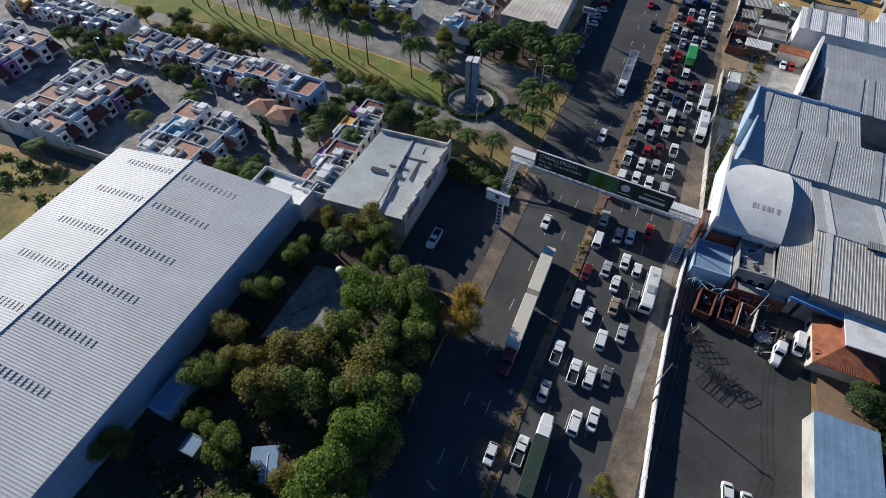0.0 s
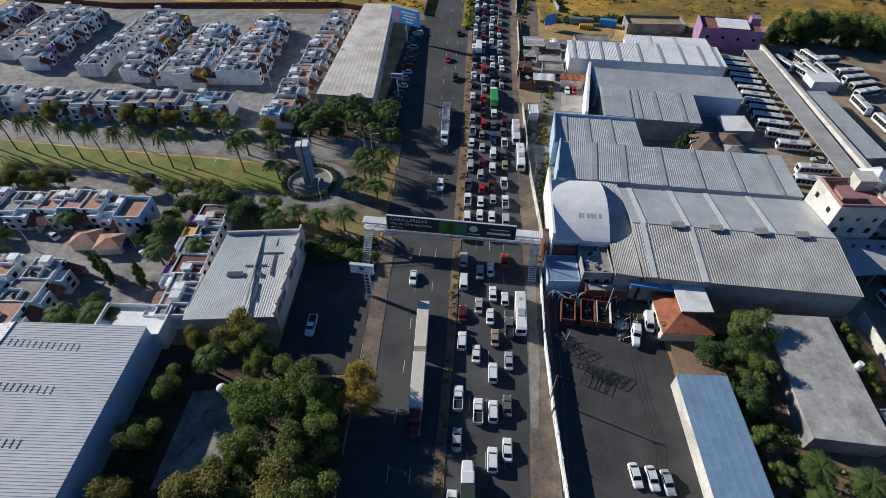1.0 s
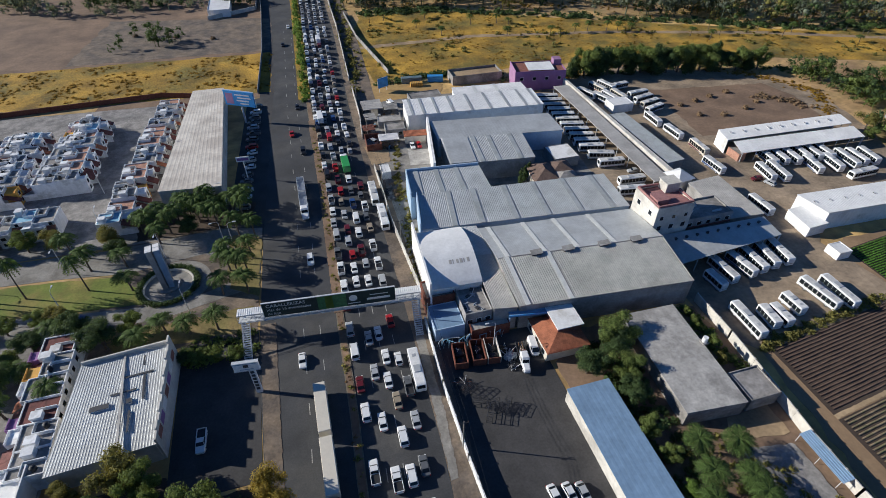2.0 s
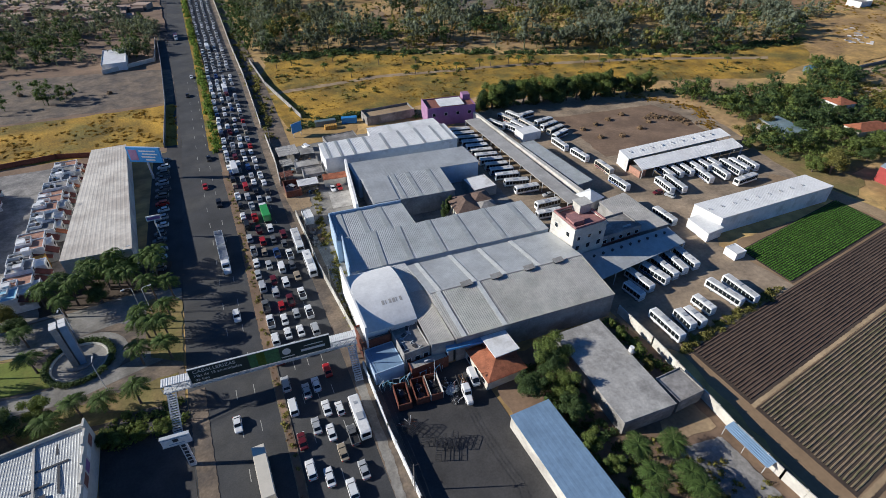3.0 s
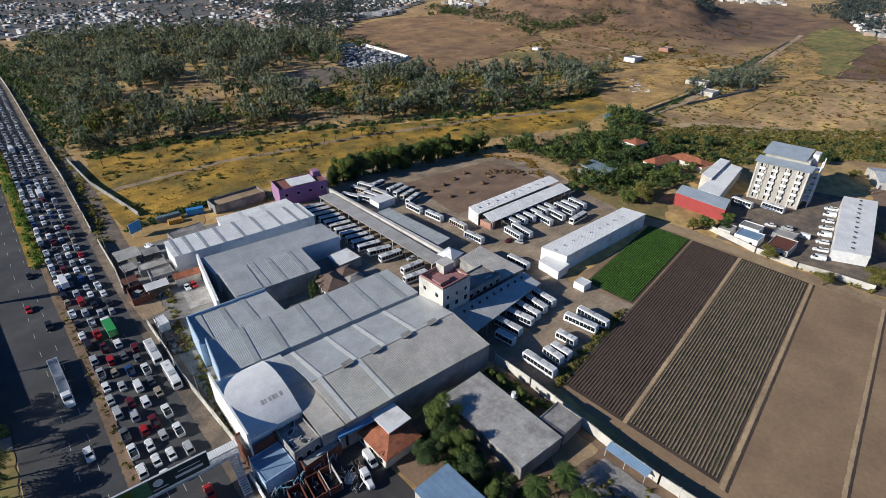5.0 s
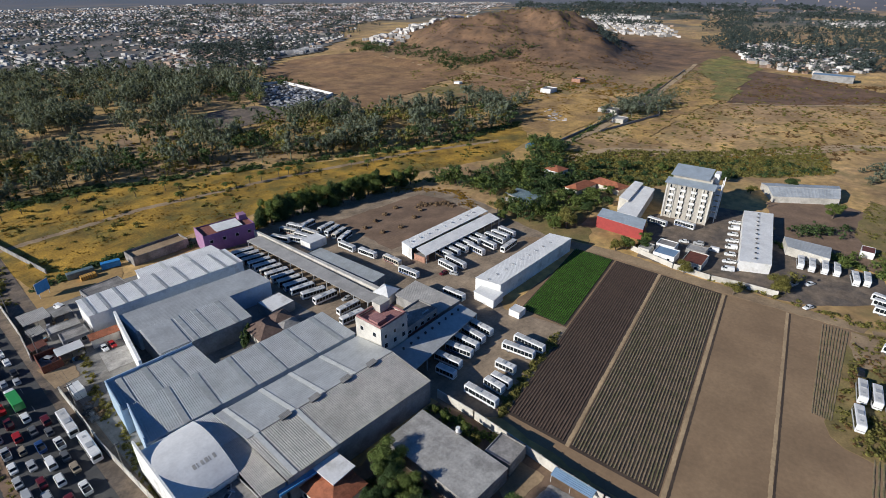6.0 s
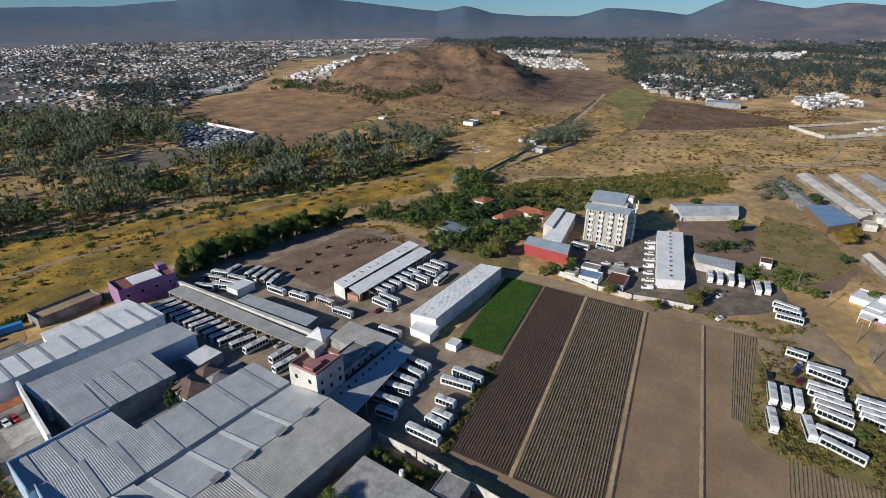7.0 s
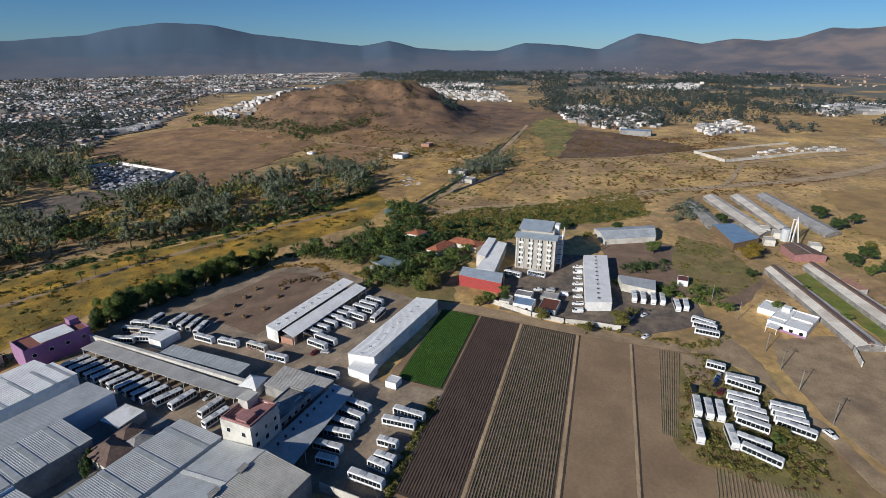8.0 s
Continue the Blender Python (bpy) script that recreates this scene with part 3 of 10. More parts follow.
sheet("median_weeds", [(mid_x(y) - 1.3, y) for y in range(96, 215, 10)] + [(mid_x(y) + 1.2, y) for y in range(206, 95, -10)], M["brown_plot"], 0.26, "brown dry grass on the widened median", "median", 0.15)
sheet("shed_ground", [(47, 6), (91, 6), (91, 73), (58, 74), (47, 66)], M["brown_plot"], 0.035, "brown trodden soil between the sheds", "ground", 0.4)
sheet("truck_yard", [(20, 10), (46, 10), (46, 78), (20, 80)], M["yard"], 0.06, "dark asphalt truck yard with tyre marks", "yard")
sheet("works_yard", [(21, 80), (96, 76), (96, 212), (24, 222)], M["concrete"], 0.045, "concrete yard between the industrial halls", "yard")
sheet("footway", [(-18.9, 50), (-15.4, 50), (-15.2, 97), (-18.9, 97)], M["verge_dirt"], 0.12, "dusty worn footway between car park and road", "pavement", 0.15)
sheet("shop_lot", [(-37, 56), (-19.3, 56), (-19.3, 95), (-37, 95)], M["yard"], 0.05, "dark shaded asphalt car park", "yard")
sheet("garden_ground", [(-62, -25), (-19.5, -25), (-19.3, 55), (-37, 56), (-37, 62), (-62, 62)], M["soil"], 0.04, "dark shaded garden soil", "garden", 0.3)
sheet("concrete_court", [(-52, 32), (-40, 37), (-40.5, 53), (-51.5, 51)], M["old_concrete"], 0.12, "stained grey concrete court in a garden", "court")
sheet("weed_field", [(36, 232), (110, 236), (165, 232), (225, 218), (300, 188), (345, 195), (390, 228), (300, 236), (192, 287), (97, 336), (45, 342), (34, 300)], M["weeds"], 0.06, "field of tall yellow dry weeds", "field", 1.5)
sheet("field_path", [(36, 283), (100, 284), (180, 268), (260, 243), (330, 212), (334, 215), (262, 247), (181, 272), (100, 288), (36, 287)], M["dust"], 0.1, "worn earth path across the weed field", "path", 0.5)
sheet("dry_field", [(-160, 255), (-12, 240), (-10, 292), (-90, 296), (-190, 300)], M["weeds"], 0.05, "dry grassy field behind the fence", "field", 1.0)
sheet("bare_plot", [(-110, 300), (-10, 296), (-8, 352), (-100, 372)], M["verge_dirt"], 0.06, "bare grey-brown earth plot with small straw heaps", "field", 1.0)
sheet("boulevard_lawn", [(-178, 122), (-140, 123.6), (-102, 121.6), (-66, 115.2), (-46, 112.8), (-50, 119), (-56, 126), (-72, 128.6), (-108, 131.6), (-150, 136.5), (-185, 139)], M["lawn"], 0.12, "green and yellow lawn between two streets", "lawn", 0.3)
sheet("boulevard_street", [(-220, 140), (-150, 137.3), (-108, 132.6), (-72, 129.6), (-54, 127), (-34, 130), (-18.5, 118), (-17.5, 138), (-30, 141), (-60, 139), (-110, 142), (-150, 146), (-220, 150)], M["concrete"], 0.06, "pale concrete boulevard street", "street")
sheet("lower_street", [(-220, 118), (-140, 117), (-104, 115.6), (-64, 108.5), (-44, 106), (-18.8, 112), (-18.4, 118), (-36, 112), (-46, 111.8), (-66, 114.2), (-102, 120.6), (-140, 122.6), (-220, 124)], M["concrete"], 0.065, "pale concrete boulevard street", "street")
sheet("roundabout", [(-41 + 9.5 * math.cos(math.radians(a)), 119 + 9.5 * math.sin(math.radians(a))) for a in range(0, 360, 12)], M["concrete"], 0.09, "round paved plaza at a street junction", "plaza")
sheet("plaza_ground", [(-60, 95), (-19.6, 95), (-18.2, 130), (-17.6, 156), (-56, 157)], M["verge_dirt"], 0.035, "dusty ground round a street plaza", "ground", 0.2)
sheet("plaza_grass", [(-26.4, 136.6), (-17.8, 133), (-18.4, 119), (-19.2, 107.6), (-26.2, 112.8), (-27.4, 124)], M["grass_dry"], 0.14, "ochre dry grass bed under street palms", "lawn", 0.3)
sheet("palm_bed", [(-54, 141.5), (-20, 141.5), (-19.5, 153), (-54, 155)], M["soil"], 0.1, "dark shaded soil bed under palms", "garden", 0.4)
sheet("verge_bed", [(-52, 97), (-21, 96), (-20.5, 105), (-44, 104), (-58, 107)], M["grass_dry"], 0.09, "dry grass bed beside the boulevard", "lawn", 0.4)
sheet("estate_streets", [(-215, 145), (-48, 140), (-44, 150), (-48, 238), (-215, 250)], M["old_concrete"], 0.05, "grey streets of a housing estate", "street")
sheet("near_streets", [(-235, 58.5), (-150, 58.5), (-60, 62), (-58, 108), (-62, 109), (-110, 116), (-150, 116), (-235, 116.5)], M["old_concrete"], 0.05, "grey streets of a housing estate", "street")
sheet("grass_lot", [(-150, 20), (-112, 20), (-112, 52), (-150, 50)], M["green_weeds"], 0.05, "rough olive and yellow grass lot", "lawn", 0.5)
sheet("canal", [(-190, 49), (-112, 55), (-112, 57), (-190, 56)], M["asphalt"], 0.05, "dark shaded drain beside a wall", "canal")


def ridges(name, x0, x1, f0, f1, count, material, label, w=0.5, h=0.24):
    """Plough ridges along a plot, each a long uneven mound."""
    rng = random.Random(count)
    field = thing(name, 0, 0, 0, 0, label, "field", "", "structure")
    n = 44
    for k in range(count):
        t = (k + 0.5) / count
        verts, faces = [], []
        for i in range(n + 1):
            x = x0 + (x1 - x0) * i / n
            y = f0(x) + (f1(x) - f0(x)) * t + rng.uniform(-0.05, 0.05)
            hh = h * rng.uniform(0.75, 1.2)
            verts += [(x, y - w / 2, 0.05), (x, y - w * 0.2, hh), (x, y + w * 0.2, hh), (x, y + w / 2, 0.05)]
        for i in range(n):
            o = 4 * i
            faces += [(o + j, o + 4 + j, o + 5 + j, o + 1 + j) for j in range(3)]
        me = bpy.data.meshes.new("ridge")
        me.from_pydata(verts, [], faces)
        me.materials.append(material)
        part("ridge", me, None, field)
    return field


M["ridge_green"] = mat("seedling_ridge", (0.25, 0.185, 0.115), 0.95, 0.25, 0.3, 3.0, 0.05, col2=(0.165, 0.145, 0.07), amount=0.45)
M["ridge_dark"] = mat("dark_ridge", (0.12, 0.073, 0.05), 0.95, 0.25, 0.3, 3.0, 0.05)
ridges("soil_ridges", 99, 203, fy(37.6), fy(55), 20, M["ridge_dark"], "straight ridges of dark brown ploughed soil")
ridges("seedling_ridges", 99, 203, fy(13), fy(35.6), 26, M["ridge_green"], "straight soil ridges with thin green seedlings")
ridges("soil_ridges_narrow", 152, 205, lambda x: -16.5 - (205 - x) * 0.0, lambda x: -8.2 + (x - 205) * 0.06, 9, M["ridge_green"], "straight soil ridges at the plot edge")
ridges("soil_ridges_lower", 92, 143, lambda x: -62 + (x - 92) * 0.05, lambda x: -27 + (x - 92) * 0.02, 34, M["ridge_green"], "straight soil ridges at the plot edge")


def crop_rows():
    rng = random.Random(5)
    verts, faces = [], []
    f0, f1 = fy(56.8), fy(74.0)
    for k in range(22):
        x = 146.5
        while x < 203:
            y = f0(x) + (f1(x) - f0(x)) * (k + 0.5) / 22
            for _ in range(5):
                cx, cy, s = x + rng.uniform(-0.2, 0.2), y + rng.uniform(-0.12, 0.12), rng.uniform(0.14, 0.27)
                a, tilt = rng.uniform(0, 6.28), rng.uniform(0.1, 0.5)
                o = len(verts)
                for q in range(4):
                    ang = a + q * math.pi / 2
                    verts.append((cx + s * math.cos(ang), cy + s * math.sin(ang), 0.22 + rng.uniform(0, 0.2) + tilt * s * math.cos(ang)))
                faces.append((o, o + 1, o + 2, o + 3))
            x += 0.42
    me = bpy.data.meshes.new("crop_rows")
    me.from_pydata(verts, [], faces)
    me.materials.append(M["crop"])
    tagged(new("crop_rows", me), "dense rows of bright green leafy crop", "crop", kind="stuff")


crop_rows()


# ---- industrial halls ----
def hall(name, label, quad, south, north, ridge=None, at=0.5, wall="pale_wall", roof="sheet", pitch=0.8, skylights=(), category="warehouse", over=0.3, parapet=0.0, parapet_sides=(), north_roof=None, vents=(), group="", base=0.0, sky_w=1.3, rib=0.04, sky_mat="skylight", north_sky=None, north_rib=None):
    """A hall on the corners SW, SE, NE, NW, with eaves at the heights south and north, and a ridge between them when given."""
    cx, cy = sum(p[0] for p in quad) / 4, sum(p[1] for p in quad) / 4
    q = [(x - cx, y - cy) for x, y in quad]
    ob = thing(name, cx, cy, base, 0, label, category, group)
    sw, se, ne, nw = q
    wm, em = lerp(sw, nw, at), lerp(se, ne, at)
    mid = ridge if ridge else south + (north - south) * at
    part("wall", wall_ring([sw, se, em, ne, nw, wm], 0.0, [south - 0.15, south - 0.15, mid - 0.15, north - 0.15, north - 0.15, mid - 0.15]), M[wall], ob)

    def out(a, b, z):
        """A roof corner pushed out past the wall at a, away from b."""
        l = math.dist(a, b)
        k = over / l
        return (a[0] + (a[0] - b[0]) * k, a[1] + (a[1] - b[1]) * k, z)

    slopes = []
    if ridge:
        slopes.append((out(sw, se, south), out(se, sw, south), out(em, wm, ridge), out(wm, em, ridge), roof))
        slopes.append((out(nw, ne, north), out(ne, nw, north), out(em, wm, ridge), out(wm, em, ridge), north_roof or roof))
    else:
        slopes.append((out(sw, se, south), out(se, sw, south), out(ne, nw, north), out(nw, ne, north), roof))
    for k, (a, b, c, d, r) in enumerate(slopes):
        part("roof", ribbed(a, b, c, d, pitch * 0.7, north_rib if k and north_rib else rib), M[r], ob)
        for u in north_sky if k and north_sky else skylights:
            w = sky_w / math.dist(a, b) / 2
            bm = bmesh.new()
            up = Vector((0, 0, 0.14))
            vs = [bm.verts.new(Vector(p) + up) for p in (lerp(a, b, u - w), lerp(a, b, u + w), lerp(d, c, u + w), lerp(d, c, u - w))]
            f = bm.faces.new(vs)
            ret = bmesh.ops.extrude_face_region(bm, geom=[f])
            bmesh.ops.translate(bm, verts=[v for v in ret["geom"] if isinstance(v, bmesh.types.BMVert)], vec=(0, 0, 0.03))
            bmesh.ops.recalc_face_normals(bm, faces=bm.faces)
            part("skylight", bm, M[sky_mat], ob, "pale translucent skylight strip" if sky_mat == "skylight" else "dim translucent skylight strip")
    if ridge:
        bm = bar(bmesh.new(), out(wm, em, ridge + 0.06), out(em, wm, ridge + 0.06), 0.14, 6)
        part("ridge_cap", bm, M["sheet_dirty"], ob)
        for u in vents:
            x, y = lerp(wm, em, u)
            vent = part("roof_vent", boxes((x - 1.3, x + 1.3, y - 0.7, y + 0.5, ridge - 0.1, ridge + 0.6)), M["dark_steel"], ob, "dark metal ridge ventilator")
            part("vent_hood", ribbed((x - 1.6, y - 1.0, ridge + 0.55), (x + 1.6, y - 1.0, ridge + 0.55), (x + 1.6, y + 0.7, ridge + 0.85), (x - 1.6, y + 0.7, ridge + 0.85), 0.4, 0.03, 0.06), M["old_sheet"], vent, "grey sheet hood")
    if parapet:
        for side in parapet_sides:
            i = "swne".index(side)
            a, b = [(sw, se), (wm and nw, sw), (ne, nw), (se, ne)][["s", "w", "n", "e"].index(side)]
            d = Vector((b[0] - a[0], b[1] - a[1], 0)).normalized()
            nrm = Vector((d.y, -d.x, 0)) * 0.3
            pts = [(a[0] - d.x * 0.2, a[1] - d.y * 0.2), (b[0] + d.x * 0.2, b[1] + d.y * 0.2)]
            top = max(south, north, ridge or 0) + parapet
            part("parapet", prism([pts[0], pts[1], (pts[1][0] + nrm.x, pts[1][1] + nrm.y), (pts[0][0] + nrm.x, pts[0][1] + nrm.y)][::-1], 0.0, top), M["shade_blue_wall"], ob, "tall pale parapet wall tinted with shade blue")
    return ob


hall("front_hall", "large grey ribbed-sheet warehouse with ridge ventilators", [(42.5, 78.3), (87.7, 74.4), (88.9, 106.0), (42.7, 109.6)], 8, 8, 10.2, 0.49, "grey_wall", "sheet_dirty", 0.8, (0.05, 0.29), north_roof="sheet", vents=(0.22, 0.41, 0.63, 0.83), rib=0.05, north_sky=(0.06, 0.28, 0.475, 0.70), north_rib=0.012)
hall("middle_hall", "long pale metal-roofed warehouse with a side parapet", [(27.0, 113.2), (89.3, 107.2), (89.2, 123.4), (29.5, 128.2)], 8.2, 9.6, None, 0.5, "shade_blue_wall", "sheet", 0.8, (0.16, 0.288, 0.449, 0.601, 0.761, 0.917), sky_mat="dim_sheet", sky_w=1.6, parapet=0.9, parapet_sides="w")
hall("corner_hall", "small pale metal-roofed hall with parapets", [(28.0, 129.4), (53.0, 127.2), (53.0, 140.4), (29.5, 142.6)], 8.2, 9.2, None, 0.5, "shade_blue_wall", "sheet", 0.8, (0.13, 0.4, 0.667), sky_mat="dim_sheet", sky_w=1.6, parapet=0.8, parapet_sides="wn")
hall("rear_hall", "pale hall with shade-blue tinted walls and a plain grey metal roof", [(46.0, 163.5), (92.1, 157.2), (91.8, 170.2), (46.0, 176.0)], 7.6, 8.4, None, 0.5, "shade_blue_wall", "sheet", 1.6, (), rib=0.01)
hall("rear_annex", "pale annex hall with wide light roof bands", [(45.6, 145.9), (74.6, 142.8), (76.2, 158.8), (47.0, 163.0)], 7.2, 7.9, None, 0.5, "grey_wall", "sheet", 0.8, (0.38, 0.57, 0.83), sky_w=1.6, sky_mat="dim_sheet")
hall("north_hall", "white-walled hall with a long ribbed white roof", [(39.8, 184.6), (94.4, 179.4), (94.6, 193.1), (40.5, 197.0)], 7.6, 8.6, None, 0.5, "white", "sheet_white", 0.8, (0.042, 0.123, 0.219, 0.333, 0.468, 0.606, 0.742, 0.869, 0.961), sky_w=1.0, sky_mat="dim_sheet")
hall("north_annex", "low white-roofed annex behind a hall", [(62.7, 197.6), (94.0, 194.2), (94.3, 204.0), (64.2, 206.5)], 7.2, 7.0, None, 0.5, "white", "sheet_white", 0.8, (0.3, 0.6))
hall("annex_bay", "smooth grey sheet roof bay beside an annex", [(46.2, 146.2), (54.2, 145.3), (55.9, 161.3), (47.4, 162.6)], 7.45, 8.1, None, 0.5, "grey_wall", "sheet", 2.4, rib=0.008)
# the tall white flank wall beside the rear hall
bm = prism([(39.4, 145.9), (40.2, 145.7), (46.4, 179), (45.6, 179.1)], 0, 8.9)
tagged(part("wall_flank", bm, M["white"]), "tall white boundary wall beside the rear hall", "wall", kind="structure")


def open_shed(name, label, quad, south, north, roof, walls="", posts="", wall="white", bays=9, pitch=0.6, rib=0.05):
    """A roof on posts over the corners SW, SE, NE, NW; walls and posts name its closed and open sides."""
    cx, cy = sum(p[0] for p in quad) / 4, sum(p[1] for p in quad) / 4
    sw, se, ne, nw = [(x - cx, y - cy) for x, y in quad]
    ob = thing(name, cx, cy, 0, 0, label, "shed")
    part("roof", ribbed((*sw, south), (*se, south), (*ne, north), (*nw, north), pitch, rib), M[roof], ob)
    sides = dict(s=(sw, se, south, south), e=(se, ne, south, north), n=(ne, nw, north, north), w=(nw, sw, north, south))
    for side, (a, b, za, zb) in sides.items():
        d = Vector((b[0] - a[0], b[1] - a[1], 0)).normalized()
        i = Vector((-d.y, d.x, 0)) * 0.25
        if side in walls:
            bm = bmesh.new()
            rows = [[bm.verts.new((p[0] + k.x, p[1] + k.y, z)) for k, z in ((i * 0.2, 0), (i * 0.2, top), (i, top), (i, 0))] for p, top in ((a, za - 0.16), (b, zb - 0.16))]
            for q in range(4):
                bm.faces.new((rows[0][q], rows[1][q], rows[1][(q + 1) % 4], rows[0][(q + 1) % 4]))
            bm.faces.new(rows[0][::-1])
            bm.faces.new(rows[1])
            bmesh.ops.recalc_face_normals(bm, faces=bm.faces)
            part("wall", bm, M[wall], ob)
        if side in posts:
            n = max(2, round(math.dist(a, b) / bays))
            for k in range(n + 1):
                x, y = lerp(a, b, 0.01 + 0.98 * k / n)
                part("post", bar(bmesh.new(), (x + i.x, y + i.y, 0), (x + i.x, y + i.y, za + (zb - za) * k / n - 0.15), 0.13), M["steel"], ob)
            part("fascia", bar(bmesh.new(), (a[0] + i.x, a[1] + i.y, za - 0.22), (b[0] + i.x, b[1] + i.y, zb - 0.22), 0.14), M["steel"], ob)
    return ob


open_shed("bus_shed", "long open grey sheet canopy over parked buses", [(108.6, 121.5), (114.6, 121.0), (116.3, 201.0), (109.4, 201.2)], 4.2, 4.2, "sheet_dirty", "e", "w", "grey_wall", 8, 0.9, 0.02)
bm = prism([(116.6, 124), (118.4, 124), (118.0, 212), (116.9, 212)], 0, 4.8)
tagged(part("wall_yard", bm, M["pale_wall"]), "long pale dividing wall across the bus yard", "wall", kind="structure")
hall("repair_shed", "long narrow dull grey metal shed by a wall", [(120.3, 131.0), (127.0, 131.6), (125.8, 169.8), (119.6, 169.9)], 4.0, 4.2, None, 0.5, "grey_wall", "dim_sheet", 1.0)
open_shed("open_shed", "long white metal roof over parked buses", [(148.6, 136.6), (203.4, 134.6), (204.6, 141.6), (150.0, 143.8)], 5.6, 6.0, "sheet_white", "nw", "e")
open_shed("open_shed", "long white lean-to roof over parked buses", [(149.5, 129.4), (202.4, 126.8), (203.2, 133.4), (150.8, 136.0)], 4.0, 5.0, "sheet_white", "", "se", bays=6)
hall("long_barn", "long white barn with a shallow white roof", [(146.4, 89.4), (199.5, 87.0), (198.4, 97.4), (145.2, 100.2)], 6.4, 6.2, None, 0.5, "white", "sheet_white", 1.2)
hall("barn_annex", "low white annex at the end of a barn", [(139.2, 87.6), (146.2, 88.0), (146.0, 97.6), (140.2, 97.2)], 3.6, 3.6, None, 0.5, "white", "sheet_white", 1.2)
hall("flat_block", "low flat-roofed concrete building with stained slab", [(65.5, 43.9), (78.8, 42.7), (80.4, 71.3), (67.1, 71.7)], 4.6, 4.6, None, 0.5, "old_concrete", "slab", 9.0, rib=0.004)
hall("blue_shed", "long blue-grey metal shed beside a yard", [(44.6, 14), (54.0, 14), (54.0, 56.2), (44.6, 56.2)], 4.4, 4.4, None, 0.5, "pale_wall", "sheet_blue", 2.4, rib=0.012)
hall("great_warehouse", "huge warehouse with a white ribbed metal roof", [(-62.2, -30), (-61.8, 60.6), (-108, 57.6), (-110, -30)], 8.2, 8.2, 10.6, 0.535, "shade_blue_wall", "warehouse_sheet", 0.8, rib=0.045)
hall("shop_hall", "weathered grey ribbed-roof shop building", [(-56.7, 64.6), (-37.9, 66.1), (-38.4, 91.7), (-55.1, 90.1)], 5.6, 6.4, None, 0.5, "pale_wall", "sheet", 0.8)
hall("long_market", "long building with a beige fibre-cement roof", [(-46.9, 155.6), (-28.3, 153.6), (-30.0, 232.6), (-41.9, 232.6)], 7.5, 7.5, None, 0.5, "pale_wall", "asbestos", 2.2, rib=0.02)


# ---- vehicles ----
def paint(name, col, rough=0.3):
    return mat("paint_" + name, col, rough, 0.05, 0.3, 2.0, spec=0.6)


PAINT = dict(white=paint("white", (0.78, 0.78, 0.77)), silver=paint("silver", (0.42, 0.43, 0.44)), grey=paint("grey", (0.13, 0.135, 0.14)), black=paint("black", (0.02, 0.02, 0.022)),
             red=paint("red", (0.38, 0.02, 0.02)), wine=paint("wine", (0.12, 0.015, 0.02)), blue=paint("blue", (0.03, 0.07, 0.2)), beige=paint("beige", (0.34, 0.28, 0.2)),
             green=paint("green", (0.05, 0.32, 0.08)), cream=paint("cream", (0.70, 0.64, 0.53)))
M["bus_roof"] = mat("dusty_bus_roof", (0.62, 0.61, 0.59), 0.75, 0.12, 0.3, 2.0, per_object=0.22, spec=0.2)
M["lamp_glass"] = mat("lamp_glass", (0.7, 0.7, 0.68), 0.15, 0.05, 0.5, 3.0)
M["tail_glass"] = mat("tail_lamp_glass", (0.4, 0.02, 0.015), 0.2, 0.05, 0.5, 3.0)


def loft(bm, stations, m=0):
    """Closed skin over stations (y, half width, bottom, top, shoulder inset)."""
    rows = []
    for y, w, lo, hi, s in stations:
        rows.append([bm.verts.new(p) for p in ((-w + s * 0.5, y, lo), (w - s * 0.5, y, lo), (w, y, lo + s), (w, y, hi - s), (w - s, y, hi), (-w + s, y, hi), (-w, y, hi - s), (-w, y, lo + s))])
    for p, q in zip(rows, rows[1:]):
        for i in range(8):
            j = (i + 1) % 8
            bm.faces.new((p[i], p[j], q[j], q[i])).material_index = m
    bm.faces.new(rows[0])
    bm.faces.new(rows[-1][::-1])
    return bm


def quad_bm(*pts):
    bm = bmesh.new()
    bm.faces.new([bm.verts.new(p) for p in pts])
    return bm


def wheel_mesh(r, w):
    bm = bmesh.new()
    bar(bm, (-w / 2, 0, 0), (w / 2, 0, 0), r, 14)
    for s in (-1, 1):
        bar(bm, (s * w / 2, 0, 0), (s * (w / 2 + 0.015), 0, 0), r * 0.6, 10)
    for f in bm.faces:
        if all(v.co.yz.length < r * 0.62 for v in f.verts):
            f.material_index = 1
    return mesh_of("wheel", bm, [M["tyre"], M["steel"]])


WHEEL = {k: wheel_mesh(*v) for k, v in dict(car=(0.32, 0.2), suv=(0.37, 0.22), bus=(0.5, 0.3)).items()}
# length, half width, bonnet height, roof height, cabin: front base, front roof, rear roof, rear base (from the nose, as shares), wheel kind
CARS = dict(sedan=(4.5, 0.88, 0.92, 1.43, 0.27, 0.42, 0.72, 0.88, "car"), hatchback=(3.9, 0.85, 0.95, 1.5, 0.24, 0.4, 0.84, 0.97, "car"), suv=(4.7, 0.95, 1.1, 1.75, 0.24, 0.38, 0.88, 0.98, "suv"),
            pickup=(5.4, 0.96, 1.1, 1.78, 0.24, 0.36, 0.54, 0.60, "suv"), van=(5.1, 0.98, 1.15, 2.15, 0.06, 0.24, 0.95, 0.99, "suv"))


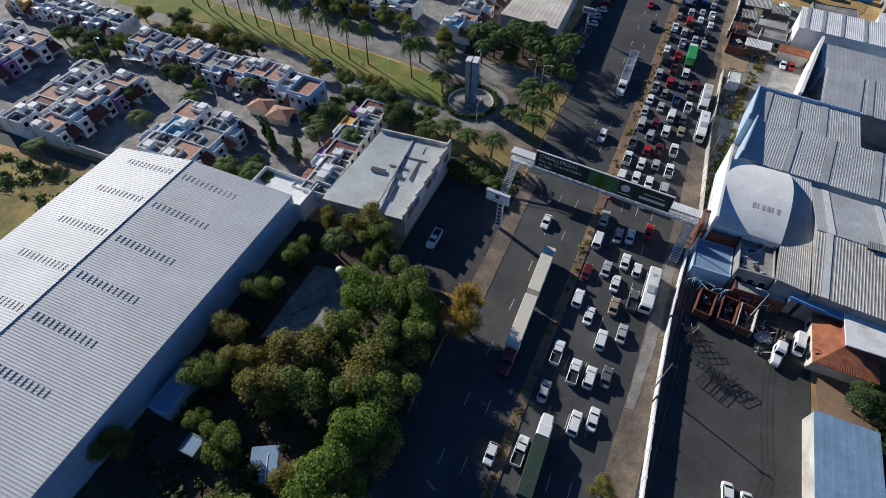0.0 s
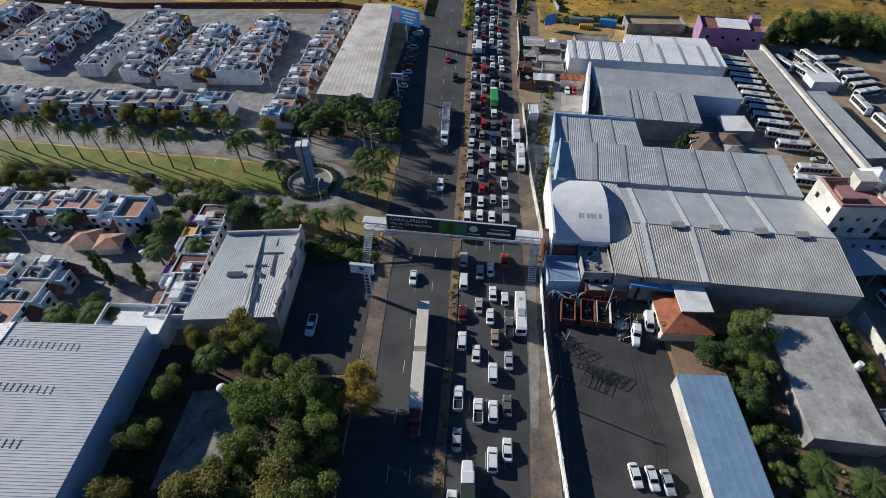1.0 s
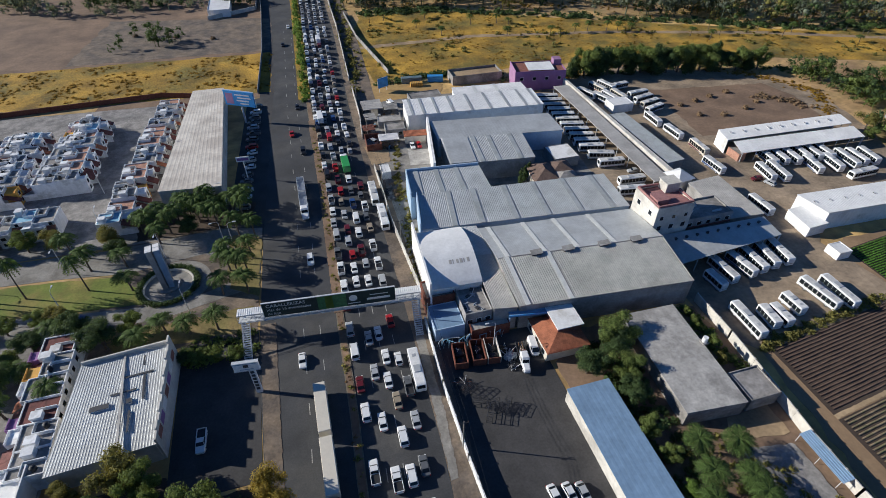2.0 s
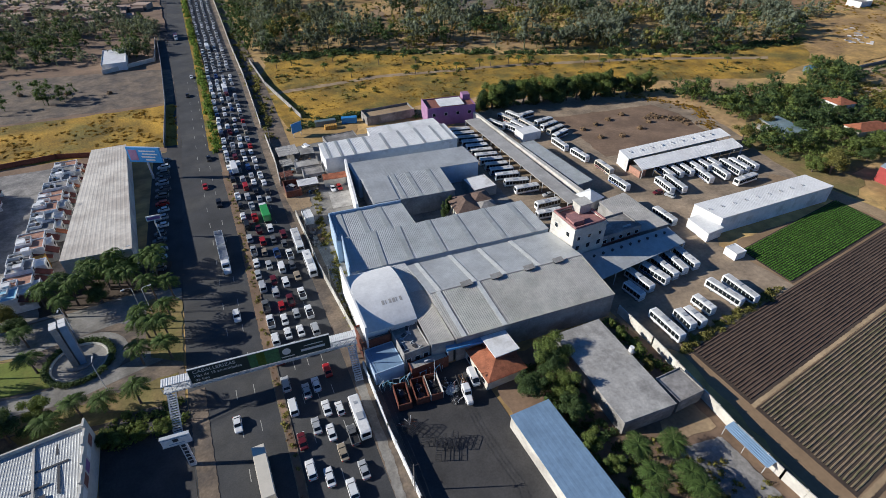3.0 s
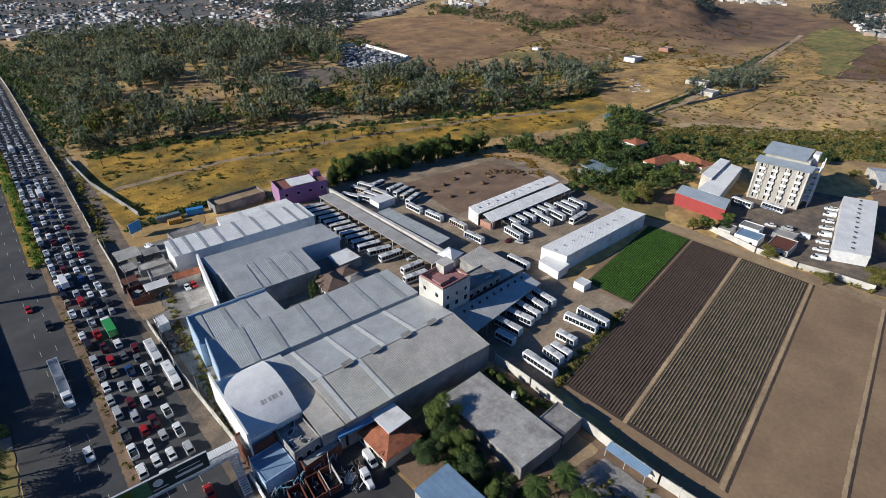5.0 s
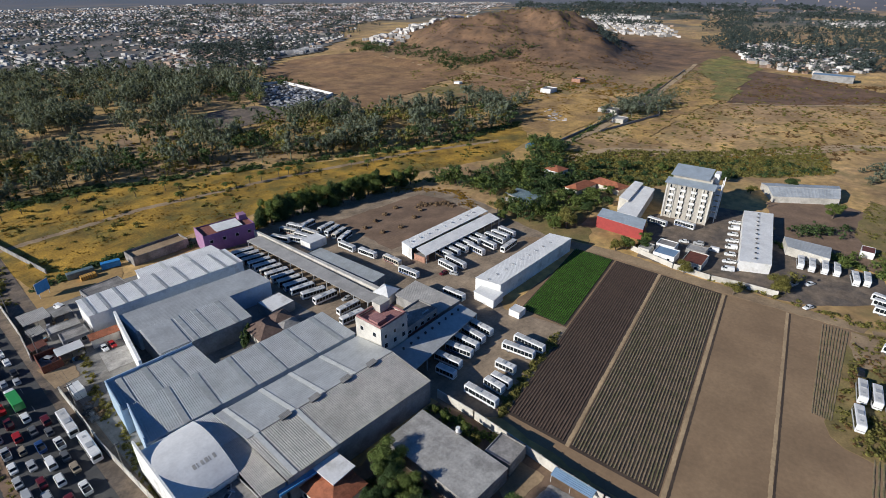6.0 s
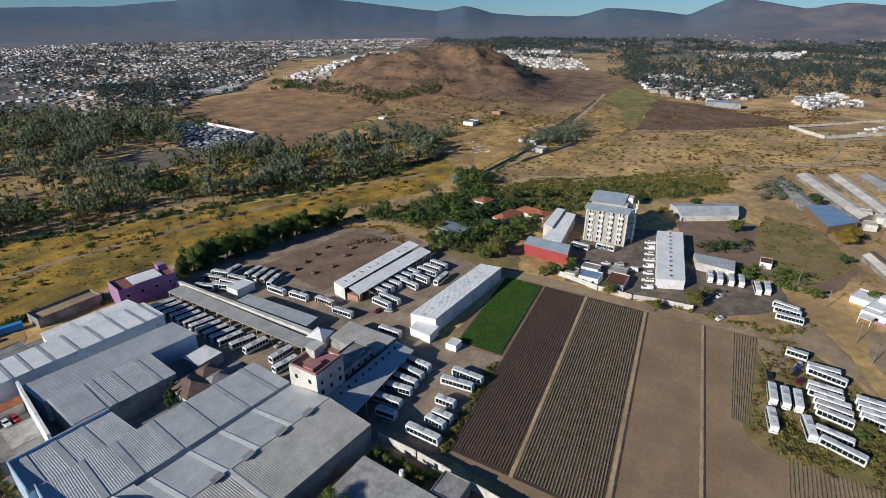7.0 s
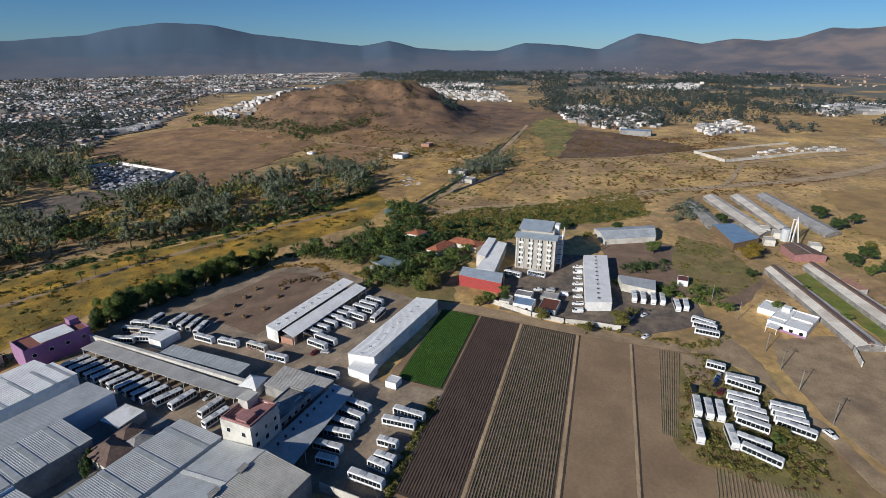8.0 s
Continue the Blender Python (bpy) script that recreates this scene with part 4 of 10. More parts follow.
def car_proto(shape, colour, lights):
    L, w, bonnet, roof, a, b, c, d, wk = CARS[shape]
    word = dict(sedan="sedan car", hatchback="hatchback car", suv="sport utility car", pickup="pickup truck", van="panel van")[shape]
    ob = thing(shape, 0, 0, 0, 0, f"{colour} {word} standing on the asphalt", "car" if shape not in ("pickup", "van") else {"pickup": "pickup", "van": "van"}[shape])
    Y = lambda s: L / 2 - s * L
    bm = bmesh.new()
    tail = bonnet + (0.02 if shape in ("sedan", "pickup") else 0.0)
    loft(bm, [(Y(0), w * 0.6, 0.36, bonnet * 0.68, 0.1), (Y(0.018), w * 0.8, 0.3, bonnet * 0.76, 0.12), (Y(0.05), w * 0.93, 0.24, bonnet * 0.85, 0.15), (Y(0.12), w * 0.985, 0.22, bonnet * 0.94, 0.17), (Y(0.24), w, 0.22, bonnet, 0.17), (Y(0.86), w, 0.22, tail, 0.17), (Y(0.95), w * 0.96, 0.26, tail * 0.96, 0.16), (Y(0.985), w * 0.86, 0.3, tail * 0.9, 0.14), (Y(1), w * 0.7, 0.38, tail * 0.82, 0.1)])
    k = w * 0.76
    base, top = w * 0.93, k
    rows = [[bm.verts.new(p) for p in ((-x, Y(s), z), (x, Y(s), z))] for s, x, z in ((a, base, bonnet - 0.03), (b, top, roof), (c, top, roof), (d, base, tail - 0.03))]
    for p, q in zip(rows, rows[1:]):
        bm.faces.new((p[0], p[1], q[1], q[0]))
    for i in (0, 1):
        bm.faces.new([r[i] for r in rows][:: 1 if i else -1])
    if shape == "pickup":
        box(bm, -w * 0.98, -w * 0.86, Y(1), Y(d + 0.01), tail - 0.05, tail + 0.28)
        box(bm, w * 0.86, w * 0.98, Y(1), Y(d + 0.01), tail - 0.05, tail + 0.28)
        box(bm, -w * 0.86, w * 0.86, Y(1), Y(0.985), tail - 0.05, tail + 0.28)
    bmesh.ops.recalc_face_normals(bm, faces=bm.faces)
    part("body", bm, PAINT[colour], ob)
    if lights is None:
        part("windscreen", boxes((-w * 0.72, w * 0.72, Y(b) + 0.03, Y(b) + 0.34, roof - 0.3, roof - 0.14)), M["glass"], ob)
        part("rear_window", boxes((-w * 0.72, w * 0.72, Y(c) - 0.34, Y(c) - 0.03, roof - 0.3, roof - 0.14)), M["glass"], ob)
        return ob
    if shape == "pickup":
        part("load_bed", boxes((-w * 0.85, w * 0.85, Y(0.98), Y(d + 0.015), tail - 0.02, tail + 0.03)), M["black"], ob, "dark open load bed")
    e = 0.012

    def pane(name, s0, z0, x0, s1, z1, x1, lift):
        f = lambda t: (Y(s0 + (s1 - s0) * t), z0 + (z1 - z0) * t, (x0 + (x1 - x0) * t) * 0.9)
        (ya, za, xa), (yb, zb, xb) = f(0.12), f(0.9)
        part(name, quad_bm((-xa, ya + lift, za + e), (xa, ya + lift, za + e), (xb, yb + lift, zb + e), (-xb, yb + lift, zb + e)), M["glass"], ob)

    pane("windscreen", a, bonnet, base, b, roof, top, 0.015)
    pane("rear_window", d, tail, base, c, roof, top, -0.015)
    stop = c if shape != "van" else b + 0.16
    for s in (-1, 1):
        lo, hi = 0.2, 0.85
        zl, zh = bonnet + (roof - bonnet) * lo, bonnet + (roof - bonnet) * hi
        xl, xh = base + (top - base) * lo + e, base + (top - base) * hi + e
        fa, fb = a + (b - a) * lo + 0.012, a + (b - a) * hi + 0.012
        ra, rb = (d + (c - d) * lo - 0.012, d + (c - d) * hi - 0.012) if shape != "van" else (stop, stop)
        part("side_window", quad_bm((s * xl, Y(fa), zl), (s * xl, Y(ra), zl), (s * xh, Y(rb), zh), (s * xh, Y(fb), zh)), M["glass"], ob)
        for t in (0.18, 0.8):
            wh = part("wheel", WHEEL[wk], None, ob)
            wh.location = (s * (w - 0.1), Y(t), 0.37 if wk == "suv" else 0.32)
        if lights:
            part("headlight", boxes((s * w * 0.72 - 0.18, s * w * 0.72 + 0.18, Y(0.045), Y(0.005), bonnet * 0.66, bonnet * 0.8)), M["lamp_glass"], ob)
            part("tail_light", boxes((s * w * 0.74 - 0.16, s * w * 0.74 + 0.16, Y(1.003), Y(0.97), tail * 0.66, tail * 0.84)), M["tail_glass"], ob)
    return ob


PROTO = {}


def park(shape, colour, x, y, rz=0.0, lights=False, group="", z=0.05):
    """Puts a car at x, y, its nose towards rz (0: along the highway)."""
    key = (shape, colour, lights)
    if key not in PROTO:
        ob = PROTO[key] = car_proto(*key)
        ob.matrix_basis = pose(x, y, z, 0, 0, rz)
    else:
        ob = copy_thing(PROTO[key], pose(x, y, z, 0, 0, rz))
    return tagged(ob, group=group)


def bus_proto(L, colour, stripe, H=3.0, w=1.22):
    ob = thing("bus", 0, 0, 0, 0, f"{colour} {'minibus' if L < 7.5 else 'coach'} with dark window bands, parked", "bus")
    Y = lambda s: L / 2 - s * L
    part("body", loft(bmesh.new(), [(Y(0), w * 0.86, 0.5, H * 0.86, 0.2), (Y(0.02), w * 0.97, 0.36, H * 0.97, 0.16), (Y(0.06), w, 0.34, H, 0.16), (Y(0.96), w, 0.34, H, 0.16), (Y(1), w * 0.95, 0.42, H * 0.95, 0.16)]), PAINT[colour], ob)
    part("windscreen", quad_bm((-w * 0.82, Y(-0.001), 1.1), (w * 0.82, Y(-0.001), 1.1), (w * 0.88, Y(0.014), H * 0.9), (-w * 0.88, Y(0.014), H * 0.9)), M["glass"], ob)
    part("rear_window", quad_bm((-w * 0.75, Y(1.002), 1.5), (w * 0.75, Y(1.002), 1.5), (w * 0.75, Y(1.001), H * 0.87), (-w * 0.75, Y(1.001), H * 0.87)), M["glass"], ob)
    n = max(4, round(L / 1.45))
    for s in (-1, 1):
        # one run of glazing whose panes stand proud of the posts between them
        bm, rows = bmesh.new(), []
        for i in range(n):
            a, b = 0.03 + 0.93 * i / n, 0.03 + 0.93 * (i + 0.92) / n
            for c, d in ((a, -0.012), (a + 0.0005, 0.008), (b, 0.008), (b + 0.0005, -0.012)):
                rows.append([bm.verts.new((s * (w + d), Y(c), z)) for z in (1.3, H - 0.33)])
        for p, q in zip(rows, rows[1:]):
            bm.faces.new((p[0], q[0], q[1], p[1]))
        part("window_band", bm, M["glass"], ob)
        if stripe:
            part("stripe", quad_bm(*[(s * (w + 0.005), y, z) for y, z in ((Y(0.1), 0.7), (Y(0.97), 0.64), (Y(0.97), 1.22), (Y(0.4), 1.1))]), PAINT[stripe], ob)
        for t in (0.2, 0.78):
            wh = part("wheel", WHEEL["bus"], None, ob)
            wh.location = (s * (w - 0.16), Y(t), 0.5)
    part("skirt", boxes((-w - 0.005, w + 0.005, Y(0.95), Y(0.06), 0.4, 0.62)), PAINT["grey"], ob)
    part("roof_unit", boxes((-w * 0.6, w * 0.6, Y(0.68), Y(0.5), H - 0.02, H + 0.2)), PAINT["silver"], ob, "grey rooftop cooling unit")
    part("roof_hatch", boxes((-0.38, 0.38, Y(0.27), Y(0.2), H - 0.02, H + 0.09)), PAINT["silver"], ob)
    part("roof_panel", boxes((-w * 0.72, w * 0.72, Y(0.95), Y(0.06), H - 0.02, H + 0.012)), M["bus_roof"], ob, "dusty grey-white roof")
    return ob


def bus(kind, x, y, rz, group="buses in the yard", z=0.06):
    """kind: length, colour, stripe. rz: the way the nose points, in degrees from east."""
    key = ("bus", *kind)
    m = pose(x, y, z, 0, 0, rz - 90)
    if key not in PROTO:
        ob = PROTO[key] = bus_proto(*kind)
        ob.matrix_basis = m
    else:
        ob = copy_thing(PROTO[key], m)
    return tagged(ob, group=group)


BIG, MID, MINI, BLUEBUS, CREAM = (11.2, "white", None), (9.6, "white", None), (6.6, "white", None), (9.6, "white", "blue"), (9.6, "cream", "wine")

for k, (x, y, rz) in enumerate([(138.9, 154, -87), (141, 141, -92), (137.9, 128.5, -88), (131.7, 190, -81), (136.1, 190, -83), (145, 189.3, 6), (144.6, 184.3, 12), (144.7, 179.3, 14), (143.6, 174.2, 18), (137.5, 165.8, -90), (136.4, 103.7, -90),
                                (127.5, 190, -70), (123.5, 196, -70), (131, 200, -75), (136, 201, -75), (141, 199, 8)]):
    bus((MID, CREAM, BLUEBUS)[k % 3] if k != 10 else MID, x, y, rz)
for k, (x, y, rz) in enumerate([(152.3, 119.7, -98), (156.9, 118.9, -98), (171.9, 119, -100), (179.8, 118.2, -99), (186.9, 119, -97), (191.2, 118.9, -95), (196.1, 118.4, -98), (184.1, 109.7, 2), (160, 127.5, -95), (164.5, 127.2, -95), (169, 127, -95), (174, 126.7, -95), (178.5, 126.4, -95), (183, 126.2, -95)]):
    bus((MID, BIG, BLUEBUS)[k % 3], x, y, rz)
for k, (x, y, rz) in enumerate([(104.4, 81.1, -85), (110.7, 81.6, -82), (115.3, 82.3, -90), (120.1, 82.8, -96), (124.9, 83, -95)]):
    bus(BLUEBUS if k % 2 else MID, x, y, rz)
for kind, x, y, rz in ((MINI, 99.6, 78.1, -85), (BIG, 98, 63.8, -91), (MINI, 103.8, 63.2, -95), (MINI, 107, 62.8, -91), (MINI, 113, 65.2, -88), (BIG, 122.6, 66.5, -84), (BIG, 127.9, 65.5, -91)):
    bus(kind, x, y, rz)
for k in range(11):
    bus((BLUEBUS, MID, CREAM)[k % 3], 104.6 - 0.25 * k, 197 - 4.5 * k, -14, "buses under the long canopy")
for x, y, rz in ((102.9, 146.2, -17), (103.8, 140.4, -7), (104.7, 128.2, -4), (101.4, 122.6, -9)):
    bus(MID, x, y, rz)
for k, (x, y, rz) in enumerate([(169.4, -21.7, -175), (169.2, -25.2, -175), (169.6, -28.6, -176), (155.8, -21.9, -172), (188.6, -37.1, -105), (192, -36.2, -92), (180.2, -36, -94), (176.6, -36.2, -98), (173.4, -37.6, -95), (170, -37.9, -99), (166.4, -38, -104), (157.1, -37.2, -103), (152, -38.9, -110), (157.2, -31.2, -170),
                                (179.3, -48.8, -94), (176, -48.9, -94), (172.8, -49.4, -97), (169.2, -50.2, -106)]):
    bus(BIG if k in (4, 12, 17) else MID, x, y, rz, "buses in the weedy lot")
bus(MINI, 198.3, -28.7, -99, "buses in the weedy lot")
for k, (x, y, rz) in enumerate([(234.4, -25.4, -108), (230.4, -25.9, -100), (224.9, -26.6, -94), (249.3, 4.7, -172), (249.4, 0.6, -173), (250.4, -3.9, -174), (251.5, -8, -174), (247.2, -14.6, -171), (249.4, -18.3, -175), (253.3, 66.7, -100), (258.2, 55, -96)]):
    bus(BLUEBUS if k > 8 else MID, x, y, rz, "buses near the hotel")

# the jam: the nearer stretch car by car, the rest lane by lane
NEAR_JAM = [("suv", "silver", 2.4, 89), ("van", "white", 2.5, 81.8), ("sedan", "silver", 6.4, 85), ("sedan", "white", 8.9, 85.9), ("sedan", "red", 12.5, 89), ("sedan", "white", 9.3, 78.3), ("hatchback", "white", 12, 76.9), ("sedan", "silver", 6, 74.7),
            ("sedan", "white", 8.5, 71.7), ("sedan", "wine", 2.3, 72.3), ("sedan", "beige", 9.4, 66), ("pickup", "grey", 12.6, 68.9), ("suv", "white", 2.3, 64.9), ("sedan", "white", 5.3, 61.8), ("suv", "white", 8.7, 57.3), ("sedan", "silver", 12.1, 60.3),
            ("pickup", "white", 1.7, 51.4), ("pickup", "white", 5.6, 48.8), ("suv", "white", 8.5, 48.8), ("sedan", "grey", 11.3, 50.1), ("sedan", "silver", 1.6, 43), ("suv", "white", 8.1, 39.4), ("sedan", "white", 10.9, 41.4), ("pickup", "white", 0.9, 31.2)]
for shape, colour, x, y in NEAR_JAM:
    park(shape, colour, x, y, -1.5, True, "cars in the traffic jam")
rng = random.Random(11)
for off in (2.2, 5.6, 8.9, 12.3):
    y = 96 + rng.uniform(0, 4)
    while y < 330:
        shape = rng.choices(["sedan", "hatchback", "suv", "pickup", "van"], [4, 3, 3, 2, 1.2])[0]
        colour = rng.choices(["white", "silver", "grey", "black", "red", "wine", "blue", "beige"], [8, 4, 2, 1.5, 0.9, 0.6, 0.6, 0.5])[0]
        wide = 1.0 + max(0.0, (y - 230) / 900)
        if not (abs(y - 161.9) < 9 and off == 12.3):
            park(shape, colour, mid_x(y) + off * wide + rng.uniform(-0.35, 0.35), y, -1.8, False if y < 160 else None, "cars in the traffic jam")
        y += CARS[shape][0] + rng.uniform(1.0, 3.4) * (1.0 if y < 260 else 1.5)


def distant_cars():
    """The far end of the jam: cars past counting, each a body and a glazed cabin."""
    rng = random.Random(77)
    verts, faces, kinds = [], [], []
    for off in (2.2, 5.6, 8.9, 12.3):
        y = 332 + rng.uniform(0, 4)
        while y < 860:
            wide = 1.0 + max(0.0, (y - 230) / 900)
            x, L, w = mid_x(y) + off * wide + rng.uniform(-0.4, 0.4), rng.uniform(3.9, 5.2), rng.uniform(0.84, 0.96)
            for x0, y0, y1, z0, z1, k in ((w, -L / 2, L / 2, 0.3, 0.95, 0), (w * 0.86, -L * 0.36, L * 0.22, 0.95, 1.35, 1), (w * 0.8, -L * 0.28, L * 0.14, 1.35, 1.5, 0)):
                o = len(verts)
                verts += [(x + sx * x0, y + yy, z) for z in (z0, z1) for sx, yy in ((-1, y0), (1, y0), (1, y1), (-1, y1))]
                for f in ((4, 5, 6, 7), (0, 1, 5, 4), (1, 2, 6, 5), (2, 3, 7, 6), (3, 0, 4, 7)):
                    faces.append([o + i for i in f])
                    kinds.append(k)
            y += L + rng.uniform(1.4, 4.5)
    me = bpy.data.meshes.new("distant_cars")
    me.from_pydata(verts, [], faces)
    me.materials.append(mat("far_car_paint", (0.46, 0.46, 0.46), 0.4, 0.05, 0.3, 2.0, island=0.75))
    me.materials.append(M["glass"])
    me.polygons.foreach_set("material_index", kinds)
    tagged(new("distant_cars", me), "far end of a long traffic jam of small cars", "cars", kind="stuff")


distant_cars()
bus((10.8, "white", None), 15.2, 72.2, 88, "buses in the traffic jam")
bus((11.2, "white", None), 19.0, 131, 88, "buses in the traffic jam", 0.2)
bus((11.2, "white", None), 18.4, 144.5, 88, "buses in the traffic jam", 0.2)
for shape, colour, x, y in (("sedan", "white", -9.6, 82.6), ("suv", "white", -4.6, 118), ("sedan", "red", -4.8, 196), ("suv", "black", -1.6, 181), ("sedan", "black", -1.0, 220), ("sedan", "white", 1.5, 330), ("sedan", "black", -3, 300), ("hatchback", "white", -3.4, 28.8)):
    park(shape, colour, x, y, 179, y < 100, "cars on the open carriageway")
for shape, colour, x, y, rz in (("pickup", "white", -31, 67.6, 178), ("sedan", "white", 33.4, 37.6, 185), ("sedan", "white", 36.3, 37.2, 184), ("sedan", "silver", 38.8, 36.6, 184), ("van", "white", 43.6, 71.4, 172), ("hatchback", "wine", 147.6, 118, 80), ("hatchback", "silver", 150, 114.5, 20),
                                ("sedan", "silver", 109.5, 134.5, 80), ("sedan", "white", 213, -3, 60), ("sedan", "white", 172, -60, 130), ("sedan", "white", 236, 24, 15), ("suv", "silver", 229, 4, 70), ("sedan", "white", 233, -1, 60), ("sedan", "white", 241, 50, 20), ("suv", "silver", 243, 44, 10), ("van", "white", 240, 37, 5),
                                ("hatchback", "silver", 193, -29.5, 70), ("sedan", "blue", 190.5, -29, 70), ("sedan", "black", 187.5, -28.8, 65), ("sedan", "wine", 183, -29.8, 70), ("sedan", "black", 181, -21, 100), ("sedan", "white", -77, 88, 60), ("suv", "blue", -84, 91.5, 40), ("sedan", "white", -103, 80.5, 80),
                                ("van", "white", -112, 73, 35), ("suv", "grey", -90, 118.2, 83), ("sedan", "blue", -62, 111, 75), ("sedan", "white", -104, 93.5, 60), ("sedan", "silver", -134, 84, 40)):
    park(shape, colour, x, y, rz, y < 75 and x < 60, "parked cars")
rng = random.Random(4)
for k in range(16):
    park(rng.choice(["sedan", "suv", "hatchback", "pickup"]), rng.choice(["white", "silver", "grey", "red", "black"]), left_x(150 + 5 * k) - 6.5 + rng.uniform(-0.5, 0.5), 150 + 5.0 * k + rng.uniform(-0.8, 0.8), 90 + rng.uniform(-6, 6), False, "cars parked by the market")


def trailer(parent, y0, y1, w, z0, z1, material, name="trailer"):
    bm = bmesh.new()
    box(bm, -w, w, y0, y1, z0, z1)
    bmesh.ops.bevel(bm, geom=list(bm.edges), offset=0.06, segments=1, affect="EDGES")
    part(name, bm, material, parent)
    part("chassis", boxes((-w * 0.5, w * 0.5, y0 + 0.2, y1 - 0.2, 0.7, z0)), M["dark_steel"], parent)
    for s in (-1, 1):
        for yy in (y0 + 1.2, y0 + 2.5, y1 - 1.2):
            wh = part("wheel", WHEEL["bus"], None, parent)
            wh.location = (s * (w - 0.18), yy, 0.5)


def cab(parent, y, colour, w=1.2):
    bm = bmesh.new()
    loft(bm, [(y, w * 0.95, 0.6, 3.0, 0.2), (y + 1.9, w, 0.5, 3.0, 0.2), (y + 2.3, w, 0.5, 2.6, 0.25), (y + 2.6, w * 0.95, 0.5, 1.8, 0.2), (y + 4.3, w * 0.85, 0.5, 1.6, 0.2), (y + 4.6, w * 0.75, 0.6, 1.3, 0.2)])
    part("cab", bm, PAINT[colour], parent)
    part("windscreen", quad_bm((-w * 0.8, y + 2.62, 1.85), (w * 0.8, y + 2.62, 1.85), (w * 0.8, y + 2.34, 2.6), (-w * 0.8, y + 2.34, 2.6)), M["glass"], parent)
    for s in (-1, 1):
        part("side_window", quad_bm(*[(s * (w + 0.01), yy, zz) for yy, zz in ((y + 1.0, 1.8), (y + 2.1, 1.8), (y + 2.0, 2.5), (y + 1.0, 2.5))]), M["glass"], parent)
        for yy in (y + 0.4, y + 3.6):
            wh = part("wheel", WHEEL["bus"], None, parent)
            wh.location = (s * (w - 0.2), yy, 0.5)


ob = thing("road_train", -6.4, 58, 0.05, 180, "red tractor truck pulling two long beige box trailers", "truck")
trailer(ob, -15, -3.0, 1.28, 1.1, 3.9, PAINT["cream"])
trailer(ob, -1.8, 10.2, 1.28, 1.1, 3.9, PAINT["cream"])
cab(ob, 10.6, "wine")
ob = thing("tarpaulin_truck", 3.6, 31, 0.05, 0, "white-cabbed truck with a dark green tarpaulin load", "truck")
trailer(ob, -7, 3, 1.25, 1.1, 3.2, M["tarp"], "load_cover")
cab(ob, 3.3, "white")
ob = thing("container_truck", mid_x(166) + 9.2, 166, 0.05, 0, "bright green box truck standing in traffic", "truck")
trailer(ob, -5, 2.6, 1.25, 1.0, 3.4, PAINT["green"], "box_body")
cab(ob, 2.7, "white")
ob = thing("open_truck", -4.2, 147, 0.05, 180, "white truck pulling two open dark-walled trailers", "truck")
for y0, y1 in ((-13, -4.5), (-3.6, 4.5)):
    bm = bmesh.new()
    for r in ((-1.25, -1.15, y0, y1, 1.1, 2.6), (1.15, 1.25, y0, y1, 1.1, 2.6), (-1.15, 1.15, y0, y0 + 0.1, 1.1, 2.6), (-1.15, 1.15, y1 - 0.1, y1, 1.1, 2.6), (-1.15, 1.15, y0 + 0.1, y1 - 0.1, 1.1, 1.3)):
        box(bm, *r)
    part("trailer", bm, M["steel"], ob)
    part("chassis", boxes((-0.6, 0.6, y0, y1, 0.7, 1.1)), M["dark_steel"], ob)
    for s in (-1, 1):
        for yy in (y0 + 1, y0 + 2.3, y1 - 1.2):
            wh = part("wheel", WHEEL["bus"], None, ob)
            wh.location = (s * 1.05, yy, 0.5)
cab(ob, 4.7, "white")
for x, y, c in ((mid_x(300) + 9, 300, "white"), (mid_x(385) + 6, 385, "white"), (mid_x(118) + 5.8, 205, "white"), (-1, 420, "red")):
    ob = thing("box_truck", x, y, 0.05, 0 if x > 3 else 180, "small box truck with a plain box body", "truck")
    trailer(ob, -4, 1.8, 1.15, 0.95, 3.1, PAINT[c], "box_body")
    cab(ob, 1.9, "white", 1.05)


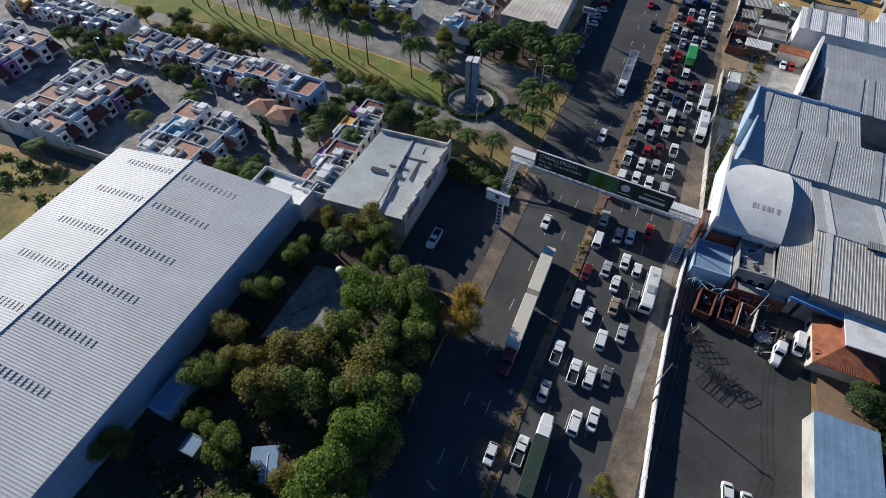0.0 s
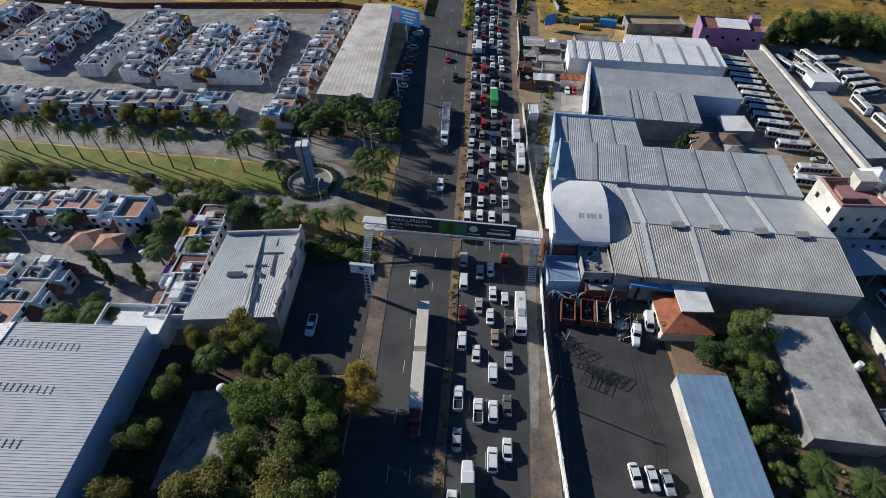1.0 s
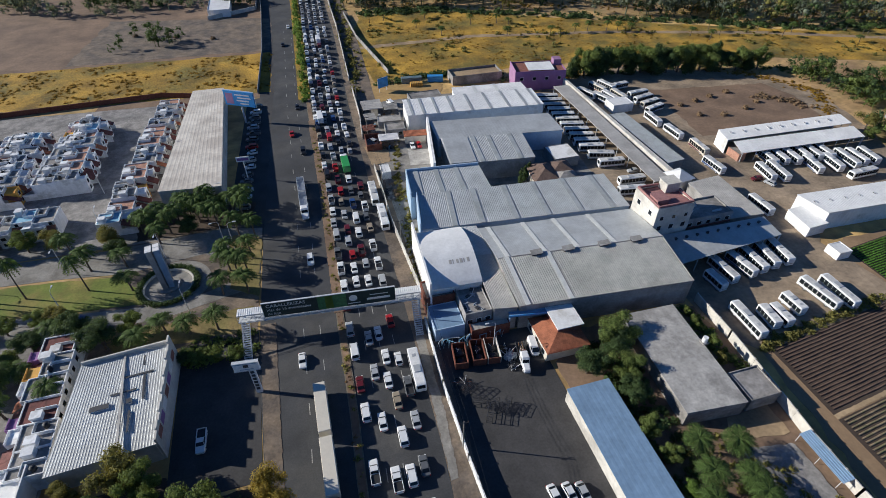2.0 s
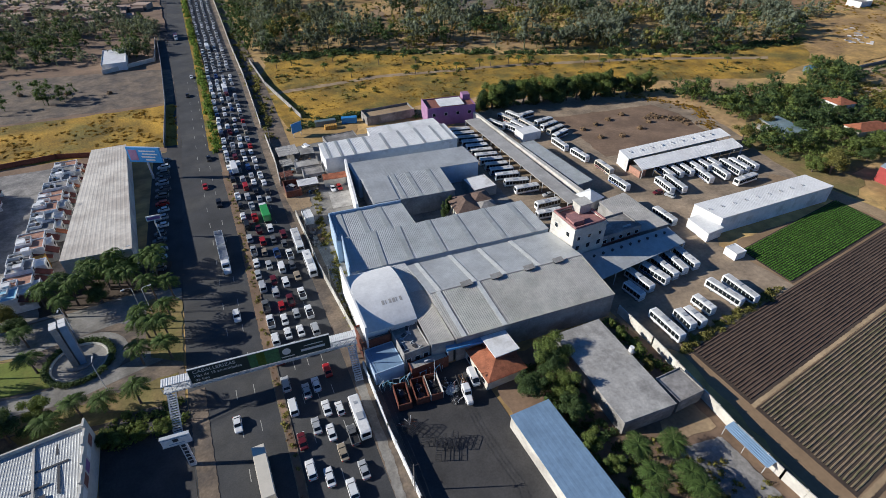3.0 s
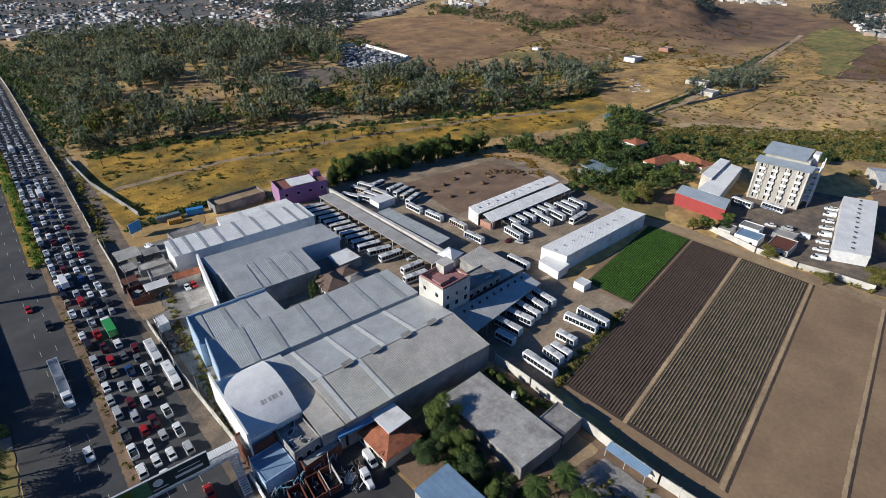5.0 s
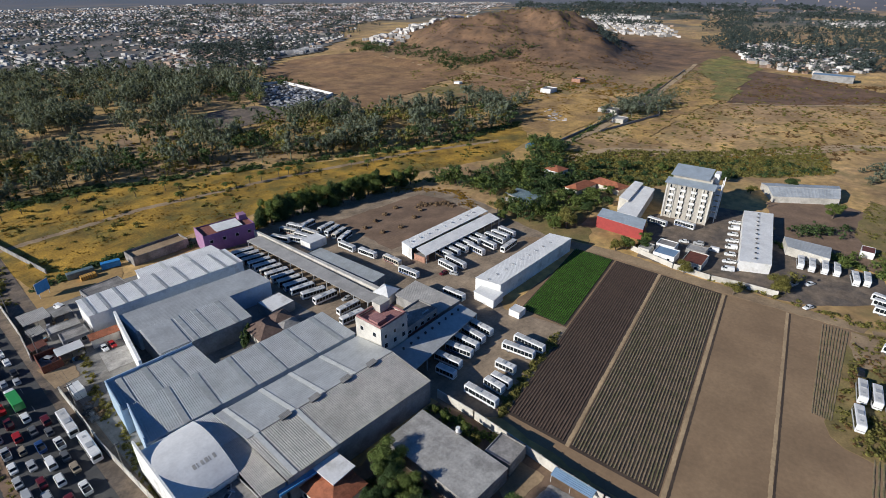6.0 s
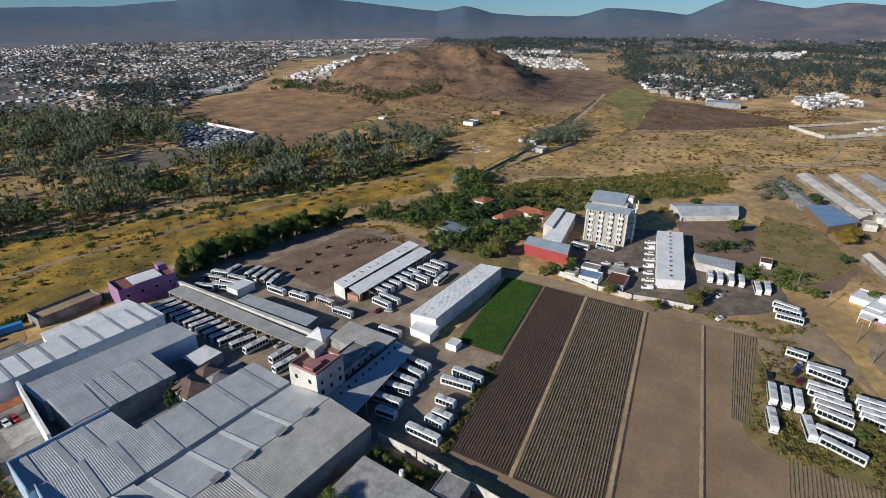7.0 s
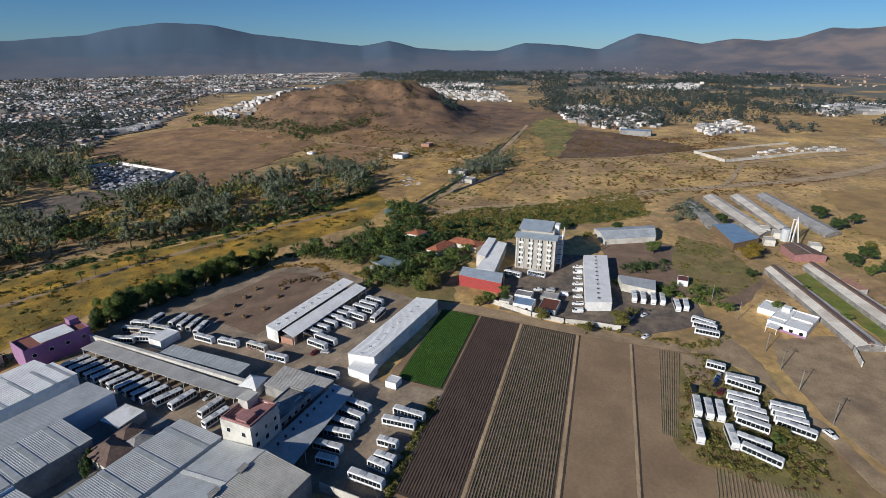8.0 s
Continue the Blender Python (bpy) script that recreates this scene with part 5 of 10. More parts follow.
# ---- trees ----
def leaf_cloud(rng, lobes, count, size, verts, faces, core=0.72, n=7, bands=5):
    """Leaves on the skin of ellipsoid lobes (x, y, z, radius, height), with a ragged dark core inside each."""
    total = sum(l[3] ** 2 for l in lobes)
    for cx, cy, cz, r, h in lobes:
        o = len(verts)
        for i in range(1, bands):
            t = math.pi * i / bands
            for j in range(n):
                a = 2 * math.pi * (j + 0.5 * (i % 2)) / n
                k = core * rng.uniform(0.8, 1.1)
                verts.append((cx + r * k * math.sin(t) * math.cos(a), cy + r * k * math.sin(t) * math.sin(a), cz + h * k * math.cos(t)))
        for i in range(bands - 2):
            for j in range(n):
                faces.append((o + i * n + j, o + (i + 1) * n + j, o + (i + 1) * n + (j + 1) % n, o + i * n + (j + 1) % n))
        faces.append(tuple(o + j for j in range(n)))
        for _ in range(int(count * r * r / total)):
            z = rng.uniform(-0.75, 1.0)
            a = rng.uniform(0, 2 * math.pi)
            s = math.sqrt(max(0.0, 1 - z * z))
            k = rng.uniform(0.66, 1.2)
            p = Vector((cx + r * k * s * math.cos(a), cy + r * k * s * math.sin(a), cz + h * k * z))
            nrm = Vector((s * math.cos(a) + rng.uniform(-0.8, 0.8), s * math.sin(a) + rng.uniform(-0.8, 0.8), z + rng.uniform(-0.4, 0.9))).normalized()
            u = nrm.orthogonal().normalized()
            u.rotate(Matrix.Rotation(rng.uniform(0, 6.28), 3, nrm))
            v = nrm.cross(u)
            w = size * rng.uniform(0.6, 1.35)
            o2 = len(verts)
            for q, e in ((u, 1.0), (v, 0.6), (-u, 1.0), (-v, 0.6)):
                verts.append(tuple(p + q * w * e + nrm * rng.uniform(-0.1, 0.1) * w))
            faces.append((o2, o2 + 1, o2 + 2, o2 + 3))


def cloud_mesh(name, verts, faces, material):
    me = bpy.data.meshes.new(name)
    me.from_pydata(verts, [], faces)
    me.materials.append(material)
    return me


def tree_proto(seed, leaf, label, h=8.0, r=3.6, trunk=0.3, lobes=16, count=8500, size=0.155, narrow=False):
    rng = random.Random(seed)
    ob = thing("tree", 0, 0, 0, 0, label, "tree")
    bm = bmesh.new()
    base = h * (0.22 if not narrow else 0.12)
    top = Vector((rng.uniform(-0.4, 0.4), rng.uniform(-0.4, 0.4), h * 0.72))
    ring(bm, [(0, 0, -0.2), (0.05, 0.04, base), tuple(top)], [trunk, trunk * 0.75, trunk * 0.2], 7)
    ls = []
    for i in range(lobes):
        a = 2.399 * i + rng.uniform(-0.4, 0.4)
        d = r * rng.uniform(0.2, 0.9) * (1 if i else 0)
        z = base + (h - base) * (rng.uniform(0.16, 0.8) if i else 0.72)
        rr = r * rng.uniform(0.22, 0.44)
        if narrow:
            d, z, rr = r * 0.25, base + (h - base) * (0.08 + 0.8 * i / lobes), r * (0.75 - 0.5 * i / lobes)
        ls.append((d * math.cos(a), d * math.sin(a), z, rr, rr * rng.uniform(0.75, 1.0) * (1.4 if narrow else 1)))
        if i and not narrow:
            ring(bm, [(0.05, 0.04, base * rng.uniform(0.8, 1.2)), (d * 0.5 * math.cos(a), d * 0.5 * math.sin(a), (base + z) * 0.5), (d * math.cos(a), d * math.sin(a), z)], [trunk * 0.4, trunk * 0.25, trunk * 0.08], 5)
    part("trunk", bm, M["bark"], ob)
    verts, faces = [], []
    leaf_cloud(rng, ls, count, size, verts, faces, 0.62)
    part("crown", cloud_mesh("crown", verts, faces, M[leaf]), None, ob)
    return ob


TREES = dict(green=tree_proto(1, "leaf", "leafy green broadleaf tree with an uneven crown"), dark=tree_proto(2, "leaf_dark", "dense dark green tree with a broad crown"), bright=tree_proto(3, "leaf_bright", "bright green leafy tree in a garden"),
             olive=tree_proto(4, "leaf_olive", "olive-brown thinning broadleaf tree", count=6500), gold=tree_proto(5, "leaf_gold", "golden yellow broadleaf tree"), dark2=tree_proto(6, "leaf_dark", "dense dark green tree with a broad crown", lobes=18),
             hedge=tree_proto(8, "leaf_dark", "tall dense dark green hedge tree", h=9, r=2.7, narrow=True, lobes=9, count=9000), sparse=tree_proto(9, "leaf_olive", "half-bare tree with thin brown foliage", count=3200, lobes=11),
             cypress=tree_proto(10, "leaf_dark", "slim dark cypress tree", h=9, r=1.1, narrow=True, lobes=7, count=2400, size=0.15))
for ob in TREES.values():
    ob["home"] = 1
FIRST = set()


def tree(kind, x, y, height=8.0, spread=1.0, z=0.0, group=""):
    rng = random.Random(int(x * 31 + y * 17))
    own = 9.0 if kind in ("hedge", "cypress") else 8.0
    s = height / own
    m = pose(x, y, z, 0, 0, rng.uniform(0, 360)) @ Matrix.Diagonal((s * spread, s * spread, s, 1))
    if kind not in FIRST:
        FIRST.add(kind)
        ob = TREES[kind]
        ob.matrix_basis = m
    else:
        src = TREES[kind]
        keep = src.scale.copy()
        src.scale = (1, 1, 1)
        ob = copy_thing(src, m)
        src.scale = keep
    return tagged(ob, group=group)


def palm_proto(seed, h=8.0, r=3.1, fronds=26):
    rng = random.Random(seed)
    ob = thing("palm", 0, 0, 0, 0, "tall slim palm with arching green fronds", "palm")
    lean = Vector((rng.uniform(-0.5, 0.5), rng.uniform(-0.5, 0.5), 0))
    pts = [tuple(lean * (t * t) + Vector((0, 0, h * t - 0.1))) for t in (0, 0.25, 0.5, 0.75, 1)]
    part("trunk", ring(bmesh.new(), pts, [0.26, 0.2, 0.17, 0.16, 0.18], 7), M["bark"], ob)
    verts, faces = [], []
    head = lean + Vector((0, 0, h))
    for k in range(fronds):
        a, rise = 2.399 * k, rng.uniform(-0.35, 1.1)
        d = Vector((math.cos(a), math.sin(a), 0))
        side = Vector((-d.y, d.x, 0))
        L = r * rng.uniform(0.8, 1.1)
        spine = [head + d * L * t * (1 - 0.12 * t) + Vector((0, 0, L * (rise * t - (0.8 + 0.55 * rise) * t * t))) for t in [i / 10 for i in range(11)]]
        for i in range(10):
            w = 0.2 * L * math.sin(math.pi * (i + 1.1) / 11.8) * rng.uniform(0.8, 1.15)
            p, q = spine[i], spine[i + 1]
            for s in (-1, 1):
                o = len(verts)
                tip = p.lerp(q, 0.5) + side * s * w + d * 0.35 + Vector((0, 0, -0.45 * w))
                verts.extend([tuple(p), tuple(p.lerp(q, 0.8)), tuple(tip + d * 0.09), tuple(tip - d * 0.03)])
                faces.append((o, o + 1, o + 2, o + 3))
    part("crown", cloud_mesh("crown", verts, faces, M["frond"]), None, ob)
    return ob


PALMS = [palm_proto(1), palm_proto(2, fronds=30), palm_proto(3, fronds=28)]


def palm(x, y, height=8.0, spread=1.0, group=""):
    k = int(abs(x * 7 + y * 3)) % 3
    rng = random.Random(int(x * 13 + y * 29))
    m = pose(x, y, 0, 0, 0, rng.uniform(0, 360)) @ Matrix.Diagonal((spread, spread, height / 8, 1))
    if ("palm", k) not in FIRST:
        FIRST.add(("palm", k))
        ob = PALMS[k]
        ob.matrix_basis = m
    else:
        src = PALMS[k]
        keep = src.scale.copy()
        src.scale = (1, 1, 1)
        ob = copy_thing(src, m)
        src.scale = keep
    return tagged(ob, group=group)


def clump_templates(seed, lobes, leaves, size, stem=False, core=0.5, n=6, bands=4):
    """A dozen unit clumps (one metre across), as arrays, from which masses are put together."""
    out = []
    for k in range(10):
        rng = random.Random(seed * 100 + k)
        verts, faces = [], []
        if stem:
            for zz, rr in ((-0.05, 0.022), (0.6, 0.012)):
                verts.extend([(rr, 0, zz), (-rr * 0.5, rr, zz), (-rr * 0.5, -rr, zz)])
            faces.extend([(0, 1, 4, 3), (1, 2, 5, 4), (2, 0, 3, 5)])
        leaf_cloud(rng, lobes(rng), leaves, size, verts, faces, core, n, bands)
        faces = [f if len(f) == 4 else (f[0], f[1], f[len(f) // 2], f[-1]) for f in faces]
        out.append((np.array(verts), np.array(faces)))
    return out


def mass(name, label, spots, templates, leaf, category):
    """Clumps at spots (x, y, z, width, height), joined into one mesh."""
    vs, fs, o = [], [], 0
    for i, (x, y, z, w, h) in enumerate(spots):
        v, f = templates[i % len(templates)]
        a = 2.399 * i
        c, s = math.cos(a) * w, math.sin(a) * w
        vs.append(np.stack([x + v[:, 0] * c - v[:, 1] * s, y + v[:, 0] * s + v[:, 1] * c, z + v[:, 2] * h], 1))
        fs.append(f + o)
        o += len(v)
    v, f = np.concatenate(vs), np.concatenate(fs)
    me = bpy.data.meshes.new(name)
    me.vertices.add(len(v))
    me.vertices.foreach_set("co", v.ravel())
    me.loops.add(f.size)
    me.loops.foreach_set("vertex_index", f.ravel().astype(np.int32))
    me.polygons.add(len(f))
    me.polygons.foreach_set("loop_start", np.arange(0, f.size, 4, dtype=np.int32))
    me.update(calc_edges=True)
    me.materials.append(M[leaf])
    return tagged(new(name, me), label, category, kind="stuff")


def height(x, y):
    return terrain(x, y) if math.hypot(x, y) > 380 else 0.0


def scrub(name, label, area, count, leaf, lo, hi, leaves=26, size=0.32, seed=1, category="bushes", tall=0.7, keep=0.0):
    """Low bushes scattered in an area function, as one mass; keep: the size of its patches."""
    rng = random.Random(seed)
    ts = clump_templates(seed, lambda r: [(r.uniform(-0.5, 0.5), r.uniform(-0.5, 0.5), 0.5, 1.0, 1.0) for _ in range(2)], leaves, size)
    spots = []
    for _ in range(count):
        x, y = area(rng)
        if keep and noise.noise(Vector((x / keep, y / keep, seed))) < rng.uniform(-0.15, 0.25):
            continue
        r = rng.uniform(lo, hi)
        spots.append((x, y, height(x, y), r, r * tall * rng.uniform(0.7, 1.3)))
    return mass(name, label, spots, ts, leaf, category)


def within(*pts):
    """A sampler of a polygon."""
    xs, ys = [p[0] for p in pts], [p[1] for p in pts]

    def inside(x, y):
        hit = False
        for (x0, y0), (x1, y1) in zip(pts, pts[1:] + pts[:1]):
            if (y0 > y) != (y1 > y) and x < (x1 - x0) * (y - y0) / (y1 - y0) + x0:
                hit = not hit
        return hit

    def pick(rng):
        while True:
            x, y = rng.uniform(min(xs), max(xs)), rng.uniform(min(ys), max(ys))
            if inside(x, y):
                return x, y
    return pick


def along(pts, w):
    """A sampler of a band of half width w along a line."""
    def pick(rng):
        k = rng.randrange(len(pts) - 1)
        x, y = lerp(pts[k], pts[k + 1], rng.random())
        return x + rng.gauss(0, w * 0.5), y + rng.gauss(0, w * 0.5)
    return pick


# ---- planting ----
for k, x, y, h, s in (("bright", -36.1, 45.1, 12.5, 0.96), ("gold", -17.6, 49.9, 10.4, 0.87), ("olive", -48.9, 25.2, 8.3, 1.05), ("green", -53.9, 20.6, 8.3, 1.05), ("olive", -38.9, 29.7, 11.8, 1.05), ("olive", -27.7, 29.9, 11.8, 1.05), ("green", -25.7, 36.6, 11.2, 0.96), ("dark", -34.3, 25.9, 11.2, 1.05),
                      ("sparse", -18.9, 21.3, 9.7, 0.96), ("green", -42.8, 11.7, 9.7, 0.79), ("green", -50, 13.5, 6.2, 0.76), ("green", -38.2, 55.0, 9.0, 0.61), ("dark", -28.7, 49.7, 11.8, 0.96), ("dark2", -24.2, 46.3, 9.7, 0.96), ("olive", -53.9, 61.5, 6.2, 0.86), ("sparse", -44, 63, 11.2, 0.96),
                      ("green", -35.7, 36, 11.2, 0.87), ("dark2", -41.3, 22.8, 10.4, 1.05), ("dark", -56, 40, 7.2, 1.14), ("dark2", -56.5, 30, 7.7, 1.14), ("dark", -55, 50, 7.2, 1.05), ("sparse", -44, 61.2, 8.5, 0.95), ("olive", -30, 12, 8.3, 0.87), ("dark", -23, 40, 11.0, 0.78), ("olive", -23.5, 14, 10.1, 0.86), ("dark2", -24, 3, 10.1, 0.86), ("dark", -26, -8, 11.0, 0.86), ("sparse", 14.5, 30, 7.0, 0.79), ("gold", -27, 6, 8.3, 0.79), ("dark", -40, 59, 9.7, 0.79), ("olive", -60, 5, 7.2, 0.95), ("dark", -36, 2, 9.7, 1.05), ("dark2", -24, 22, 12, 1.0), ("dark", -23, 30, 12, 0.9), ("dark2", -25, 14, 12.5, 1.0), ("dark", -22.5, 8, 12, 0.9), ("dark", -23, -2, 12, 0.9)):
    tree({"dark": "green", "dark2": "bright" if x > -40 else "olive"}.get(k, k), x, y, h, s, group="garden trees")
for k, x, y, h, s in (("green", 62.5, 67, 9, 1.15), ("dark", 52.6, 61.5, 7.5, 1.05), ("dark2", 59.5, 64, 8, 1.1), ("green", 59.8, 58, 8, 1.0), ("dark", 58.6, 52, 7, 1.0), ("green", 57, 44, 6, 0.9), ("green", 58, 38, 5, 0.9), ("bright", 57.5, 31, 4.5, 0.9), ("green", 84, 66, 4.5, 0.8), ("green", 84, 59.5, 4.5, 0.8), ("green", 85, 70.5, 3.5, 0.7), ("olive", 83, 55, 4, 0.8)):
    tree(k, x, y, h, s, group="trees by the yards")
for x, y in ((64.1, 38.3), (71.4, 36.1), (63.7, 32.9), (69.8, 29.8), (70.1, 25.7), (60, 27), (66, 20)):
    palm(x, y, 4.6, 1.25, "garden palms")
for x, y, h in ((-129.4, 129.8, 12), (-121.9, 128.2, 12.5), (-113.8, 126.9, 12), (-106.2, 126.2, 12.5), (-99.2, 125.9, 12), (-91.7, 124.9, 12.5), (-84.7, 123.7, 12), (-78.1, 123.7, 12.5), (-62.8, 122.5, 11), (-137, 131, 12), (-145, 132, 12), (-153, 133, 12)):
    palm(x, y, h, 0.95, "palms along the boulevard lawn")
for x, y, h in ((-52.5, 146, 7), (-46, 146.6, 8), (-41.1, 151, 8), (-36.5, 147, 8), (-31, 144.8, 8), (-26, 147.8, 8), (-22.5, 151, 7), (-46.7, 138.5, 7), (-54.5, 130, 6), (-51.5, 119.3, 6), (-24, 135, 9), (-27, 124, 8), (-21.5, 110, 7), (-28, 111, 7), (-24.2, 117, 8), (-20.5, 124, 8), (-19.4, 133, 8), (-41, 100.5, 6),
                (-36, 146, 9), (-33, 143.5, 8.5), (-41, 144, 9), (-38.5, 148.5, 9), (-29, 142, 8.5), (-44, 142.5, 8), (-48.5, 142.5, 8), (-33.5, 151, 9), (-23, 144, 9), (-26.5, 120.3, 7.5), (-21.5, 117, 8), (-28.9, 98.6, 7), (-35.5, 99, 6), (-46, 96, 6), (-61.3, 87, 6), (-74, 93.5, 6), (-71.5, 85, 6), (-77.7, 66.5, 5), (-73.5, 66.5, 4.5), (-48.2, 55.5, 7), (-117, 72, 5), (-100, 96.5, 5), (-64, 131, 8), (-70, 139, 8)):
    palm(x, y, h, 1.2, "street palms")
for k, x, y, h, s in (("olive", -60.4, 141.6, 7, 1.1), ("dark", -61.2, 105.5, 7, 1.2), ("dark2", -54.6, 99.8, 8, 1.2), ("olive", -66, 110.8, 6, 1.2), ("green", -48.5, 103, 7, 1.0), ("olive", -93, 144.8, 7, 1.1), ("green", -100.3, 145, 7, 1.1), ("olive", -108, 146, 7, 1.1), ("green", -83, 144.8, 7, 1.1), ("olive", -75, 144, 7, 1.1),
                      ("olive", -134, 148, 7, 1.1), ("green", -78.5, 110.8, 5.5, 1.2), ("olive", -88, 111.6, 5.5, 1.2), ("dark", -118.9, 113.6, 6, 1.2), ("dark", -112, 113.8, 6, 1.2), ("olive", -127, 115, 6, 1.2), ("dark", -36, 90, 4, 1.1), ("green", -33.2, 89.2, 4, 1.1), ("green", -28.5, 88.6, 4, 1.1), ("green", -24.2, 87.6, 4, 1.1), ("green", -71, 112, 5, 1.2), ("dark", -140, 108, 6, 1.2), ("green", -150, 100, 6, 1.1), ("olive", -158, 116, 6, 1.2), ("dark2", -31, 151, 7, 1.2), ("dark", -38, 141, 6, 1.1), ("dark", -57, 136, 6, 1.1)):
    tree(k, x, y, h, s, group="street trees")
for k, x, y, h, s in (("dark", -172, 95.5, 6, 1.2), ("dark", -159, 96, 7, 1.2), ("green", -156, 90, 6, 1.2), ("green", -149.7, 98, 6, 1.1), ("dark", -123.5, 92.6, 6.5, 1.2), ("bright", -116, 92, 4, 1.1), ("dark", -142, 117, 7, 1.2), ("olive", -132, 111.8, 7, 1.2), ("olive", -126, 113.6, 7, 1.2), ("olive", -117, 112.6, 7, 1.2), ("green", -139.6, 113, 6, 1.2), ("dark", -167, 98, 5, 1.2), ("green", -151, 92, 5, 1.1), ("dark", -78, 92, 5, 1.2), ("green", -74, 100, 5, 1.2), ("dark", -71, 104, 6, 1.2), ("green", -84, 66, 5, 1.2), ("dark", -80, 70, 5, 1.1)):
    tree(k, x, y, h, s, group="street trees")
for x, y in ((-133.8, 53.5), (-130, 79.5), (-111, 84), (-85, 67), (-78, 66), (-155, 89), (-152, 97), (-73.7, 91), (-70, 94), (-66, 107)):
    palm(x, y, 4.5, 1.2, "street palms")
scrub("mottled_scrub", "low olive scrub in patches over the pasture", within((420, 140), (470, 40), (560, -60), (700, -30), (800, 80), (800, 190), (600, 230), (440, 200)), 1500, "leaf_olive", 0.7, 2.4, 20, 0.26, 57, tall=0.4, keep=28)
scrub("mottled_brown_scrub", "low brown scrub in patches over the pasture", within((420, 140), (470, 40), (560, -60), (700, -30), (800, 80), (800, 190), (600, 230), (440, 200)), 1500, "brown_weed", 0.7, 2.4, 16, 0.26, 58, tall=0.35, keep=24)
scrub("north_scrub", "low brown and olive scrub under the hill", within((430, 280), (560, 260), (700, 330), (680, 440), (560, 520), (470, 420)), 1800, "leaf_olive", 0.8, 2.6, 16, 0.28, 59, tall=0.35, keep=30)
scrub("pen_weeds", "olive weeds and tufts in the grass strip", within((359, -14), (345, -44), (300, -56), (262, -34), (264, -26), (300, -11)), 700, "leaf_olive", 0.4, 1.2, 12, 0.45, 54, tall=0.4, keep=12)
for x, y in ((-85.4, 81.6), (-83.2, 81.0), (-81.6, 79.4), (-80.4, 77.8), (-72.9, 77.5), (-74, 79.6), (67.8, 138.2), (69.8, 139.4), (72, 141.2)):
    tree("cypress", x, y, 9 if x < 0 else 8, 1.0, group="cypresses")
for i in range(17):
    x, y = lerp((127.5, 217.5), (219, 200.5), i / 16)
    tree(("hedge", "green", "hedge", "dark", "green")[i % 5], x, y + (i * 29 % 7) * 0.4, 11.4 - 2.6 * (i > 12) + (i * 37 % 5) * 0.9, 1.0 + (i * 13 % 4) * 0.08, group="hedge trees behind the bus yard")
for k, x, y, h, s in (("dark", 250, 154.6, 8, 1.2), ("dark", 272, 150, 8, 1.2), ("green", 240, 165, 7, 1.1), ("sparse", 216, 137, 8, 1.3), ("olive", 234, 141, 7, 1.2), ("olive", 221, 100, 11, 1.2), ("green", 216, 104, 7, 1.2), ("green", 266, 107, 7, 1.1), ("dark", 255, 116, 7, 1.2), ("olive", 213, 71.3, 6, 1.1), ("green", 217, 68, 6.5, 1.1), ("olive", 219, 8, 7.5, 1.2),
                      ("green", 317, -0.5, 9, 1.0), ("dark", 352, 24, 7, 1.2), ("gold", 331, -52, 10, 1.35), ("dark", 300, -50, 5, 1.3), ("green", 290, -72, 4, 1.3), ("green", 262, -84, 4, 1.3), ("dark", 340, -104, 8, 1.3), ("dark2", 352, -112, 9, 1.3), ("dark", 330, -118, 9, 1.3), ("green", 312, -120, 8, 1.3), ("olive", 366, -118, 8, 1.3), ("green", 252, -36, 5, 1.2), ("green", 256, -10, 5, 1.0), ("dark", 340, 57, 7, 1.2), ("dark", 437, -106, 10, 1.2), ("dark", 410, -111, 9, 1.2), ("dark2", 428, -124, 9, 1.2), ("green", 327, -109, 7, 1.1), ("green", 262, -57, 5, 1.2), ("dark", 394, -41, 9, 1.0), ("dark2", 260, 135, 7, 1.2), ("dark", 244, 130, 7, 1.2),
                      ("olive", 211, 41, 6, 1.2), ("sparse", 206, 21, 6, 1.4), ("dark", 222, 62, 5, 1.3), ("green", 230, 64, 5, 1.2), ("dark", 245, 100, 6, 1.3), ("green", 228, 104, 6, 1.3), ("dark", 262, 96, 5, 1.3), ("dark2", 236, 120, 7, 1.3), ("green", 250, 108, 6, 1.3), ("dark", 276, 134, 7, 1.2), ("dark", 310, 128, 7, 1.3), ("dark2", 322, 112, 7, 1.3), ("green", 336, 92, 6, 1.3), ("olive", 290, 150, 7, 1.3), ("olive", 165, -46, 4, 1.4), ("green", 161, -44, 3.6, 1.4), ("green", 292, 128, 6, 1.2), ("dark", 298, 118, 6, 1.2), ("green", 276, 102, 6, 1.1), ("olive", 330, 40, 5, 1.3), ("olive", 225, 130, 6, 1.2), ("dark", 300, 100, 6, 1.2), ("green", 210, 130, 5, 1.2), ("olive", 258, 0, 4, 1.2)):
    tree(k, x, y, h, s, group="trees round the hotel")

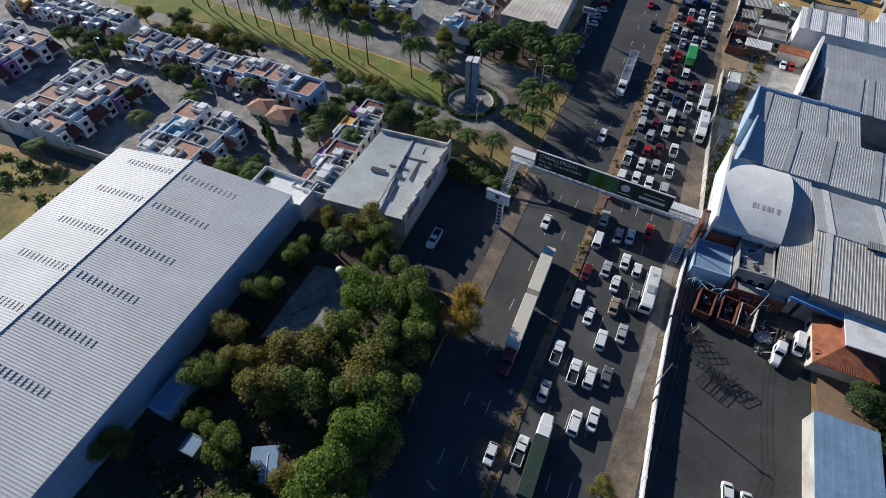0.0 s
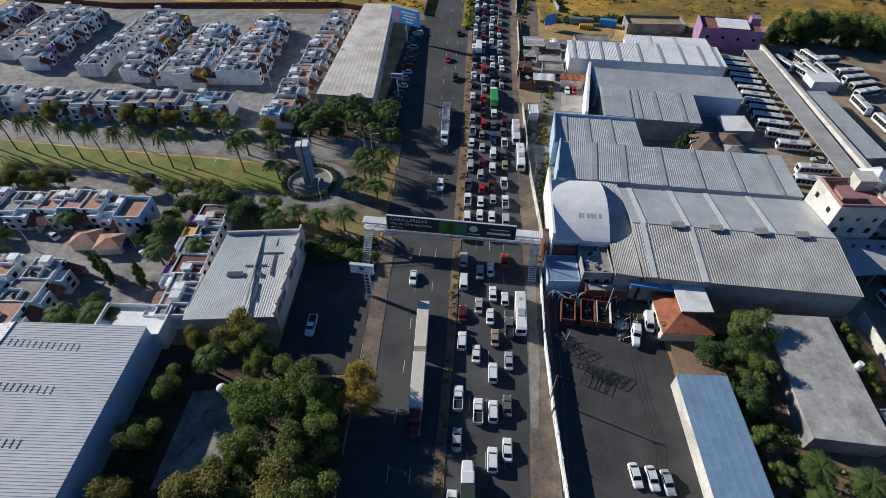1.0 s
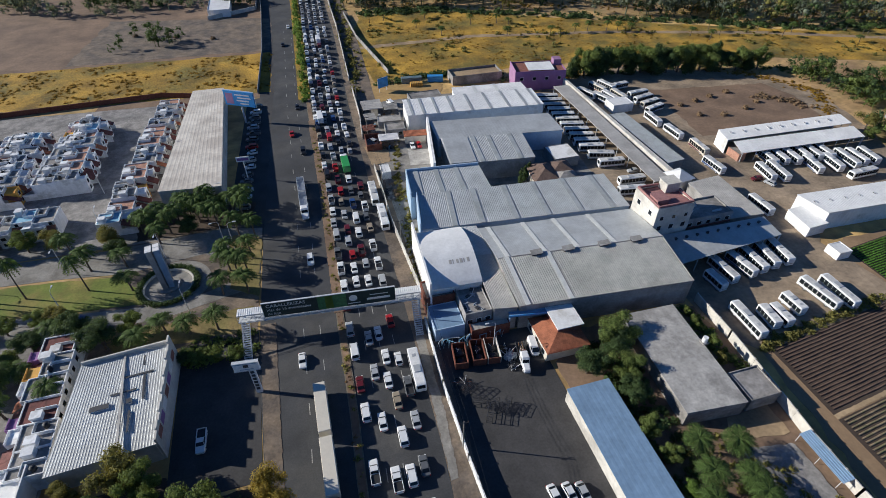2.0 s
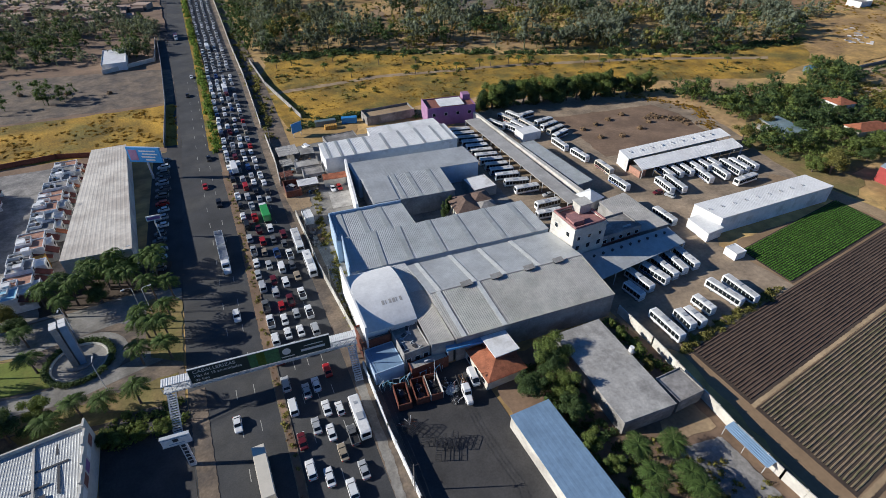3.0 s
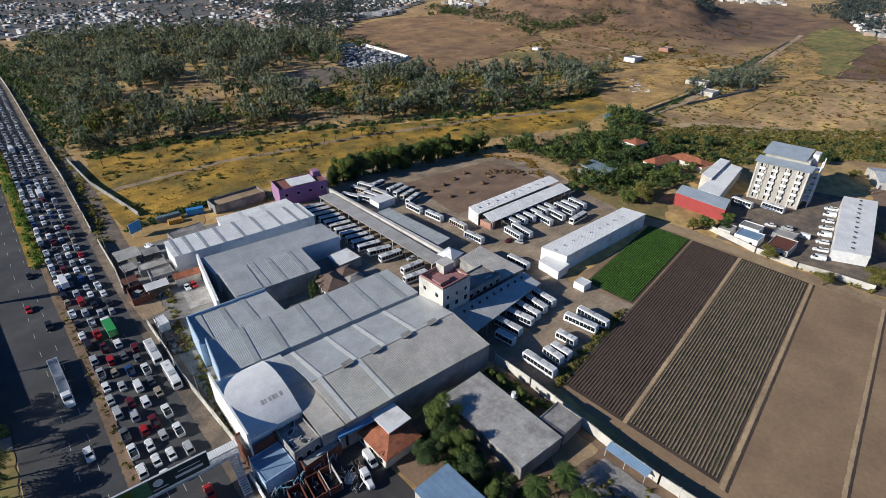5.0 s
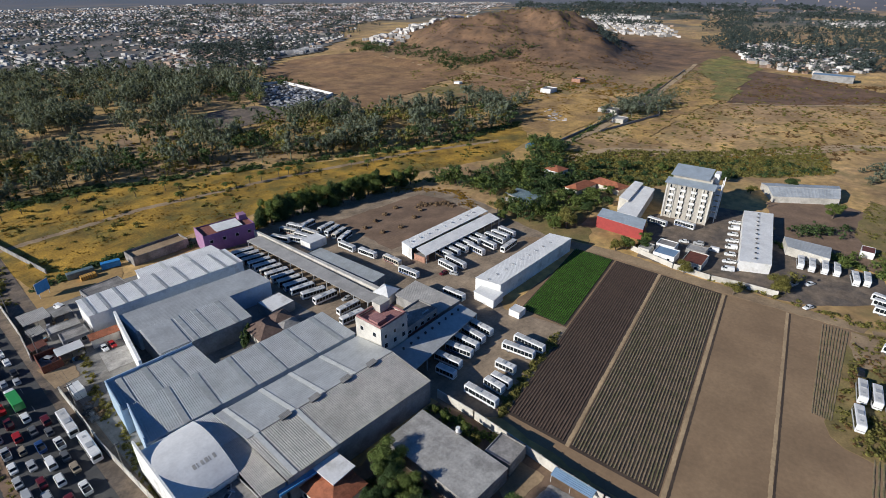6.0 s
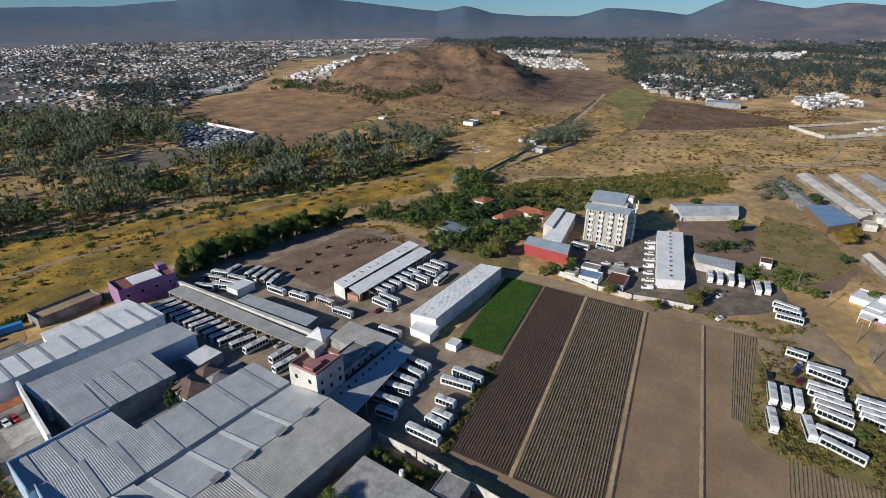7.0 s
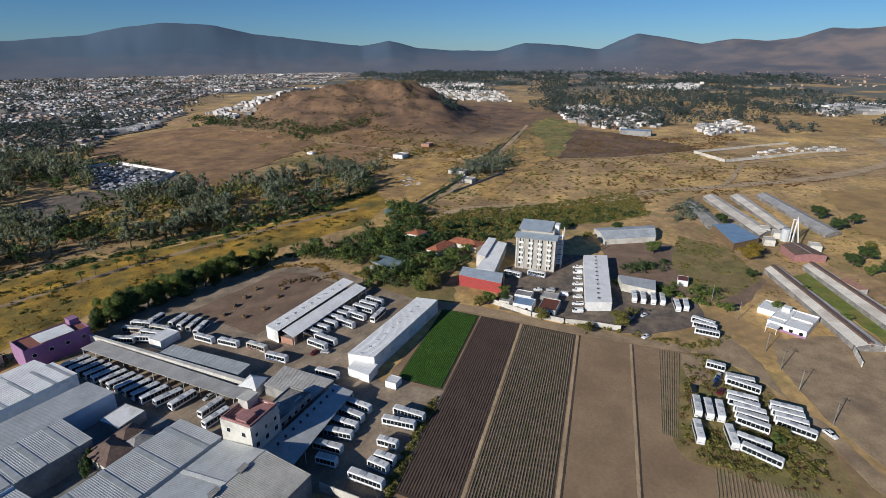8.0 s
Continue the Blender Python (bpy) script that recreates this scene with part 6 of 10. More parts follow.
scrub("median_shrubs", "row of small bright green trees along the median", along([(mid_x(y) - 1.3, y) for y in range(225, 850, 20)], 1.5), 620, "leaf_bright", 0.8, 1.7, 44, 0.18, 3, tall=1.3)
scrub("median_tufts", "dry grass and low bushes on the median", along([(mid_x(y), y) for y in range(0, 210, 15)], 0.7), 200, "brown_weed", 0.2, 0.45, 12, 0.5, 51, tall=0.6)
scrub("median_bushes", "low olive bushes on the median", along([(mid_x(y), y) for y in range(20, 210, 15)], 0.7), 120, "leaf_olive", 0.25, 0.7, 20, 0.4, 52, tall=0.8)
scrub("frontage_bushes", "olive weeds and bushes along the works frontage", along([(23.6, 100), (24.6, 112), (26.4, 128), (28, 150), (33, 180)], 1.6), 190, "leaf_olive", 0.3, 1.0, 20, 0.4, 53)
scrub("fence_bushes", "dark bushes along the yard fence", along([(36, 234), (75, 240), (100, 226), (126, 222), (222, 204), (262, 170)], 4.0), 260, "leaf_dark", 0.8, 2.0, 34, 0.3, 5)
scrub("field_edge_weeds", "yellow-green weeds at the field edge", along([(96, 56), (108, 58), (122, 59.5), (140, 62)], 1.3), 200, "leaf_olive", 0.35, 0.9, 24, 0.4, 6)
scrub("lot_weeds", "overgrown weeds between parked buses", within((143, -22), (150, -16), (206, -18), (208, -26), (190, -44), (164, -58), (146, -52)), 420, "leaf_olive", 0.3, 1.0, 22, 0.4, 7)
scrub("lot_thicket", "dense green thicket between parked buses", within((143, -24), (160, -24), (176, -44), (166, -56), (150, -58)), 70, "leaf_olive", 0.5, 1.4, 34, 0.3, 55)
scrub("lot_dry_weeds", "brown dry weeds in the bus lot", within((142, -20), (150, -16), (206, -18), (210, -28), (190, -46), (164, -60), (141, -60)), 700, "brown_weed", 0.3, 1.0, 10, 0.5, 56, tall=0.5, keep=9)
scrub("lot_bushes", "green and gold bushes in the weedy lot", within((143, -24), (160, -24), (164, -44), (150, -56)), 90, "leaf_olive", 0.5, 1.3, 24, 0.4, 8)
scrub("hotel_hedge", "row of low green trees behind a shed", along([(266, 16), (270, -4), (262, -14), (255, -40)], 3.0), 70, "leaf", 0.9, 2.0, 40, 0.3, 9)
scrub("roadside_bushes", "low bushes by the farm road", along([(213, 30), (215, 6), (212, -20), (225, -34)], 2.5), 90, "leaf_olive", 0.4, 1.2, 26, 0.4, 10)
scrub("grass_lot_bushes", "dark bushes and weeds in a rough grass lot", within((-150, 22), (-113, 22), (-113, 51), (-150, 49)), 90, "leaf_dark", 0.6, 1.9, 30, 0.3, 74, keep=14)
scrub("garden_shrubs", "dark shaded garden shrubs", within((-60, 0), (-22, 0), (-21, 52), (-37, 56), (-38, 30), (-52, 28), (-53, 56), (-58, 60)), 240, "leaf_dark", 0.6, 1.7, 36, 0.3, 12)
scrub("yard_shrubs", "shrubs and banana plants between sheds", within((56, 14), (63, 14), (65, 70), (56, 70)), 130, "leaf_dark", 0.6, 1.5, 34, 0.34, 13)
scrub("wall_shrubs", "bushes along a field wall", along([(86, 72), (87.5, 50)], 1.5), 50, "leaf", 0.5, 1.4, 34, 0.34, 14)
scrub("wall_weeds", "dry weeds under a field wall", within((58, 8), (86, 8), (86, 22), (72, 40), (60, 40)), 140, "leaf_olive", 0.4, 1.0, 24, 0.4, 15)
scrub("verge_bushes", "low planting beside the highway", within((-36, 88), (-20, 88), (-20, 96), (-36, 97)), 60, "leaf", 0.6, 1.2, 34, 0.34, 16)
scrub("stream_bushes", "dark bushes along the stream", along([(45, 344), (98, 338), (195, 290), (300, 240), (390, 230)], 5.0), 420, "leaf_dark", 1.0, 2.6, 30, 0.3, 17)
scrub("field_weeds", "tall yellow weeds and small green bushes", within((40, 240), (165, 236), (300, 195), (340, 200), (300, 234), (190, 284), (97, 330), (46, 338)), 3200, "dry_weed", 0.3, 0.9, 10, 0.5, 18, tall=0.3, keep=20)
scrub("field_bushes", "scattered green bushes in a weed field", within((40, 240), (165, 236), (300, 195), (340, 200), (300, 234), (190, 284), (97, 330), (46, 338)), 760, "leaf_olive", 0.4, 1.6, 20, 0.4, 19, keep=30)
for i in range(26):
    rng = random.Random(i)
    x, y = lerp((48, 332), (330, 222), i / 26)
    palm(x + rng.uniform(-14, 14), y + rng.uniform(-26, 2), rng.uniform(3.5, 6), 0.9, "palms in the weed field")


def woods(name, label, area, count, leaf, lo, hi, seed, leaves=110, size=0.8, keep=None, gap=0.0, wide=0.85, open_at=(0, 0, 0)):
    """A stand of trees, too many to count: loose crowns of many lobes on bare stems."""
    rng = random.Random(seed)
    far = leaf == "far_leaf"
    ts = clump_templates(seed, lambda r: [(r.gauss(0, 0.19), r.gauss(0, 0.19), r.uniform(0.26, 0.9), r.uniform(0.13, 0.25), r.uniform(0.1, 0.2)) for _ in range(5 if far else 8)], int(leaves * (1.2 if far else 2.1)), size * (0.05 if far else 0.042), True, 0.62 if far else 0.5, 5 if far else 6, 3 if far else 4)
    spots, tries = [], 0
    while len(spots) < count and tries < count * 6:
        tries += 1
        x, y = area(rng)
        if keep and noise.noise(Vector((x / keep, y / keep, seed % 3))) < gap:
            continue
        if math.dist((x, y), open_at[:2]) < open_at[2]:
            continue
        h = rng.uniform(lo, hi) * rng.choice((0.6, 0.8, 1.0, 1.0, 1.15))
        spots.append((x, y, height(x, y) - 0.2, h * wide * rng.uniform(0.7, 1.25), h))
    return mass(name, label, spots, ts, leaf, "woods")


LEFT_TREES = within((560, 800), (720, 830), (850, 1000), (1100, 1190), (1410, 1235), (1720, 1260), (2300, 1700), (1850, 2300), (1350, 2650), (760, 1900), (480, 1150))
BELT = within((42, 350), (98, 342), (150, 322), (195, 300), (252, 268), (300, 238), (384, 232), (425, 258), (410, 300), (350, 330), (330, 372), (262, 408), (215, 398), (180, 420), (60, 430))
PARK = within((60, 430), (180, 425), (222, 470), (285, 505), (300, 470), (345, 556), (404, 619), (330, 690), (200, 800), (60, 800))
woods("park_woods", "dense grey-green wood beyond the weed field", BELT, 300, "wood_leaf", 12, 21, 21, keep=30, gap=0.03, wide=0.8)
woods("park_woods_olive", "brownish thin trees in the wood", BELT, 170, "leaf_olive", 8, 15, 22, leaves=70, keep=26, gap=-0.05)
woods("park_woods_dark", "dark round trees in the wood", BELT, 130, "leaf_dark", 8, 14, 20, keep=40, gap=0.03, wide=1.0)
woods("deep_woods", "dense dark grey-green wood of a park", PARK, 720, "wood_leaf", 14, 23, 19, wide=0.8, keep=50, gap=-0.12, open_at=(130, 450, 40))
woods("deep_woods_olive", "brownish thin trees in a park", PARK, 200, "leaf_olive", 8, 13, 18, leaves=70, keep=34, gap=-0.05, open_at=(130, 450, 40))
scrub("wood_weeds", "dry yellow undergrowth between the trees", BELT, 2600, "dry_weed", 0.5, 1.5, 9, 0.5, 45, tall=0.4, keep=20)
scrub("wood_bushes", "low olive undergrowth between the trees", BELT, 500, "leaf_olive", 0.6, 1.8, 18, 0.4, 46, keep=24)
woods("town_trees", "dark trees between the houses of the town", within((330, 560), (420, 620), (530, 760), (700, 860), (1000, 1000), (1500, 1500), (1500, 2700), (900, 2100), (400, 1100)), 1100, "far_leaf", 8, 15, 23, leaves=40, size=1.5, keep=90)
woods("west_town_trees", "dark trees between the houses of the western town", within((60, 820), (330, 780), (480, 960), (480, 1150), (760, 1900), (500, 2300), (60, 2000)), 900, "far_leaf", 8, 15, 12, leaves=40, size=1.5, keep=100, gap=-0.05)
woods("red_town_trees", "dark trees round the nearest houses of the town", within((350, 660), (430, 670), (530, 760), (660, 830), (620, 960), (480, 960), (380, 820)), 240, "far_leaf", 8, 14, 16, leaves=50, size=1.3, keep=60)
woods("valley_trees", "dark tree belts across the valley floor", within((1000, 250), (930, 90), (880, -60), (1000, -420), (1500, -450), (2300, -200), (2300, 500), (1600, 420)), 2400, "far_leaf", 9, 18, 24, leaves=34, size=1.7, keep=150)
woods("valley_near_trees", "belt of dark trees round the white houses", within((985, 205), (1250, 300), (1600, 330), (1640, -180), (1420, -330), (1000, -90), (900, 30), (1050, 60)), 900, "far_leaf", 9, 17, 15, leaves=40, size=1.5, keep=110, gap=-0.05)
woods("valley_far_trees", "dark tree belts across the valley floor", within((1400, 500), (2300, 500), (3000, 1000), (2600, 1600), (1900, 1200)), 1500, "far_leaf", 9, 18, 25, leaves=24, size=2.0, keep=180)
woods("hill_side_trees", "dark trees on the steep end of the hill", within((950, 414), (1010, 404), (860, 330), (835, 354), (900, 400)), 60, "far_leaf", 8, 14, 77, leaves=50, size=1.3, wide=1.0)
woods("hill_scrub", "low brown scrub over the hill", within((660, 420), (700, 620), (900, 720), (1020, 620), (1010, 430), (880, 360), (760, 370)), 900, "leaf_olive", 1.6, 4.0, 78, leaves=14, size=1.8, wide=1.4, keep=60, gap=-0.1)
woods("plain_trees", "dark tree belts across the far plain", within((1750, 900), (2100, 1150), (2700, 1300), (3000, 500), (2900, -500), (2300, -600), (2100, -100), (2200, 400)), 1100, "far_leaf", 12, 22, 79, leaves=18, size=2.4, keep=260, gap=-0.05, wide=1.5)
woods("hill_foot_trees", "belt of trees at the foot of the hill", within((560, 440), (720, 400), (720, 420), (580, 480)), 90, "leaf_dark", 5, 9, 26, leaves=60, size=1.0, wide=1.1)
woods("lane_trees", "trees along a lane among ruins", within((460, 180), (600, 150), (640, 190), (480, 200)), 46, "wood_leaf", 5, 10, 27, leaves=60, size=0.8)
woods("grove", "grey-green grove by the pasture", within((400, 250), (470, 270), (480, 330), (410, 330)), 90, "wood_leaf", 7, 13, 28, leaves=80, size=0.9)
woods("highway_woods", "dark trees beyond the highway wall", within((46, 350), (60, 350), (62, 760), (48, 760)), 120, "wood_leaf", 8, 14, 29)
woods("left_woods", "trees behind the plots left of the highway", within((-10, 372), (-120, 382), (-260, 420), (-260, 620), (-10, 560)), 520, "wood_leaf", 7, 13, 30, keep=40, gap=-0.12)
woods("corner_trees", "dark trees round the plots left of the highway", within((-14, 380), (-16, 470), (-120, 480), (-130, 400)), 150, "leaf_dark", 6, 11, 14, keep=30, gap=-0.1)
woods("wayside_trees", "tall dark trees between the highway wall and the wood", within((36, 350), (52, 348), (70, 420), (60, 760), (44, 760)), 190, "leaf_dark", 8, 13, 13)
woods("plot_trees", "a few tall dark trees in the bare plot", within((-90, 312), (-55, 308), (-55, 340), (-90, 350)), 12, "leaf_dark", 8, 12, 31)
scrub("hill_scrub", "brown scrub on the hill slopes", within((560, 300), (760, 250), (1000, 330), (1150, 560), (900, 760), (640, 620)), 4000, "brown_weed", 0.6, 2.2, 14, 0.3, 32, tall=0.5, keep=40)
scrub("pasture_scrub", "low scrub across the dry pasture", within((380, 90), (620, -120), (760, -100), (800, 120), (620, 220), (480, 170), (400, 150)), 2400, "leaf_olive", 0.4, 1.8, 14, 0.35, 33, tall=0.5, keep=35)
scrub("dark_scrub", "dark brown scrub across the far pasture", within((640, 130), (820, 60), (860, -90), (700, -60), (640, 20)), 3600, "brown_weed", 0.6, 2.0, 12, 0.32, 34, tall=0.4, keep=40)
scrub("gold_scrub", "yellow dry weeds across the pasture", within((300, 150), (420, 60), (620, -100), (760, -60), (760, 200), (560, 280), (430, 230)), 1800, "dry_weed", 0.5, 1.6, 12, 0.35, 35, tall=0.3, keep=30)
scrub("pasture_tufts", "brown and ochre tufts over the near pasture", within((390, 210), (470, 190), (620, 200), (640, 290), (520, 300), (430, 260)), 2600, "dry_weed", 0.5, 1.6, 9, 0.5, 47, tall=0.4, keep=22)
scrub("pasture_bushes", "olive bushes dotted over the pasture", within((420, 370), (505, 350), (440, 310), (600, 200), (700, 220), (620, 330), (560, 420)), 500, "leaf_olive", 0.8, 2.4, 18, 0.42, 48, keep=36)
scrub("track_bushes", "dark bushes along the pasture track", along([(300, 150), (361, 130), (406, 66), (489, -18)], 6), 220, "leaf_olive", 0.6, 1.9, 20, 0.4, 49)
scrub("right_scrub", "olive scrub across the eastern pasture", within((420, 20), (520, -90), (620, -180), (640, -120), (600, -40), (480, 60)), 1500, "brown_weed", 0.5, 1.8, 10, 0.48, 50, tall=0.45, keep=24)
scrub("hotel_scrub", "green and olive thicket behind the hotel", within((262, 120), (330, 70), (400, 20), (420, 60), (360, 130), (320, 160)), 420, "leaf_olive", 0.8, 2.6, 40, 0.26, 36)
scrub("hotel_thicket", "green thicket behind the hotel", within((255, 120), (330, 70), (400, 10), (405, 40), (350, 110), (310, 160)), 260, "leaf_dark", 1.0, 2.8, 44, 0.26, 37)
scrub("verge_scrub", "dry grass and bushes beside the highway wall", along([(27, 230), (32, 320), (36, 420)], 4), 160, "leaf_olive", 0.5, 1.6, 20, 0.4, 38)
scrub("plot_grass", "dry grass tufts in the field behind the fence", within((-160, 258), (-12, 246), (-10, 290), (-180, 298)), 1500, "dry_weed", 0.4, 1.2, 9, 0.5, 39, tall=0.35, keep=14)
scrub("bare_field_weeds", "ochre weeds over the pasture beyond the wood", within((430, 300), (560, 300), (700, 330), (660, 440), (520, 420)), 2500, "brown_weed", 0.5, 1.6, 8, 0.5, 40, tall=0.35, keep=40)
scrub("lane_weeds", "ochre weeds along the dirt lane", along([(340, 165), (480, 160), (640, 170), (800, 200)], 22), 1600, "leaf_olive", 0.5, 1.8, 12, 0.35, 42, tall=0.4, keep=20)
scrub("farm_weeds", "low ochre and green weeds round the farm sheds", within((262, -60), (320, -40), (400, -20), (520, -60), (560, -140), (400, -150), (300, -130)), 3000, "leaf_olive", 0.3, 1.0, 9, 0.5, 43, tall=0.35, keep=16)
scrub("yard_edge_weeds", "dry weeds at the edge of the bus yard", along([(212, 150), (226, 172), (212, 196), (165, 228), (120, 216)], 4), 400, "dry_weed", 0.3, 1.0, 10, 0.5, 44, tall=0.5)
woods("hotel_belt", "dense belt of green trees behind the bus yard", within((214, 128), (232, 160), (228, 200), (262, 178), (300, 168), (345, 196), (350, 170), (318, 150), (292, 140), (262, 148), (240, 120), (222, 108)), 130, "leaf", 5, 9, 11, leaves=130, size=0.9, wide=1.1, open_at=(236, 136, 15))
woods("hotel_belt_dark", "dark trees in the belt behind the bus yard", within((214, 128), (232, 160), (228, 200), (262, 178), (300, 168), (345, 196), (350, 170), (318, 150), (292, 140), (262, 148), (240, 120), (222, 108)), 90, "leaf_dark", 6, 11, 10, leaves=130, size=0.9, wide=1.0, open_at=(236, 136, 15))
scrub("thicket_weeds", "dense olive and gold weeds behind the hotel", within((338, 166), (356, 110), (384, 98), (420, 62), (470, 22), (400, 6), (372, 30), (352, 60), (300, 90), (296, 128)), 2600, "leaf_olive", 0.5, 1.5, 12, 0.34, 65, tall=0.8)
scrub("thicket_gold", "golden dry weeds in the thicket behind the hotel", within((338, 166), (356, 110), (384, 98), (420, 62), (470, 22), (400, 6), (372, 30), (352, 60), (300, 90), (296, 128)), 1500, "dry_weed", 0.4, 1.2, 10, 0.36, 66, tall=0.9, keep=14)
scrub("lane_hedge", "dark hedge bushes along the lane walls", along([(354, 167), (490, 184), (650, 198)], 2.0), 240, "leaf_dark", 0.7, 1.8, 22, 0.3, 67, tall=0.9)
woods("field_hedge", "dark tree belt along the far edge of the pasture", within((664, 760), (645, 600), (632, 475), (588, 441), (577, 524), (590, 560), (600, 690)), 330, "leaf_dark", 4, 8, 68, leaves=50, size=1.1, wide=1.1, keep=40, gap=-0.15)
woods("lot_trees", "dark round trees round the vehicle lot", within((335, 600), (380, 560), (384, 490), (345, 560), (290, 470), (272, 440), (262, 470), (300, 560)), 60, "leaf_dark", 7, 12, 69, leaves=80, size=0.9, wide=1.1)
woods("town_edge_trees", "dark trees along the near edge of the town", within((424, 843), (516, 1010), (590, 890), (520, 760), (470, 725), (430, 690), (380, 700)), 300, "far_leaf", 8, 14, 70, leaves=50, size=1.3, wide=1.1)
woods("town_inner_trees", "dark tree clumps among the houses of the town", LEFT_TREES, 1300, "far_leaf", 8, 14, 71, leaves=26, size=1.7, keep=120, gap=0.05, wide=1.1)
woods("garden_grove", "dense green trees in the garden by the red building", within((214, 106), (228, 101), (246, 99), (262, 97), (268, 108), (262, 122), (247, 122), (226, 122), (216, 118)), 46, "leaf", 4, 8, 75, leaves=120, size=0.9, wide=1.15)
woods("garden_grove_dark", "dark trees in the garden by the red building", within((214, 112), (226, 122), (247, 122), (264, 124), (280, 126), (292, 122), (290, 146), (262, 148), (246, 142), (226, 146), (216, 132)), 60, "leaf_dark", 5, 9, 76, leaves=120, size=0.9, wide=1.1, open_at=(236, 134, 11))
woods("hotel_row_trees", "row of dark green trees behind a shed", within((289, 15), (304, -8), (292, -11), (278, 12)), 22, "leaf_dark", 4, 6, 80, leaves=120, size=0.9, wide=1.1)
woods("bus_lot_trees", "green trees along the edge of a bus lot", within((272, -8), (278, -24), (268, -36), (261, -34), (263, -20), (265, -8)), 22, "leaf", 3, 5, 81, leaves=120, size=0.9, wide=1.2)
woods("gate_trees", "grey half-bare trees by the yard gate", within((230, 12), (233, 4), (219, 2), (217, 10)), 7, "leaf_olive", 4, 7, 82, leaves=90, size=0.9, wide=1.0)
woods("meadow_trees", "dark trees at the edge of the meadow", within((414, -5), (450, -28), (405, -31), (382, -12)), 34, "wood_leaf", 4, 8, 83, leaves=90, size=0.9, wide=1.1)
woods("compound_grove", "tall dark trees in the walled compound", within((553, 193), (566, 164), (537, 146), (470, 150), (450, 164), (500, 186)), 46, "wood_leaf", 8, 13, 72, wide=1.0)
woods("compound_trees", "dark trees in the walled compound by the lane", within((420, 172), (500, 154), (540, 172), (520, 193), (450, 190)), 34, "wood_leaf", 6, 11, 9, wide=1.0)


# ---- built things ----
def windows(ob, wall, n, z0, z1, w, frame_mat="white", plain=False):
    """n windows along a wall (x0, y0, x1, y1), each with a frame and a pane, facing to the right of the way along it."""
    x0, y0, x1, y1 = wall
    L = math.hypot(x1 - x0, y1 - y0)
    ux, uy = (x1 - x0) / L, (y1 - y0) / L
    nx, ny = uy, -ux
    for i in range(n):
        c = L * (i + 0.5) / n
        P = lambda s, d, z: (x0 + ux * s + nx * d, y0 + uy * s + ny * d, z)
        bm = bmesh.new()
        for s0, s1, a, b in ((c - w / 2 - 0.08, c + w / 2 + 0.08, z0 - 0.08, z1 + 0.08),):
            vs = [bm.verts.new(P(s, d, z)) for d in (0.0, 0.05) for s, z in ((s0, a), (s1, a), (s1, b), (s0, b))]
            for ids in ((4, 5, 6, 7), (0, 1, 5, 4), (1, 2, 6, 5), (2, 3, 7, 6), (3, 0, 4, 7)):
                bm.faces.new([vs[k] for k in ids])
        pane_pts = (P(c - w / 2, 0.06, z0), P(c + w / 2, 0.06, z0), P(c + w / 2, 0.06, z1), P(c - w / 2, 0.06, z1))
        if plain:
            bm.faces.new([bm.verts.new(p) for p in pane_pts]).material_index = 1
            part("window", bm, [M[frame_mat], M["glass"]], ob)
            continue
        win = part("window", bm, M[frame_mat], ob)
        part("pane", quad_bm(P(c - w / 2, 0.06, z0), P(c + w / 2, 0.06, z0), P(c + w / 2, 0.06, z1), P(c - w / 2, 0.06, z1)), M["glass"], win)


def block(name, label, x0, x1, y0, y1, h, wall="pale_wall", roof="old_concrete", parapet=0.5, category="building", win=(), group="", rz=0.0, base=0.0):
    """A flat-roofed block with a parapet; win: rows (side, count, sill, head, width)."""
    cx, cy, a, b = (x0 + x1) / 2, (y0 + y1) / 2, (x1 - x0) / 2, (y1 - y0) / 2
    ob = thing(name, cx, cy, base, rz, label, category, group)
    part("wall", wall_ring([(-a, -b), (a, -b), (a, b), (-a, b)], 0, [h + parapet] * 4, 0.22), M[wall], ob)
    part("roof", boxes((-a + 0.2, a - 0.2, -b + 0.2, b - 0.2, h - 0.3, h)), M[roof], ob)
    sides = dict(s=(-a, -b, a, -b), e=(a, -b, a, b), n=(a, b, -a, b), w=(-a, b, -a, -b))
    for side, n, z0, z1, w in win:
        windows(ob, sides[side], n, z0, z1, w)
    return ob


def hip_roof(ob, a, b, z0, z1, material, cx=0.0, cy=0.0, over=0.5, name="roof"):
    bm = bmesh.new()
    a, b = a + over, b + over
    r = abs(a - b)
    e = [bm.verts.new((cx + x, cy + y, z0)) for x, y in ((-a, -b), (a, -b), (a, b), (-a, b))]
    p, q = ((-r, 0), (r, 0)) if a > b else ((0, -r), (0, r))
    t = [bm.verts.new((cx + p[0], cy + p[1], z1)), bm.verts.new((cx + q[0] + 0.01, cy + q[1] + 0.01, z1))]
    if a > b:
        fs = ((e[0], e[1], t[1], t[0]), (e[2], e[3], t[0], t[1]), (e[1], e[2], t[1]), (e[3], e[0], t[0]))
    else:
        fs = ((e[1], e[2], t[1], t[0]), (e[3], e[0], t[0], t[1]), (e[0], e[1], t[0]), (e[2], e[3], t[1]))
    for f in fs:
        bm.faces.new(f)
    bm.faces.new(e[::-1])
    part(name, bm, M[material], ob)


def tank(ob, x, y, z, r=0.55):
    bm = bmesh.new()
    bar(bm, (x, y, z), (x, y, z + 1.0), r, 10)
    bar(bm, (x, y, z + 1.0), (x, y, z + 1.25), r, 10, r * 0.3)
    part("water_tank", bm, M["black"], ob, "black plastic water tank")


